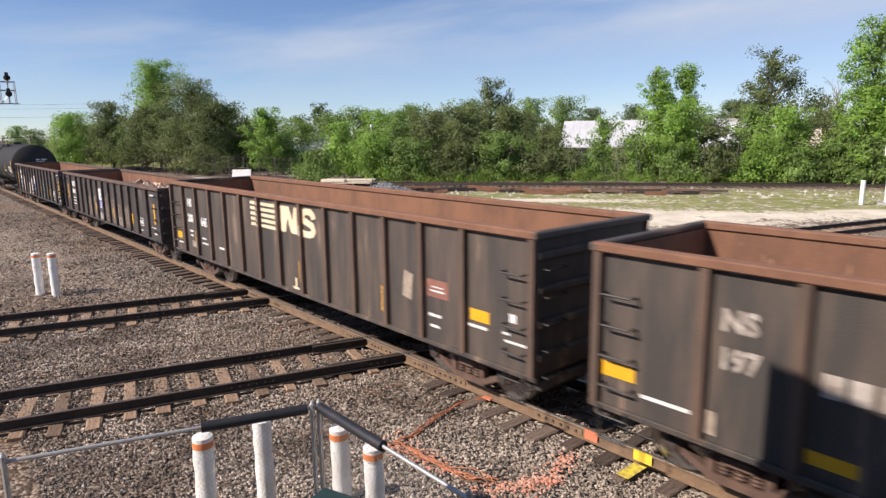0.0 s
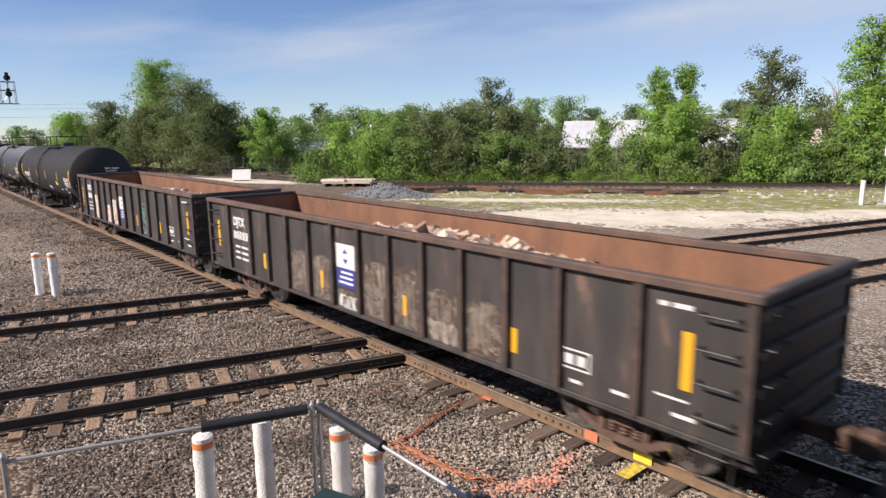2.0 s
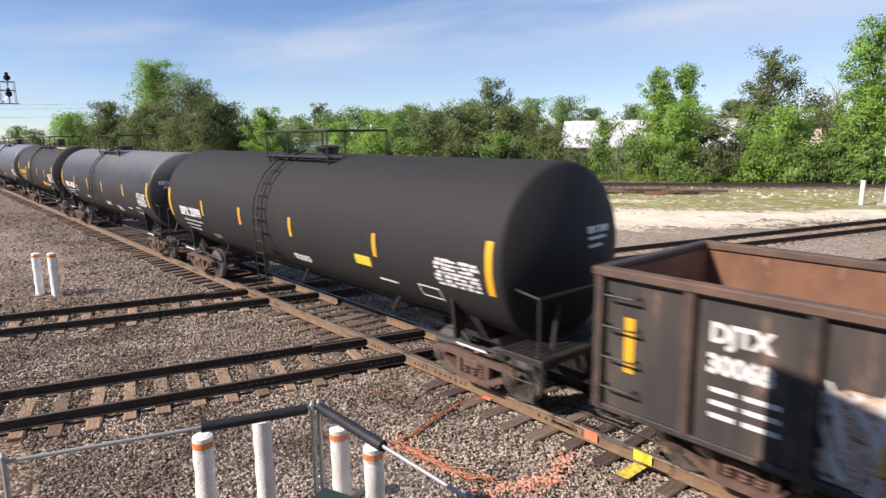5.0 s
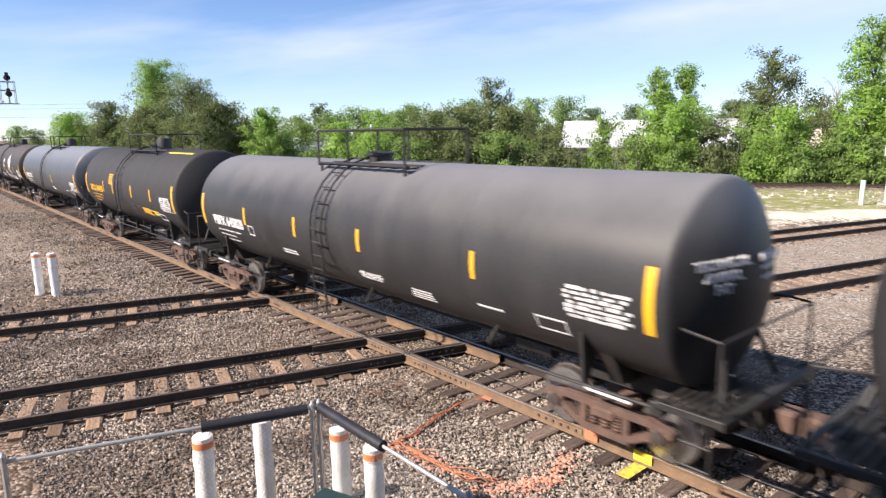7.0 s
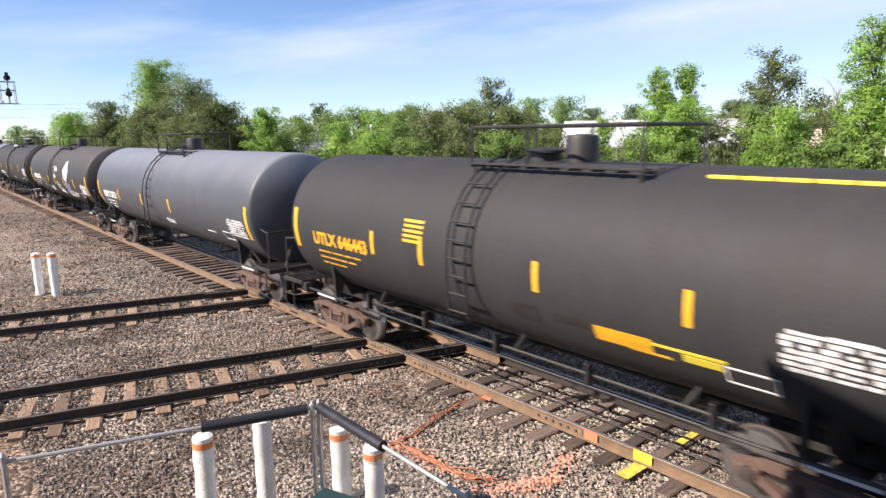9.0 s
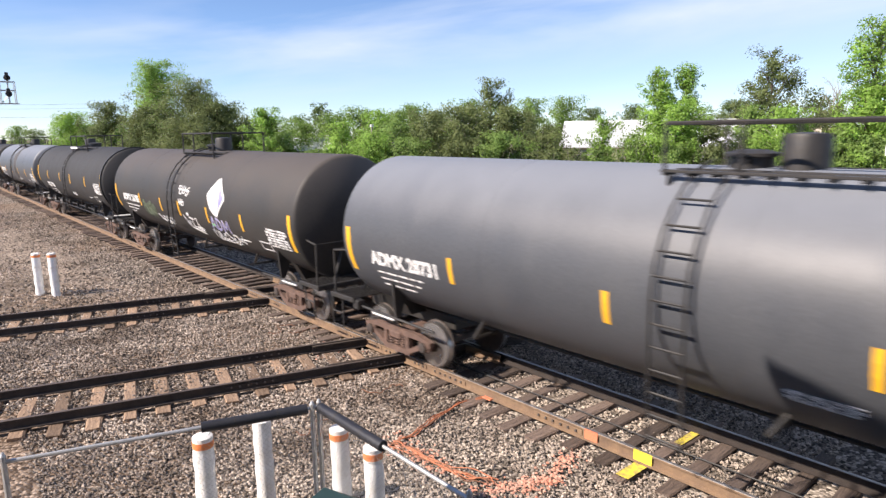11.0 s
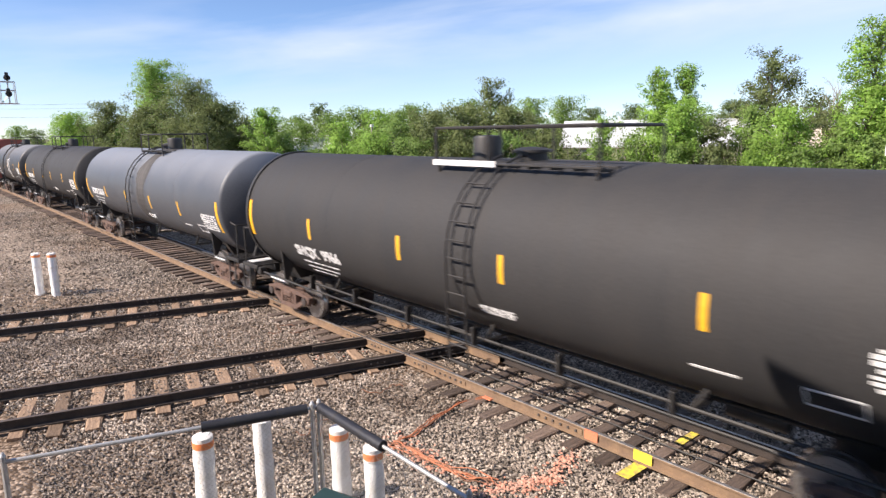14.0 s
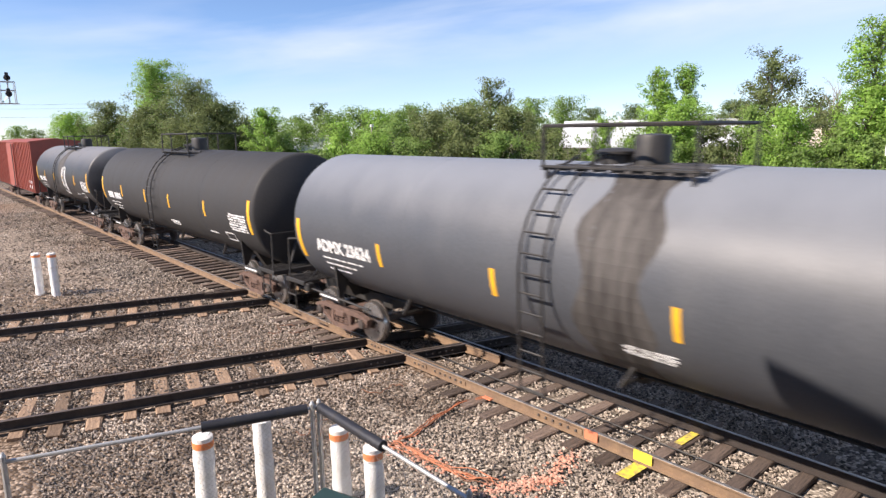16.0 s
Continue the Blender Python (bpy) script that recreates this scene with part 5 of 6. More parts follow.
def blot(surf, x0, z0, w, h, seed, lift=0.004):
    """An uneven patch of old paint."""
    rng = random.Random(seed)
    rows = 14
    lv = []
    for i in range(rows + 1):
        k = i / rows
        half_w = 0.5 * w * (1 - 0.6 * max(0.0, 2 * k - 1) ** 9) * rng.uniform(0.78, 1.0) + 0.02
        c = x0 + w / 2 + rng.uniform(-0.05, 0.05) * w
        lv.append((z0 + h * k, c - half_w, c + half_w))
    return painted(surf, lv, lift)


def scrawl(surf, x0, z0, width, height, seed, letters=4, w=0.03):
    """Sprayed tag of looping strokes with no legible letters."""
    rng = random.Random(seed)
    f = Form()
    cw = width / letters
    for c in range(letters):
        cx, cz = x0 + (c + 0.5) * cw, z0 + height * rng.uniform(0.42, 0.58)
        f1, f2 = rng.choice((0.5, 1.0, 1.0)), rng.choice((0.5, 1.0, 1.5))
        a, b = rng.random() * 6.28, rng.random() * 6.28
        pts = []
        for i in range(22):
            t = i / 21
            pts.append(Vector((cx + 0.52 * cw * math.sin(6.283 * f1 * t + a) + 0.1 * cw * t, cz + 0.5 * height * math.sin(6.283 * f2 * t + b) + 0.1 * height * math.sin(9 * t + a))))
        ring = []
        for i, q in enumerate(pts):
            d = (pts[min(i + 1, 21)] - pts[max(i - 1, 0)])
            d = d.normalized() if d.length > 1e-6 else Vector((1, 0))
            k = w * (0.7 + 0.5 * math.sin(i * 0.7 + b))
            nrm = Vector((-d.y, d.x)) * k / 2
            ring.append((q - nrm, q + nrm))
        p, g = [], []
        for u, v in ring:
            for lift in (0.007, -0.004):
                p += [surf(u.x, u.y, lift), surf(v.x, v.y, lift)]
        for i in range(21):
            o = 4 * i
            g += [(o, o + 1, o + 5, o + 4), (o, o + 4, o + 6, o + 2), (o + 1, o + 3, o + 7, o + 5)]
        f.add(p, g)
    return f


def ribbon(surf, points, w, lift=0.007):
    """One painted stroke of even width through (x, z) points on a car's side."""
    pts = [Vector(q) for q in points]
    fine = []
    for a, b in zip(pts, pts[1:]):
        n = max(1, int((b - a).length / 0.12))
        fine += [a.lerp(b, i / n) for i in range(n)]
    fine.append(pts[-1])
    p, g = [], []
    for i, q in enumerate(fine):
        d = (fine[min(i + 1, len(fine) - 1)] - fine[max(i - 1, 0)]).normalized()
        nrm = Vector((-d.y, d.x)) * w / 2
        for k in (lift, -0.004):
            p += [surf(q.x - nrm.x, q.y - nrm.y, k), surf(q.x + nrm.x, q.y + nrm.y, k)]
    for i in range(len(fine) - 1):
        o = 4 * i
        g += [(o, o + 1, o + 5, o + 4), (o, o + 4, o + 6, o + 2), (o + 1, o + 3, o + 7, o + 5)]
    return Form().add(p, g)


def flat_side(x, z, lift):
    return (x, -1.42 - lift, z)


def tank_side(r=1.55, zc=2.53):
    def surf(x, z, lift):
        k = max(-0.999, min(0.999, (z - zc) / r))
        return (x, -(r + lift) * math.sqrt(1 - k * k), zc + (r + lift) * k)
    return surf


SIDE = tank_side()


def tank_car(middle, length, material, label, marks=WHITE, head=None, r=1.55, zc=2.53, deck="black", stain=False, caps=False, seed=1, stripes=(-0.61, -0.2, 0.15, 0.58), sz=2.43, rails=(-1.2, 1.4), valve=0.2, manway=-0.45, lx=-0.6, mark=(0.75, 2.05), name="", rods=False, foot=0.62):
    """length: between the two end stripes."""
    rng = random.Random(seed)
    car = base("tank_car", pose(0, 0, 0), label, "tank car", "tank cars of the train")
    half = length / 2
    e = half + 0.14
    knuckle, dish = 0.15, 0.43
    rim = r - 0.5 * knuckle

    def head_out(rho):
        """How far the dished head stands out at a distance from the axis."""
        if rho < rim:
            return 0.866 * knuckle + dish * (1 - (rho / rim) ** 2)
        return knuckle * math.sqrt(max(0.0, 1 - ((rho - r + knuckle) / knuckle) ** 2))

    rings = [0.02, 0.25, 0.5, 0.75, 1.0, 1.2, 1.35, rim] + [r - knuckle + knuckle * math.cos(math.radians(60 - 12 * i)) for i in range(1, 6)]
    prof = [(-e - head_out(q), q) for q in rings]
    for k in (-0.66, -0.33, 0.0, 0.33, 0.66):
        prof.append((e * k, r))
    prof += [(-s, q) for s, q in reversed(prof[:len(rings)])]
    shell = part("tank_shell", Form().lathe(prof, 64, "x", (0, 0, zc)), material, car, smooth=True)
    for k in (-e * 0.5, e * 0.02, e * 0.52):
        ring = Form().lathe([(k - 0.012, r - 0.004), (k - 0.008, r + 0.0022), (k + 0.008, r + 0.0022), (k + 0.012, r - 0.004)], 64, "x", (0, 0, zc))
        part("weld_seam", ring, material, shell, smooth=True)
    if caps:
        for s in (-1, 1):
            part("jacket_rim", Form().lathe([(s * e - 0.05, r + 0.004), (s * e - 0.05, r + 0.04), (s * e + 0.05, r + 0.04), (s * e + 0.05, r - 0.05)], 64, "x", (0, 0, zc)), BLACK, shell, smooth=True)
    if stain:
        f = Form()
        n = 24
        for k in range(n):
            a0, a1 = math.pi * (0.5 + 0.95 * k / n), math.pi * (0.5 + 0.95 * (k + 1) / n)
            w0, w1 = 0.55 + 0.12 * math.sin(k * 0.9), 0.55 + 0.12 * math.sin(k * 0.9 + 0.9)
            q = r + 0.004
            f.add([(0.55 - w0, q * math.cos(a0), zc + q * math.sin(a0)), (0.55 + w0, q * math.cos(a0), zc + q * math.sin(a0)),
                   (0.55 + w1, q * math.cos(a1), zc + q * math.sin(a1)), (0.55 - w1, q * math.cos(a1), zc + q * math.sin(a1))], [(0, 1, 2, 3)])
        part("spill_stain", f, SPILL, shell, "dark dried spill round the middle", True)

    def patch(x0, x1, z0, z1):
        return curved(r, zc, x0, x1, z0, z1)

    # reflectors
    for s in (-1, 1):
        part("reflector", patch(s * half - 0.075, s * half + 0.075, sz - 0.45, sz + 0.45), YELLOW, car, "tall yellow reflective stripe")
    for k in stripes:
        x = half * k
        part("reflector", patch(x - 0.052, x + 0.052, sz - 0.23, sz + 0.23), YELLOW, car, "short yellow reflective stripe")
    # marks and data
    wide = [0.14, 0.14, 0.14, 0.16, 0] + [0.13] * rng.choice((5, 5, 6))
    if name:
        lettering(car, name, -half + mark[0], mark[1], 0.37, marks, r, zc, 0.98)
    else:
        part("car_mark", line_of_blocks(patch, -half + mark[0], mark[1], wide, 0.26, 0.055), marks, car)
    part("small_print", join(*[line_of_blocks(patch, -half + mark[0] + 0.1, mark[1] - 0.18 - i * 0.14, [rng.uniform(0.15, 0.4) for _ in range(5 - i)], 0.032, 0.06) for i in range(3)]), marks, car)
    part("data_panel", data_panel(patch, half - 1.36, half - 0.24, sz - 0.46, sz + 0.04), WHITE, car)
    part("data_frame", frame_of(patch, half - 2.0, half - 1.4, 1.60, 1.84), WHITE, car)
    part("small_print", join(patch(half - 3.3, half - 2.7, 1.70, 1.735), *([] if marks is YELLOW else [data_panel(patch, 0.65, 1.45, 1.6, 1.76)])), marks, car)
    # end print on the shaded head
    if name:
        head_lettering(car, name, e, head_out, 0.42, zc + 0.36, marks)
    hd = Form()
    for i in range(1 if name else 0, 3):
        for k in range(5 - i):
            y = 0.1 + k * 0.14
            z = zc + 0.38 - i * 0.13
            xe = e + head_out(math.hypot(y + 0.05, z - zc))
            h = 0.10 if i == 0 else 0.05
            hd.soft(xe - 0.02, xe + 0.008, y, y + 0.115, z, z + h, 0.003)
    part("end_print", hd, marks, car)
    # ladder, walkway, rails and fittings
    ladder = new("ladder")
    ladder.parent = car
    for dx in (-0.23, 0.23):
        pts = []
        for i in range(11):
            a = math.radians(100 + 13 * i) if i < 7 else None
            if a:
                pts.append((lx + dx, (r + 0.11) * math.cos(a), zc + (r + 0.11) * math.sin(a)))
        pts += [(lx + dx, -(r + 0.10), 2.1), (lx + dx, -(r + 0.06), max(1.2, foot + 0.1)), (lx + dx, -(r + 0.02), foot)]
        part("stile", Form().pipe(pts, 0.022, 6), BLACK, ladder)
    for i in range(12):
        z = 0.72 + i * 0.3
        if z < foot:
            continue
        a = max(-1, min(1, (z - zc) / (r + 0.11)))
        y = -(r + 0.11) * math.sqrt(1 - a * a) if z > zc else -(r + 0.1 - 0.04 * (zc - z))
        part("rung", Form().tube((lx - 0.23, y, z), (lx + 0.23, y, z), 0.017, 6), BLACK, ladder)
    top = zc + r
    w0, w1 = rails[0] - 0.05, rails[1] + 0.05
    plat = new("walkway")
    plat.parent = car
    for x in np.linspace(w0 + 0.05, w1 - 0.05, 9):
        part("brace", Form().soft(x - 0.02, x + 0.02, -0.86, 0.86, top - 0.11, top - 0.07, 0.006), BLACK, plat)
    for x in (w0 + 0.1, w1 - 0.1):
        for y in (-0.8, 0.8):
            part("post", Form().tube((x, y, top - 0.36), (x, y, top - 0.05), 0.03, 6), BLACK, plat)
    for y in np.linspace(-0.80, 0.80, 5):
        part("plank", Form().soft(w0, w1, y - 0.06, y + 0.06, top - 0.07, top - 0.03, 0.008), BLACK, plat)
    if deck == "white":
        part("edge_trim", Form().soft(w0, w0 + 1.6, -0.88, -0.863, top - 0.10, top - 0.0, 0.004), WHITE, plat)
    rail = Form()
    hz = 4.64
    xs = [rails[0], rails[0] + 0.38 * (rails[1] - rails[0]), rails[1]]
    for y in (-0.84, 0.84):
        for x in xs:
            rail.tube((x, y, top - 0.05), (x, y, hz), 0.026, 6)
        rail.tube((rails[0], y, hz), (rails[1], y, hz), 0.026, 6)
    for x in (rails[0], rails[1]):
        rail.tube((x, -0.84, hz), (x, 0.84, hz), 0.026, 6)
    part("handrail", rail, BLACK, car)
    part("manway", Form().lathe([(top - 0.1, 0.28), (top + 0.12, 0.28), (top + 0.13, 0.33), (top + 0.17, 0.33), (top + 0.21, 0.2), (top + 0.22, 0.05)], 24, "z", (manway, 0, 0)), BLACK, car, smooth=True)
    if valve is not None:
        part("valve_housing", Form().lathe([(top - 0.1, 0.27), (top + 0.36, 0.27), (top + 0.41, 0.25), (top + 0.43, 0.05)], 24, "z", (valve, 0, 0)), BLACK, car, smooth=True)
    # underframe
    truck_x = half - 0.9
    for s in (-1, 1):
        x = s * truck_x
        sad = Form()
        sad.add([(x - 0.12, y, z) for y, z in ((-0.75, 0.9), (0.75, 0.9), (1.1, 1.5), (0.7, 1.20), (0, 1.03), (-0.7, 1.20), (-1.1, 1.5))] +
                [(x + 0.12, y, z) for y, z in ((-0.75, 0.9), (0.75, 0.9), (1.1, 1.5), (0.7, 1.20), (0, 1.03), (-0.7, 1.20), (-1.1, 1.5))],
                [(0, 1, 2, 3, 4, 5, 6), (7, 8, 9, 10, 11, 12, 13)] + [(i, (i + 1) % 7, 7 + (i + 1) % 7, 7 + i) for i in range(7)])
        part("saddle", sad, BLACK, car)
        part("stub_sill", Form().soft(min(x - s * 1.0, s * (half + 1.0)), max(x - s * 1.0, s * (half + 1.0)), -0.33, 0.33, 0.66, 1.06, 0.02), BLACK, car)
        pl = Form()
        xa, xb = sorted((s * (half + 0.12), s * (half + 0.98)))
        pl.soft(xa, xb, -1.42, -1.36, 1.04, 1.14, 0.01).soft(xa, xb, 1.36, 1.42, 1.04, 1.14, 0.01)
        pl.soft(s * (half + 0.98) - 0.04, s * (half + 0.98) + 0.04, -1.42, 1.42, 1.02, 1.14, 0.01)
        deckp = part("end_platform", pl, BLACK, car)
        for i in range(7):
            xx = xa + (xb - xa) * (i + 0.15) / 7
            part("slat", Form().box(xx, xx + (xb - xa) * 0.07, -1.365, 1.365, 1.11, 1.137), BLACK, deckp)
        if deck == "white":
            part("edge_trim", Form().soft(s * (half + 0.62), s * (half + 0.93), -1.30, 1.30, 1.145, 1.16, 0.004), WHITE, deckp)
        part("side_sill", Form().tube((s * (half - 2.3), -1.2, 0.9), (s * (half + 0.2), -1.28, 0.98), 0.028, 8).soft(s * (half + 0.1) - 0.1, s * (half + 0.1) + 0.1, -1.38, -1.2, 0.9, 1.1, 0.02), BLACK, car)
        part("white_strip", Form().soft(min(s * (half - 1.1), s * (half - 0.35)), max(s * (half - 1.1), s * (half - 0.35)), -1.262, -1.232, 0.88, 0.945, 0.006), WHITE, car)
        hr = Form()
        xo = s * (half + 0.9)
        for y in (-1.36, 1.36):
            hr.tube((xo, y, 1.1), (xo, y, 2.08), 0.025, 6)
            hr.pipe([(xo, y, 2.08), (xo - s * 0.35, y * 0.99, 2.12), (xo - s * 0.55, y * 0.94, 2.12)], 0.022, 6)
        hr.tube((xo, -1.36, 2.08), (xo, 1.36, 2.08), 0.022, 6)
        for y in (-0.62, 0.62):
            hr.soft(xo - 0.04, xo + 0.04, y - 0.04, y + 0.04, 0.96, 1.92, 0.01) if deck == "white" else hr.tube((xo - s * 0.2, y * 1.3, 1.1), (xo - s * 0.45, y * 0.5, 2.1), 0.035, 6)
        for y in (-1.45, 1.45):
            for x2 in (xo - s * 0.02, xo - s * 0.42):
                hr.tube((x2, y, 0.42), (x2, y, 1.05), 0.02, 6)
            for z in (0.45, 0.75):
                hr.tube((xo - s * 0.02, y, z), (xo - s * 0.42, y, z), 0.018, 6)
        part("end_handrail", hr, BLACK, car)
        coupler(car, s * (half + 0.7), s)
        part("bracket", Form().add([(s * (half - 1.15) + dx, y, z) for dx in (-0.03, 0.03) for y, z in ((-1.25, 0.95), (-1.15, 0.95), (-0.95, 1.4), (-1.32, 1.75))], [(0, 1, 2, 3), (4, 5, 6, 7), (0, 1, 5, 4), (1, 2, 6, 5), (3, 0, 4, 7)]), BLACK, car)
    bar = Form().pipe([(-half + 1.0, -0.35, 0.95), (half - 1.0, -0.35, 0.95)], 0.035)
    for x in (-half * 0.6, half * 0.05, half * 0.55):
        bar.pipe([(x, -0.95, 0.95), (x + 0.28, -0.9, 1.42)], 0.04).pipe([(x, -0.95, 0.95), (x, -0.35, 0.95)], 0.03)
    if caps or rods:
        bar.pipe([(-half + 2.0, -1.0, 1.0), (half - 2.0, -1.0, 1.0)], 0.028).pipe([(-half + 2.0, -1.1, 0.86), (half - 2.0, -1.1, 0.86)], 0.022)
        for x in np.arange(-half + 2.2, half - 2.0, 1.9):
            bar.soft(x - 0.03, x + 0.03, -1.12, -0.98, 0.83, 1.2, 0.01)
    part("brake_pipe", bar, BLACK, car)
    part("brake_cylinder", Form().tube((half - 3.3, -0.2, 0.86), (half - 2.5, -0.2, 0.86), 0.15, 14), BLACK, car, smooth=True)
    part("outlet_valve", Form().lathe([(0.72, 0.12), (0.9, 0.16), (1.25, 0.2)], 12, "z", (0.2, 0, 0)), BLACK, car)
    running_gear(car, (-truck_x, truck_x))
    put_in_train(car, middle)
    return car, patch


def gondola(middle, length, height, paint, label, bays=13, rim=None, bottom=0.86, half_w=1.52, seed=1, ribs=()):
    car = base("gondola_car", pose(0, 0, 0), label, "gondola car", "open gondolas of the train")
    h2, t = length / 2, 0.03
    w = half_w - 0.10
    for s in (-1, 1):
        side = Form().box(-h2 + 0.06, h2 - 0.06, min(s * w, s * (w - t)), max(s * w, s * (w - t)), bottom, height - 0.10)
        part("side_sheet", side, paint, car)
        lining = Form().box(-h2 + 0.08, h2 - 0.08, min(s * (w - t - 0.004), s * (w - t - 0.02)), max(s * (w - t - 0.004), s * (w - t - 0.02)), bottom + 0.3, height - 0.10)
        part("inner_sheet", lining, RUST_IN, car, "orange-brown rusty inner wall")
        part("top_rail", Form().soft(-h2, h2, min(s * (w - 0.09), s * half_w), max(s * (w - 0.09), s * half_w), height - 0.12, height, 0.018), rim or RUST, car, "rusty top rail")
        part("side_sill", Form().soft(-h2, h2, min(s * (w + 0.004), s * (half_w - 0.03)), max(s * (w + 0.004), s * (w + 0.03)), bottom - 0.06, bottom + 0.02, 0.008), paint, car)
        for x in [-h2 + 0.09, h2 - 0.09] + (list(ribs) or [-6.5 + 1.09 * i for i in range(bays)]):
            p = [(-0.085, w + 0.002), (-0.06, half_w - 0.01), (0.06, half_w - 0.01), (0.085, w + 0.002)]
            z0, z1 = bottom + 0.0, height - 0.121
            rib = Form().add([(x + a, s * b, z) for z in (z0, z1) for a, b in p], [(0, 1, 5, 4), (1, 2, 6, 5), (2, 3, 7, 6), (0, 3, 2, 1), (4, 5, 6, 7), (3, 0, 4, 7)])
            part("rib", rib, GON_RIB if paint is not GON_BROWN else RIB_RUST, car)
        e = Form().box(min(s * (h2 - 0.06), s * (h2 - 0.1)), max(s * (h2 - 0.06), s * (h2 - 0.1)), -w + t, w - t, bottom, height - 0.02)
        part("end_sheet", e, paint, car)
        part("end_lining", Form().box(min(s * (h2 - 0.104), s * (h2 - 0.12)), max(s * (h2 - 0.104), s * (h2 - 0.12)), -w + t + 0.02, w - t - 0.02, bottom + 0.3, height - 0.08), RUST_IN, car)
        er = Form()
        for i in range(4):
            z = bottom + 0.25 + i * (height - bottom) / 4.3
            er.soft(min(s * (h2 - 0.062), s * (h2 + 0.02)), max(s * (h2 - 0.062), s * (h2 + 0.02)), -w, w, z, z + 0.12, 0.02)
        er.soft(min(s * (h2 - 0.12), s * (h2 + 0.03)), max(s * (h2 - 0.12), s * (h2 + 0.03)), -half_w, half_w, height - 0.119, height - 0.001, 0.02)
        part("end_rib", er, paint, car)
        for i in range(5):
            z = bottom - 0.1 + i * 0.42
            y = -half_w - 0.05
            xx = s * (h2 - 0.45)
            part("grab_iron", Form().pipe([(xx - 0.22, -w, z), (xx - 0.22, y, z), (xx + 0.22, y, z), (xx + 0.22, -w, z)], 0.016, 5), BLACK, car)
            part("grab_iron", Form().pipe([(s * (h2 + 0.02), -w + 0.1, z + 0.1), (s * (h2 + 0.1), -w + 0.1, z + 0.1), (s * (h2 + 0.1), -w + 0.55, z + 0.1), (s * (h2 + 0.02), -w + 0.55, z + 0.1)], 0.016, 5), BLACK, car)
        coupler(car, s * (h2 - 0.05), s)
        part("end_sill", Form().soft(min(s * (h2 - 0.3), s * h2), max(s * (h2 - 0.3), s * h2), -1.35, 1.35, 0.62, bottom - 0.065, 0.02), paint, car)
        st = Form()
        for x2 in (s * (h2 - 0.2), s * (h2 - 0.6)):
            st.tube((x2, -half_w + 0.02, 0.38), (x2, -half_w + 0.02, bottom), 0.018, 5)
        st.tube((s * (h2 - 0.2), -half_w + 0.02, 0.40), (s * (h2 - 0.6), -half_w + 0.02, 0.40), 0.02, 5)
        part("step", st, BLACK, car)
    part("floor_plate", Form().box(-h2 + 0.1, h2 - 0.1, -w + t, w - t, bottom + 0.22, bottom + 0.296), RUST_IN, car)
    part("centre_sill", Form().soft(-h2 + 0.2, h2 - 0.2, -0.35, 0.35, 0.62, bottom + 0.216, 0.02), paint, car)
    running_gear(car, (-h2 + 1.95, h2 - 1.95))
    put_in_train(car, middle)

    def patch(x0, x1, z0, z1, lift=0.006):
        return Form().box(x0, x1, -w - lift, -w + 0.002, z0, z1)

    return car, patch


def scrap(middle, x0, x1, level, seed, top):
    """Broken scrap heaped in a gondola."""
    rng = np.random.default_rng(seed)
    f = Form()
    n = 26
    p = []
    for j in range(7):
        for i in range(n):
            x = x0 + (x1 - x0) * i / (n - 1)
            y = -1.36 + 2.72 * j / 6
            z = level + (top - level) * math.sin(math.pi * i / (n - 1)) ** 0.5 * (0.55 + 0.45 * math.sin(math.pi * j / 6)) + rng.normal(0, 0.05)
            p.append((x, y, z))
    f.add(p, [(j * n + i, j * n + i + 1, (j + 1) * n + i + 1, (j + 1) * n + i) for j in range(6) for i in range(n - 1)])
    for i in range(800):
        k = rng.random()
        x, y = x0 + (x1 - x0) * k, rng.uniform(-0.98, 0.98)
        z = level + (top - level) * math.sin(math.pi * k) ** 0.5 * (0.5 + 0.5 * math.cos(y)) + rng.uniform(-0.05, 0.08)
        a, b, c = rng.uniform(0.05, 0.24, 3) * np.array((1.2, 0.6, 0.16))
        f.box(-a, a, -b, b, -c, c, pose(x, y, z, rng.uniform(-50, 50), rng.uniform(-50, 50), rng.uniform(0, 180)))
    ob = base("scrap_load", pose(0, 0, 0), "heap of broken rusty and pale scrap metal inside a gondola", "scrap metal", kind="stuff")
    part("scrap", f, SCRAP, ob)
    put_in_train(ob, middle)


def lettering(car, body, x, z, size, material, r=None, zc=0.0, wide=1.0):
    """Painted letters on the near side of a car; on a tank they lie on its curve."""
    c = bpy.data.curves.new("lettering", "FONT")
    c.body, c.size, c.extrude, c.offset, c.resolution_u = body, size, 0.006, 0.014, 3
    c.materials.append(material)
    ob = new("lettering", c)
    ob.parent = car
    if r:
        k = (zc - z) / r
        ob.matrix_basis = Matrix.Translation((x, -(r + 0.001) * math.sqrt(1 - k * k), z)) @ Matrix.Rotation(math.pi / 2 + math.asin(k) - 0.06, 4, "X") @ Matrix.Diagonal((wide, 1, 1, 1))
    else:
        ob.matrix_basis = Matrix.Translation((x, -1.423, z)) @ Matrix.Rotation(math.pi / 2, 4, "X") @ Matrix.Diagonal((wide, 1, 1, 1))


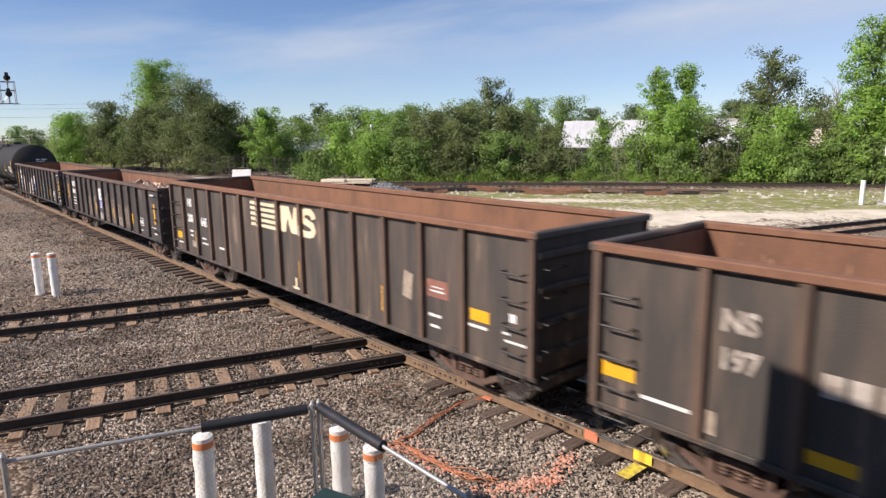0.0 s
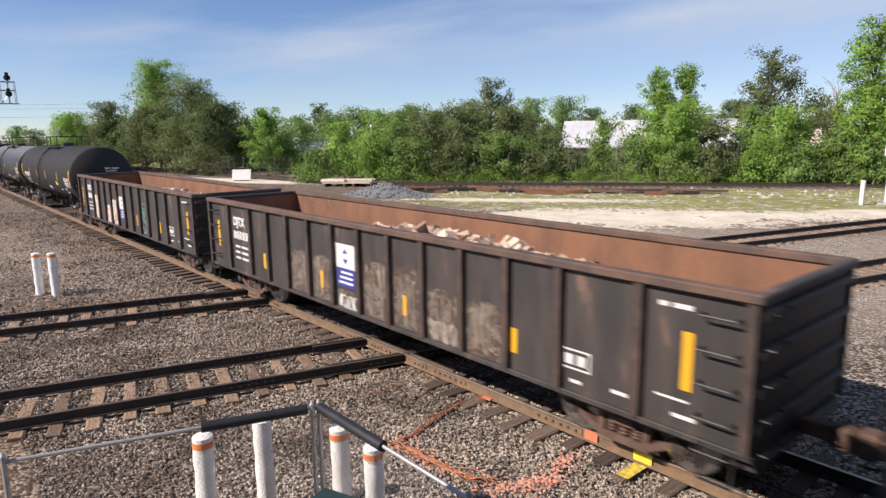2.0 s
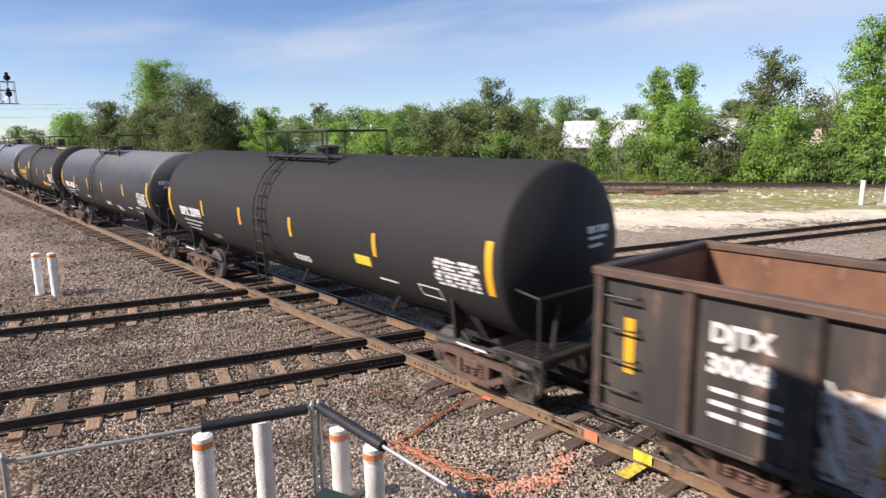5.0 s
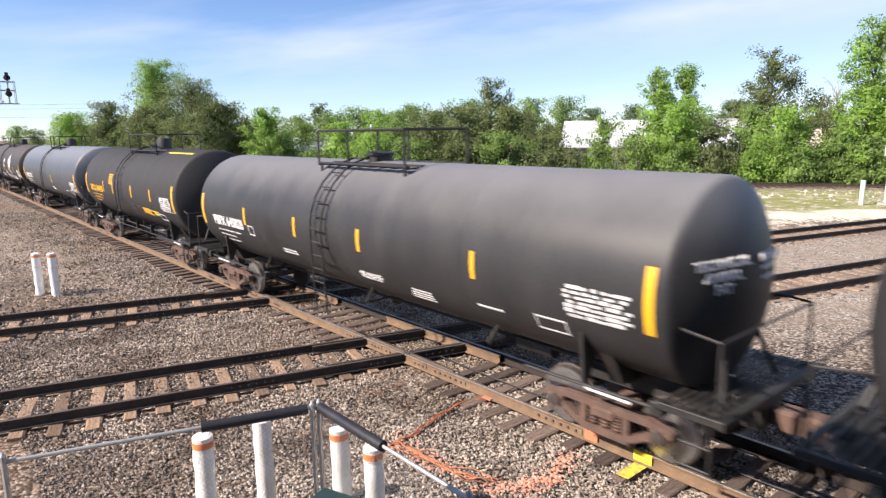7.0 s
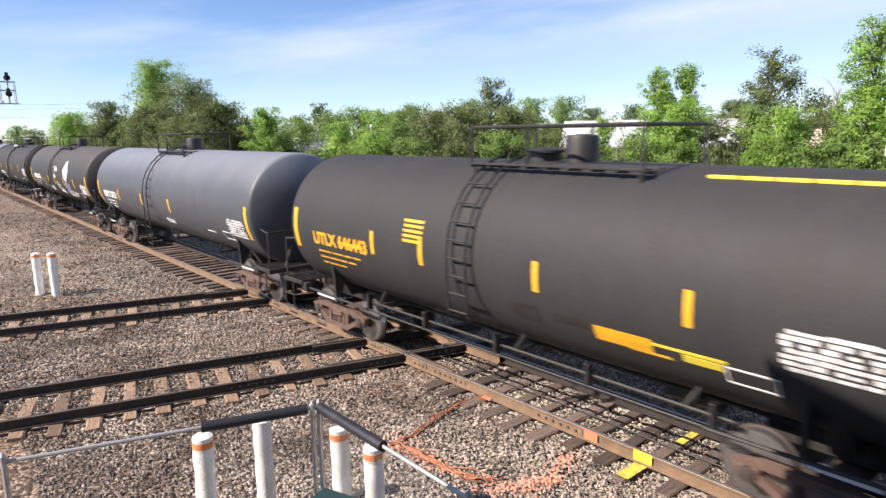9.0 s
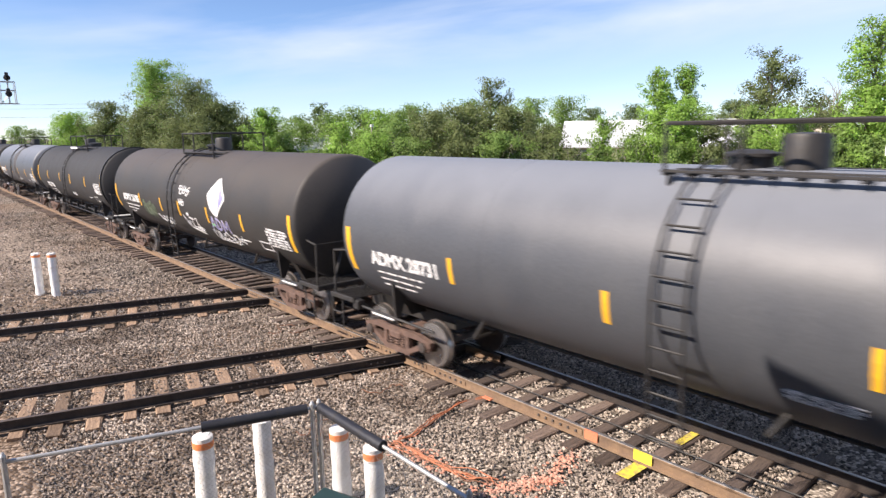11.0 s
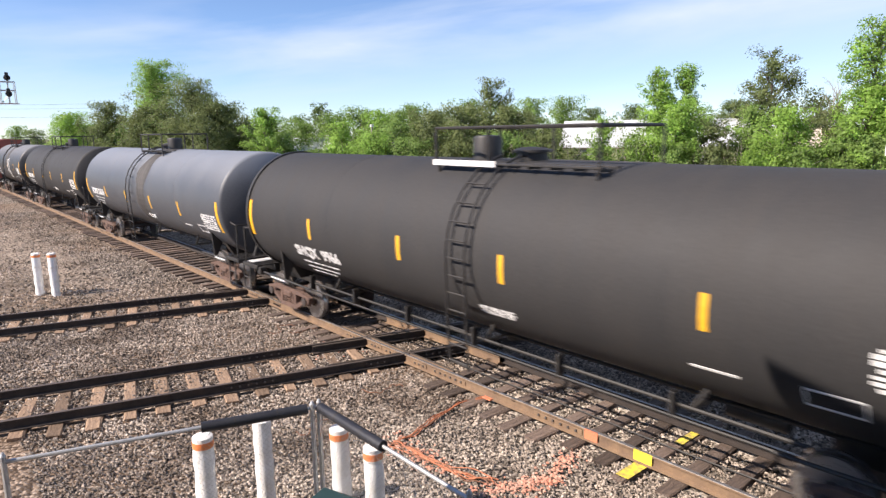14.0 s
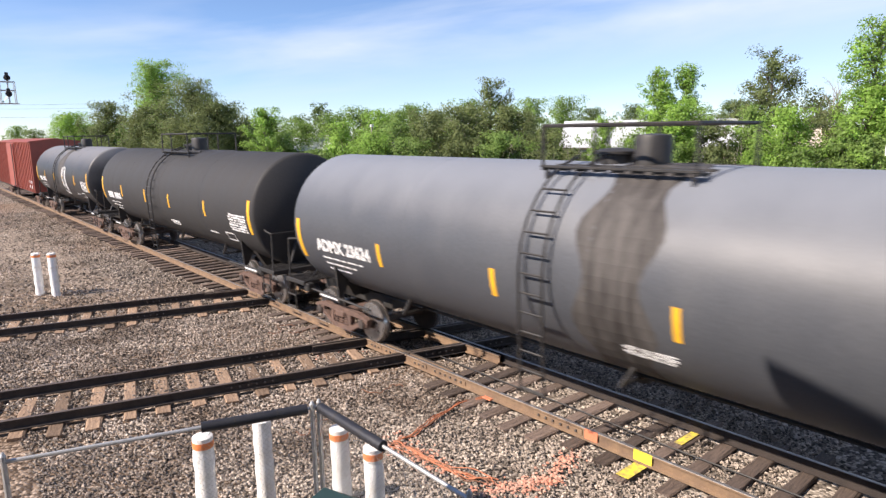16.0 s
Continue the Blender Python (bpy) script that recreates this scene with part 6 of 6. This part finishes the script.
def head_lettering(car, body, e, head_out, y, z, material, size=0.15):
    """One painted word on the dished head of a tank, which faces along the train."""
    c = bpy.data.curves.new("lettering", "FONT")
    c.body, c.size, c.extrude, c.offset, c.resolution_u, c.align_x = body, size, 0.014, 0.006, 3, "CENTER"
    c.materials.append(material)
    ob = new("head_lettering", c)
    ob.parent = car
    rho = math.hypot(y, z - 2.5)
    slope = (head_out(rho) - head_out(rho + 0.02)) / 0.02
    face = Vector((1, slope * y / max(rho, 0.01), slope * (z - 2.5) / max(rho, 0.01))).normalized()
    across = (Vector((0, 1, 0)) - face * face.y).normalized()
    rise = face.cross(across)
    m = Matrix((across, rise, face)).transposed().to_4x4()
    m.translation = (e + head_out(rho) - 0.006, y, z)
    ob.matrix_basis = m


# four gondolas
c1, p1 = gondola(-5.09 + 8.08, 16.16, 3.10, GON_BROWN, "empty rusty black gondola car with a brown rim", 13, seed=1)
lettering(c1, "NS", -6.3, 2.28, 0.36, FADEDWHITE, wide=0.95)
lettering(c1, "197", -6.32, 1.82, 0.36, FADEDWHITE, wide=0.9)
part("car_mark", line_of_blocks(p1, -5.2, 1.8, [0.2] * 3, 0.26, 0.06), FADEDWHITE, c1)
part("reflector", p1(-7.95, -7.4, 1.28, 1.48), YELLOW, c1)
part("small_print", p1(-7.3, -6.62, 1.12, 1.17), WHITE, c1)
part("reflector", p1(-5.3, -4.8, 1.02, 1.18), YELLOW, c1)
part("worn_patch", p1(-6.55 + 0.12, -6.3, 0.95, 1.25, 0.004), BEIGE, c1)

c2, p2 = gondola(-14.16, 16.18, 3.12, GON_BROWN, "empty rusty black gondola car with a bold white striped emblem", 13, seed=2, ribs=[-6.91 + 1.115 * i for i in range(13)])
lettering(c2, "NS", -6.64, 2.37, 0.33, WHITE, wide=0.9)
lettering(c2, "200", -6.66, 1.88, 0.33, WHITE, wide=0.88)
lettering(c2, "645", -5.55, 1.84, 0.36, WHITE, wide=0.9)
part("small_print", join(*[p2(-6.55, -6.3, 1.55 - 0.14 * i, 1.61 - 0.14 * i) for i in range(2)] + [p2(-5.55, -5.2 + 0.1 * i, 1.42 - 0.15 * i, 1.47 - 0.15 * i) for i in range(2)]), WHITE, c2)
part("worn_patch", p2(-6.42, -6.0, 1.08, 1.28), BEIGE, c2)
part("small_print", join(p2(-4.2, -3.85, 1.28, 1.34), p2(-3.75, -3.6, 1.24, 1.30), p2(-7.75, -7.3, 1.08, 1.13), p2(-8.0, -7.85, 1.12, 1.17)), WHITE, c2)
part("reflector", p2(-7.75, -7.35, 1.24, 1.46), YELLOW, c2)
for x in (-6.06, -2.59, 0.72, 4.1):
    part("reflector", p2(x - 0.07, x + 0.07, 1.1, 1.6), YELLOW, c2)
for i in range(5):
    for x0, x1 in ((-1.87, -1.43), (-1.24, -0.42)):
        part("emblem_bar", p2(x0, x1, 2.235 + i * 0.14, 2.315 + i * 0.14), WORNWHITE, c2)
    part("emblem_bar", Form().box(-1.39, -1.28, -1.515, -1.508, 2.235 + i * 0.14, 2.315 + i * 0.14), BEIGE, c2)


def slab(outline, depth=0.009):
    """A flat painted shape on the near side of a gondola, from (x, z) corners."""
    k = len(outline)
    pts = [(x, -1.42 - d, z) for d in (depth, -0.002) for x, z in outline]
    return Form().add(pts, [tuple(range(k))] + [(i, k + i, k + (i + 1) % k, (i + 1) % k) for i in range(k)])


# a bold slanted letterform and a round one, worn where they cross a rib
part("emblem_block", slab([(-0.13, 2.25), (0.10, 2.25), (0.2, 2.6), (0.38, 2.25), (0.79, 2.25), (0.79, 2.88), (0.55, 2.88), (0.46, 2.56), (0.29, 2.88), (-0.13, 2.88)]), WORNWHITE, c2)
part("emblem_block", Form().box(0.84, 0.95, -1.515, -1.508, 2.25, 2.5), BEIGE, c2)
curl = [(x * 0.92 + 0.2, z) for x, z in [(1.36, 2.70), (1.33, 2.78), (1.2, 2.83), (1.0, 2.83), (0.84, 2.79), (0.8, 2.7), (0.86, 2.62), (1.1, 2.57), (1.3, 2.52), (1.36, 2.42), (1.28, 2.33), (1.1, 2.30), (0.85, 2.31), (0.74, 2.36)]]
for i, ((ax, az), (bx2, bz)) in enumerate(zip(curl, curl[1:])):
    way = Vector((bx2 - ax, bz - az)).normalized()
    nx, nz = -way.y * 0.1, way.x * 0.075
    ax, az, bx2, bz = ax - way.x * 0.025, az - way.y * 0.025, bx2 + way.x * 0.025, bz + way.y * 0.025
    part("emblem_block", slab([(ax - nx, az - nz), (bx2 - nx, bz - nz), (bx2 + nx, bz + nz), (ax + nx, az + nz)], 0.009 + 0.0004 * i), WORNWHITE, c2)
part("worn_patch", p2(5.46, 6.04, 1.68, 2.0, 0.004), SALMON, c2)
part("worn_patch", slab([(4.72, 1.55), (5.0, 1.5), (5.05, 2.0), (4.8, 2.05)], 0.004), BEIGE, c2)
part("small_print", join(p2(5.55, 5.95, 1.78, 1.81), p2(5.6, 5.9, 1.86, 1.88), p2(5.5, 5.85, 1.32, 1.37), p2(5.55, 5.8, 1.12, 1.17), p2(6.55, 7.0, 1.36, 1.41), p2(7.5, 7.64, 1.62, 1.76), p2(7.35, 7.5, 1.4, 1.44), p2(7.4, 7.85, 1.28, 1.32)), WHITE, c2)
part("reflector", p2(6.6, 7.05, 1.48, 1.68), YELLOW, c2)
part("small_print", join(p2(0.44, 0.52, 0.965, 1.18), p2(0.33, 0.62, 0.9, 0.96)), WORNWHITE, c2)

for middle, length, seed, label in ((-31.52, 16.04, 3, "weathered black gondola car half full of scrap"), (-48.74, 15.90, 4, "black gondola car half full of scrap with sprayed tags")):
    c, p = gondola(middle, length, 2.78, GON_BLACK, label, 13, RIM_BROWN, seed=seed, ribs=[-6.58] + [-5.2 + 1.04 * i for i in range(11)] + [6.5])
    lettering(c, "DJTX", -6.34, 2.12, 0.32, WHITE, wide=0.95)
    if seed == 3:
        part("car_mark", line_of_blocks(p, -6.36, 1.74, [0.13] * 5, 0.22, 0.06), WHITE, c)
    else:
        lettering(c, "30068", -6.36, 1.74, 0.32, WHITE, wide=0.95)
    part("small_print", join(*[join(p(-6.3, -6.0, 1.5 - 0.16 * i, 1.56 - 0.16 * i), p(-5.9, -5.5, 1.5 - 0.16 * i, 1.56 - 0.16 * i)) for i in range(3)]), WHITE, c)
    for x in (-7.42, 7.16):
        part("reflector", p(x - 0.07, x + 0.07, 1.4, 2.15), YELLOW, c, "tall yellow reflective stripe")
    for x in (-4.48, -1.59, 1.48, 4.3):
        part("reflector", p(x - 0.06, x + 0.06, 1.15, 1.55), YELLOW, c)
    lo = 1.34 if seed == 3 else 1.2
    part("sign_panel", p(-0.92, -0.21, lo + 0.41, lo + 0.93), WHITE, c, "white sign panel with a blue base")
    part("sign_panel", p(-0.92, -0.21, lo, lo + 0.405), BLUE, c)
    for d in (1, -1):
        x, z = -0.565, lo + 0.67 + d * 0.06
        part("sign_mark", Form().add([(x - 0.09, -1.431, z), (x + 0.09, -1.431, z), (x, -1.431, z + d * 0.11), (x - 0.09, -1.424, z), (x + 0.09, -1.424, z), (x, -1.424, z + d * 0.11)],
                                     [(0, 1, 2), (0, 3, 4, 1), (1, 4, 5, 2), (2, 5, 3, 0)]), BLUE, c)
    part("small_print", join(*[p(-0.84 + 0.05 * i, -0.29, lo + 0.07 + 0.11 * i, lo + 0.12 + 0.11 * i, 0.010) for i in range(3)]), WHITE, c)
    part("data_frame", join(frame_of(p, 5.23, 5.75, 1.2, 1.5), p(5.31, 5.45, 1.27, 1.42), p(5.52, 5.66, 1.27, 1.42)), WHITE, c)
    part("small_print", join(p(6.75, 6.88, 2.42, 2.48), p(6.95, 7.2, 2.42, 2.48), p(6.75, 7.2, 1.24, 1.27), p(7.0, 7.3, 1.02, 1.07), p(6.1, 6.35, 1.05, 1.1), p(5.4, 5.6, 1.0, 1.05)), WHITE, c)
    if seed == 3:
        for i, (x, w, z, h) in enumerate(((-3.02, 0.84, 0.9, 1.0), (-1.98, 0.84, 0.9, 1.0), (0.1, 0.84, 0.9, 1.15), (1.14, 0.84, 0.9, 1.2), (2.18, 0.84, 0.9, 0.95), (3.22, 0.84, 0.9, 0.95), (-0.92, 0.75, 0.88, 0.4))):
            part("sprayed_mural", blot(flat_side, x, z, w, h, i), MURAL, c, "faded brown sprayed mural")
            part("sprayed_tag", scrawl(flat_side, x + 0.1, z + 0.1, w - 0.2, h - 0.2, i + 9, 5, 0.014), BEIGE, c)
        part("sprayed_tag", scrawl(flat_side, -0.9, 0.88, 0.75, 0.3, 78, 6, 0.045), WHITE, c)
        part("sprayed_tag", scrawl(flat_side, 2.2, 0.9, 0.85, 0.34, 77, 11, 0.03), FADEDWHITE, c)
    else:
        for i, (x, w, z, h) in enumerate(((-5.12, 0.8, 0.9, 1.05), (-3.02, 0.84, 0.88, 0.75), (-1.98, 0.84, 0.88, 1.05))):
            part("sprayed_mural", blot(flat_side, x, z, w, h, 40 + i), MURAL_PALE, c, "white and brown sprayed mural")
            part("sprayed_tag", scrawl(flat_side, x, z, w, h, 50 + i, 3, 0.06), WHITE, c)
        for k in range(6):
            part("sprayed_tag", scrawl(flat_side, 2.2 + 0.03 * (k % 2), 0.95 + 0.19 * k, 0.36, 0.2, 61 + k, 1, 0.035), TEAL, c)
        part("sprayed_tag", ribbon(flat_side, [(2.14, 1.2), (2.3, 1.0), (2.42, 0.92), (2.7, 1.08)], 0.03), TEAL, c)
    scrap(middle, -4.5, 6.2, 1.5, seed, 2.36 if seed == 3 else 2.24)

# the tank cars
t1, p = tank_car(-66.2, 15.1, TANK_DUSTY, "dusty black tank car with a pale stain at its ladder", seed=1, stripes=(-0.62, -0.26, 0.12, 0.58), rails=(-1.5, 1.6), valve=None, manway=0.2, mark=(0.9, 2.1), name="IBPX 25099")[:2]
part("warning_panel", p(3.6, 4.15, 1.95, 2.15), YPAINT, t1, "yellow warning panel")
part("sprayed_tag", scrawl(SIDE, -4.6, 1.5, 0.7, 0.14, 5, 6, 0.02), FADEDWHITE, t1)

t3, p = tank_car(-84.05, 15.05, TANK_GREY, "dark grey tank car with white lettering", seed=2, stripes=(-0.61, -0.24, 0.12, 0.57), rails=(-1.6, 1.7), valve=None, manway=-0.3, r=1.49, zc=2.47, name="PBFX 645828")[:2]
part("data_frame", frame_of(p, -4.46, -4.13, 1.94, 2.20), WHITE, t3)
part("small_print", join(p(-2.73, -2.02, 1.70, 1.73), p(-2.73, -2.02, 1.77, 1.80)), WHITE, t3)
part("small_print", join(*[p(2.25 + 0.04 * i, 2.95, 1.46 + 0.06 * i, 1.485 + 0.06 * i) for i in range(4)]), WHITE, t3)


for k, word in enumerate(("TECHNICAL", "ANIMAL", "FAT")):
    head_lettering(t3, word, 15.05 / 2 + 0.14, lambda rho: 0.13 + 0.43 * (1 - (rho / 1.415) ** 2), -0.72, 2.84 - 0.16 * k, WHITE, 0.17)

t4, p = tank_car(-100.25, 12.05, TANK_BLACK, "short black tank car with yellow lettering and panels", YELLOW, seed=3, stripes=(-0.49, -0.24, 0.205, 0.6), sz=2.47, rails=(-0.85, 2.5), valve=0.86, manway=0.1, lx=-0.38, mark=(0.78, 2.2), name="UTLX 646443", rods=True, foot=1.5)[:2]
part("warning_panel", join(*[p(-1.95, -1.4, 2.62 + 0.09 * i, 2.67 + 0.09 * i) for i in range(5)]), YELLOW, t4)
part("warning_panel", p(2.2, 3.08, 1.72, 1.94), YELLOW, t4, "yellow warning panel")
part("warning_panel", join(p(3.08, 4.05, 1.86, 1.90), p(3.5, 4.0, 1.74, 1.84)), YPAINT, t4)
for x0, x1, z0, z1 in ((0.65, 1.2, 1.74, 2.0), (1.5, 2.05, 1.84, 1.98)):
    part("worn_patch", p(x0, x1, z0, z1), BLACK, t4, "darker repainted patch")
top = Form()
for i in range(6):
    a = math.radians(112)
    top.soft(3.3 + i * 0.42, 3.68 + i * 0.42, 1.556 * math.cos(a) - 0.05, 1.556 * math.cos(a) + 0.05, 2.53 + 1.556 * math.sin(a) - 0.03, 2.53 + 1.556 * math.sin(a) + 0.015, 0.005)
part("warning_panel", top, YPAINT, t4)

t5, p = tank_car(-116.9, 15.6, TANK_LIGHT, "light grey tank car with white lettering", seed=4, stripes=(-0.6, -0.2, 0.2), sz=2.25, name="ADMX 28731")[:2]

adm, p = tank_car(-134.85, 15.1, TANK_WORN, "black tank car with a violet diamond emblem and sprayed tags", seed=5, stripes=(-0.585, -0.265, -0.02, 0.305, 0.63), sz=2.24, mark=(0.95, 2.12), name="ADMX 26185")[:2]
part("emblem", painted(SIDE, outline_levels([(3.03, 3.35), (3.15, 3.36), (3.31, 3.22), (3.69, 2.87), (3.72, 2.8), (3.68, 2.74), (3.16, 2.29), (3.1, 2.24), (3.02, 2.26), (2.81, 2.34), (2.64, 2.47), (2.57, 2.59), (2.45, 2.78), (2.43, 2.83), (2.46, 2.9)])), WHITE, adm, "white diamond emblem with violet facets")
part("emblem", painted(SIDE, outline_levels([(3.29, 3.15), (3.62, 2.83), (3.61, 2.77), (3.08, 2.3), (3.22, 2.41), (3.29, 2.59), (3.31, 2.82)]), 0.010), LILAC, adm)
part("emblem", painted(SIDE, outline_levels([(3.21, 3.2), (2.78, 3.05), (2.55, 2.82), (2.55, 2.76), (2.66, 2.91), (2.82, 3.01)]), 0.010), LILAC, adm)
for strokes in ([[(2.47, 1.86), (2.66, 2.22)], [(2.66, 2.22), (2.82, 1.84)], [(2.56, 1.97), (2.75, 1.96)]],
                [[(2.92, 1.85), (2.92, 2.2)], [(2.92, 2.19), (3.08, 2.17), (3.2, 2.08), (3.2, 1.96), (3.08, 1.87), (2.92, 1.86)]],
                [[(3.32, 1.83), (3.36, 2.18)], [(3.36, 2.18), (3.53, 1.92)], [(3.53, 1.92), (3.72, 2.18)], [(3.72, 2.18), (3.76, 1.82)]]):
    for way in strokes:
        part("emblem", ribbon(SIDE, way, 0.085, 0.006), FADEDWHITE, adm)
        part("emblem", ribbon(SIDE, way, 0.055, 0.009), LILAC, adm)
part("emblem", ribbon(SIDE, [(2.58, 1.985), (2.74, 1.975)], 0.05, 0.012), LEAFGREEN, adm)
TAGS = [[(0.02, 2.98), (0.2, 3.0), (0.06, 2.76), (0.26, 2.74)], [(0.3, 3.02), (0.32, 2.76)], [(0.46, 3.0), (0.36, 2.88), (0.5, 2.74)],
        [(0.62, 3.0), (0.52, 2.84), (0.66, 2.72), (0.72, 2.86), (0.6, 2.92)], [(0.94, 2.98), (0.78, 2.92), (0.9, 2.82), (0.76, 2.72)], [(-0.02, 2.9), (0.98, 2.86)],
        [(-0.04, 2.58), (0.08, 2.38), (0.14, 2.6), (0.22, 2.36)], [(0.3, 2.58), (0.26, 2.4), (0.4, 2.38), (0.42, 2.54)], [(-0.06, 2.46), (0.44, 2.5)],
        [(0.14, 2.06), (0.36, 1.66), (0.42, 1.9)], [(0.5, 1.9), (0.54, 1.64)], [(0.56, 2.02), (0.98, 1.98)], [(0.78, 2.0), (0.72, 1.62)], [(1.04, 2.0), (1.2, 2.04), (1.1, 1.6)], [(0.42, 1.66), (1.3, 1.52)],
        [(0.44, 2.12), (0.56, 2.16), (0.66, 2.12), (0.54, 2.08), (0.44, 2.12)], [(1.24, 1.86), (1.22, 1.62)]]
for way in TAGS:
    part("sprayed_tag", ribbon(SIDE, way, 0.042), WHITE, adm)
for x, z, w, h, s, m in ((2.3, 1.60, 2.1, 0.2, 4, WHITE), (2.4, 1.48, 1.6, 0.1, 14, WHITE), (-2.7, 1.66, 1.5, 0.18, 6, WHITE), (-2.6, 1.56, 1.2, 0.12, 8, WHITE)):
    part("sprayed_tag", scrawl(SIDE, x, z, w, h, s, int(w / 0.2), 0.032), m, adm)
for k in range(3):
    part("sprayed_tag", scrawl(SIDE, -4.15 + 0.1 * k, 1.72, 1.2, 0.5, 5 + k, 5, 0.06), DULLGREEN, adm)

shq, p = tank_car(-152.7, 15.35, TANK_BLACK, "smooth black tank car with white end platforms", caps=True, deck="white", seed=6, stripes=(-0.605, -0.17, 0.174, 0.6), sz=2.47, rails=(-1.0, 2.6), valve=-0.5, manway=0.6, lx=0.4, mark=(2.15, 1.78), name="SHQX  9966")[:2]
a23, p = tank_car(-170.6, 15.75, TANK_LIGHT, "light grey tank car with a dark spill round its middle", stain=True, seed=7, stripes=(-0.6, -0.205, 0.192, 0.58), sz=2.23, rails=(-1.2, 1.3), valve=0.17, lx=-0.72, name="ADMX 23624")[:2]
t9, p = tank_car(-188.7, 15.0, TANK_BLACK, "plain black tank car with yellow reflectors", seed=8)[:2]
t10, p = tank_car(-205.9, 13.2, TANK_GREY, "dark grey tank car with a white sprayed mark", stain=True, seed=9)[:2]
part("sprayed_tag", scrawl(SIDE, 0.9, 2.0, 0.9, 1.0, 4, 2, 0.12), WHITE, t10)


def boxcar(middle):
    car = base("boxcar", pose(0, 0, 0), "oxide-red ribbed boxcar with a worn roof", "boxcar")
    h2 = 8.4
    part("body", Form().soft(-h2, h2, -1.5, 1.5, 1.0, 4.35, 0.03), BOXRED, car)
    for i in range(25):
        x = -h2 + 0.2 + (2 * h2 - 0.4) * i / 24
        if abs(x) > 1.6:
            part("rib", Form().soft(x - 0.05, x + 0.05, -1.56, -1.495, 1.05, 4.3, 0.015), BOXRED, car)
    d = part("sliding_door", Form().soft(-1.5, 1.5, -1.6, -1.51, 1.1, 4.2, 0.02), BOXRED, car)
    part("door_bar", Form().tube((1.2, -1.63, 1.1), (1.2, -1.63, 4.2), 0.03, 8), STEEL, d)
    part("roof", Form().add([(x, y, z) for x in (-h2, h2) for y, z in ((-1.55, 4.36), (0, 4.55), (1.55, 4.36), (1.55, 4.30), (-1.55, 4.30))],
                            [(0, 1, 6, 5), (1, 2, 7, 6), (2, 3, 8, 7), (4, 0, 5, 9), (0, 4, 3, 2, 1), (5, 6, 7, 8, 9)]), BOXRED, car)
    part("car_mark", join(*[Form().box(h2 - 1.6 + i * 0.35, h2 - 1.35 + i * 0.35, -1.51, -1.498, 1.6 - j * 0.35, 1.8 - j * 0.35) for i in range(3) for j in range(2)]), WHITE, car)
    part("centre_sill", Form().soft(-h2 + 0.1, h2 - 0.1, -0.4, 0.4, 0.66, 0.996, 0.02), BLACK, car)
    for s in (-1, 1):
        coupler(car, s * h2, s)
    running_gear(car, (-h2 + 2.0, h2 - 2.0))
    put_in_train(car, middle)


boxcar(-214.6 - 8.4)


def motions():
    for car, x0 in MOVING:
        walk(car, [(t, pose(x0 + SPEED * t, MAIN_Y, RAIL_Z)) for t in (0.0, 4.0, 8.0, 12.0, 16.0)])
    spin = math.degrees(SPEED / WHEEL_R)
    for w, x in ROLLING:
        walk(w, [(i / 15, pose(x, 0, WHEEL_R, 0, 0, 0) @ pose(0, 0, 0, 0, spin * i / 15, 0)) for i in range(241)])


motions()
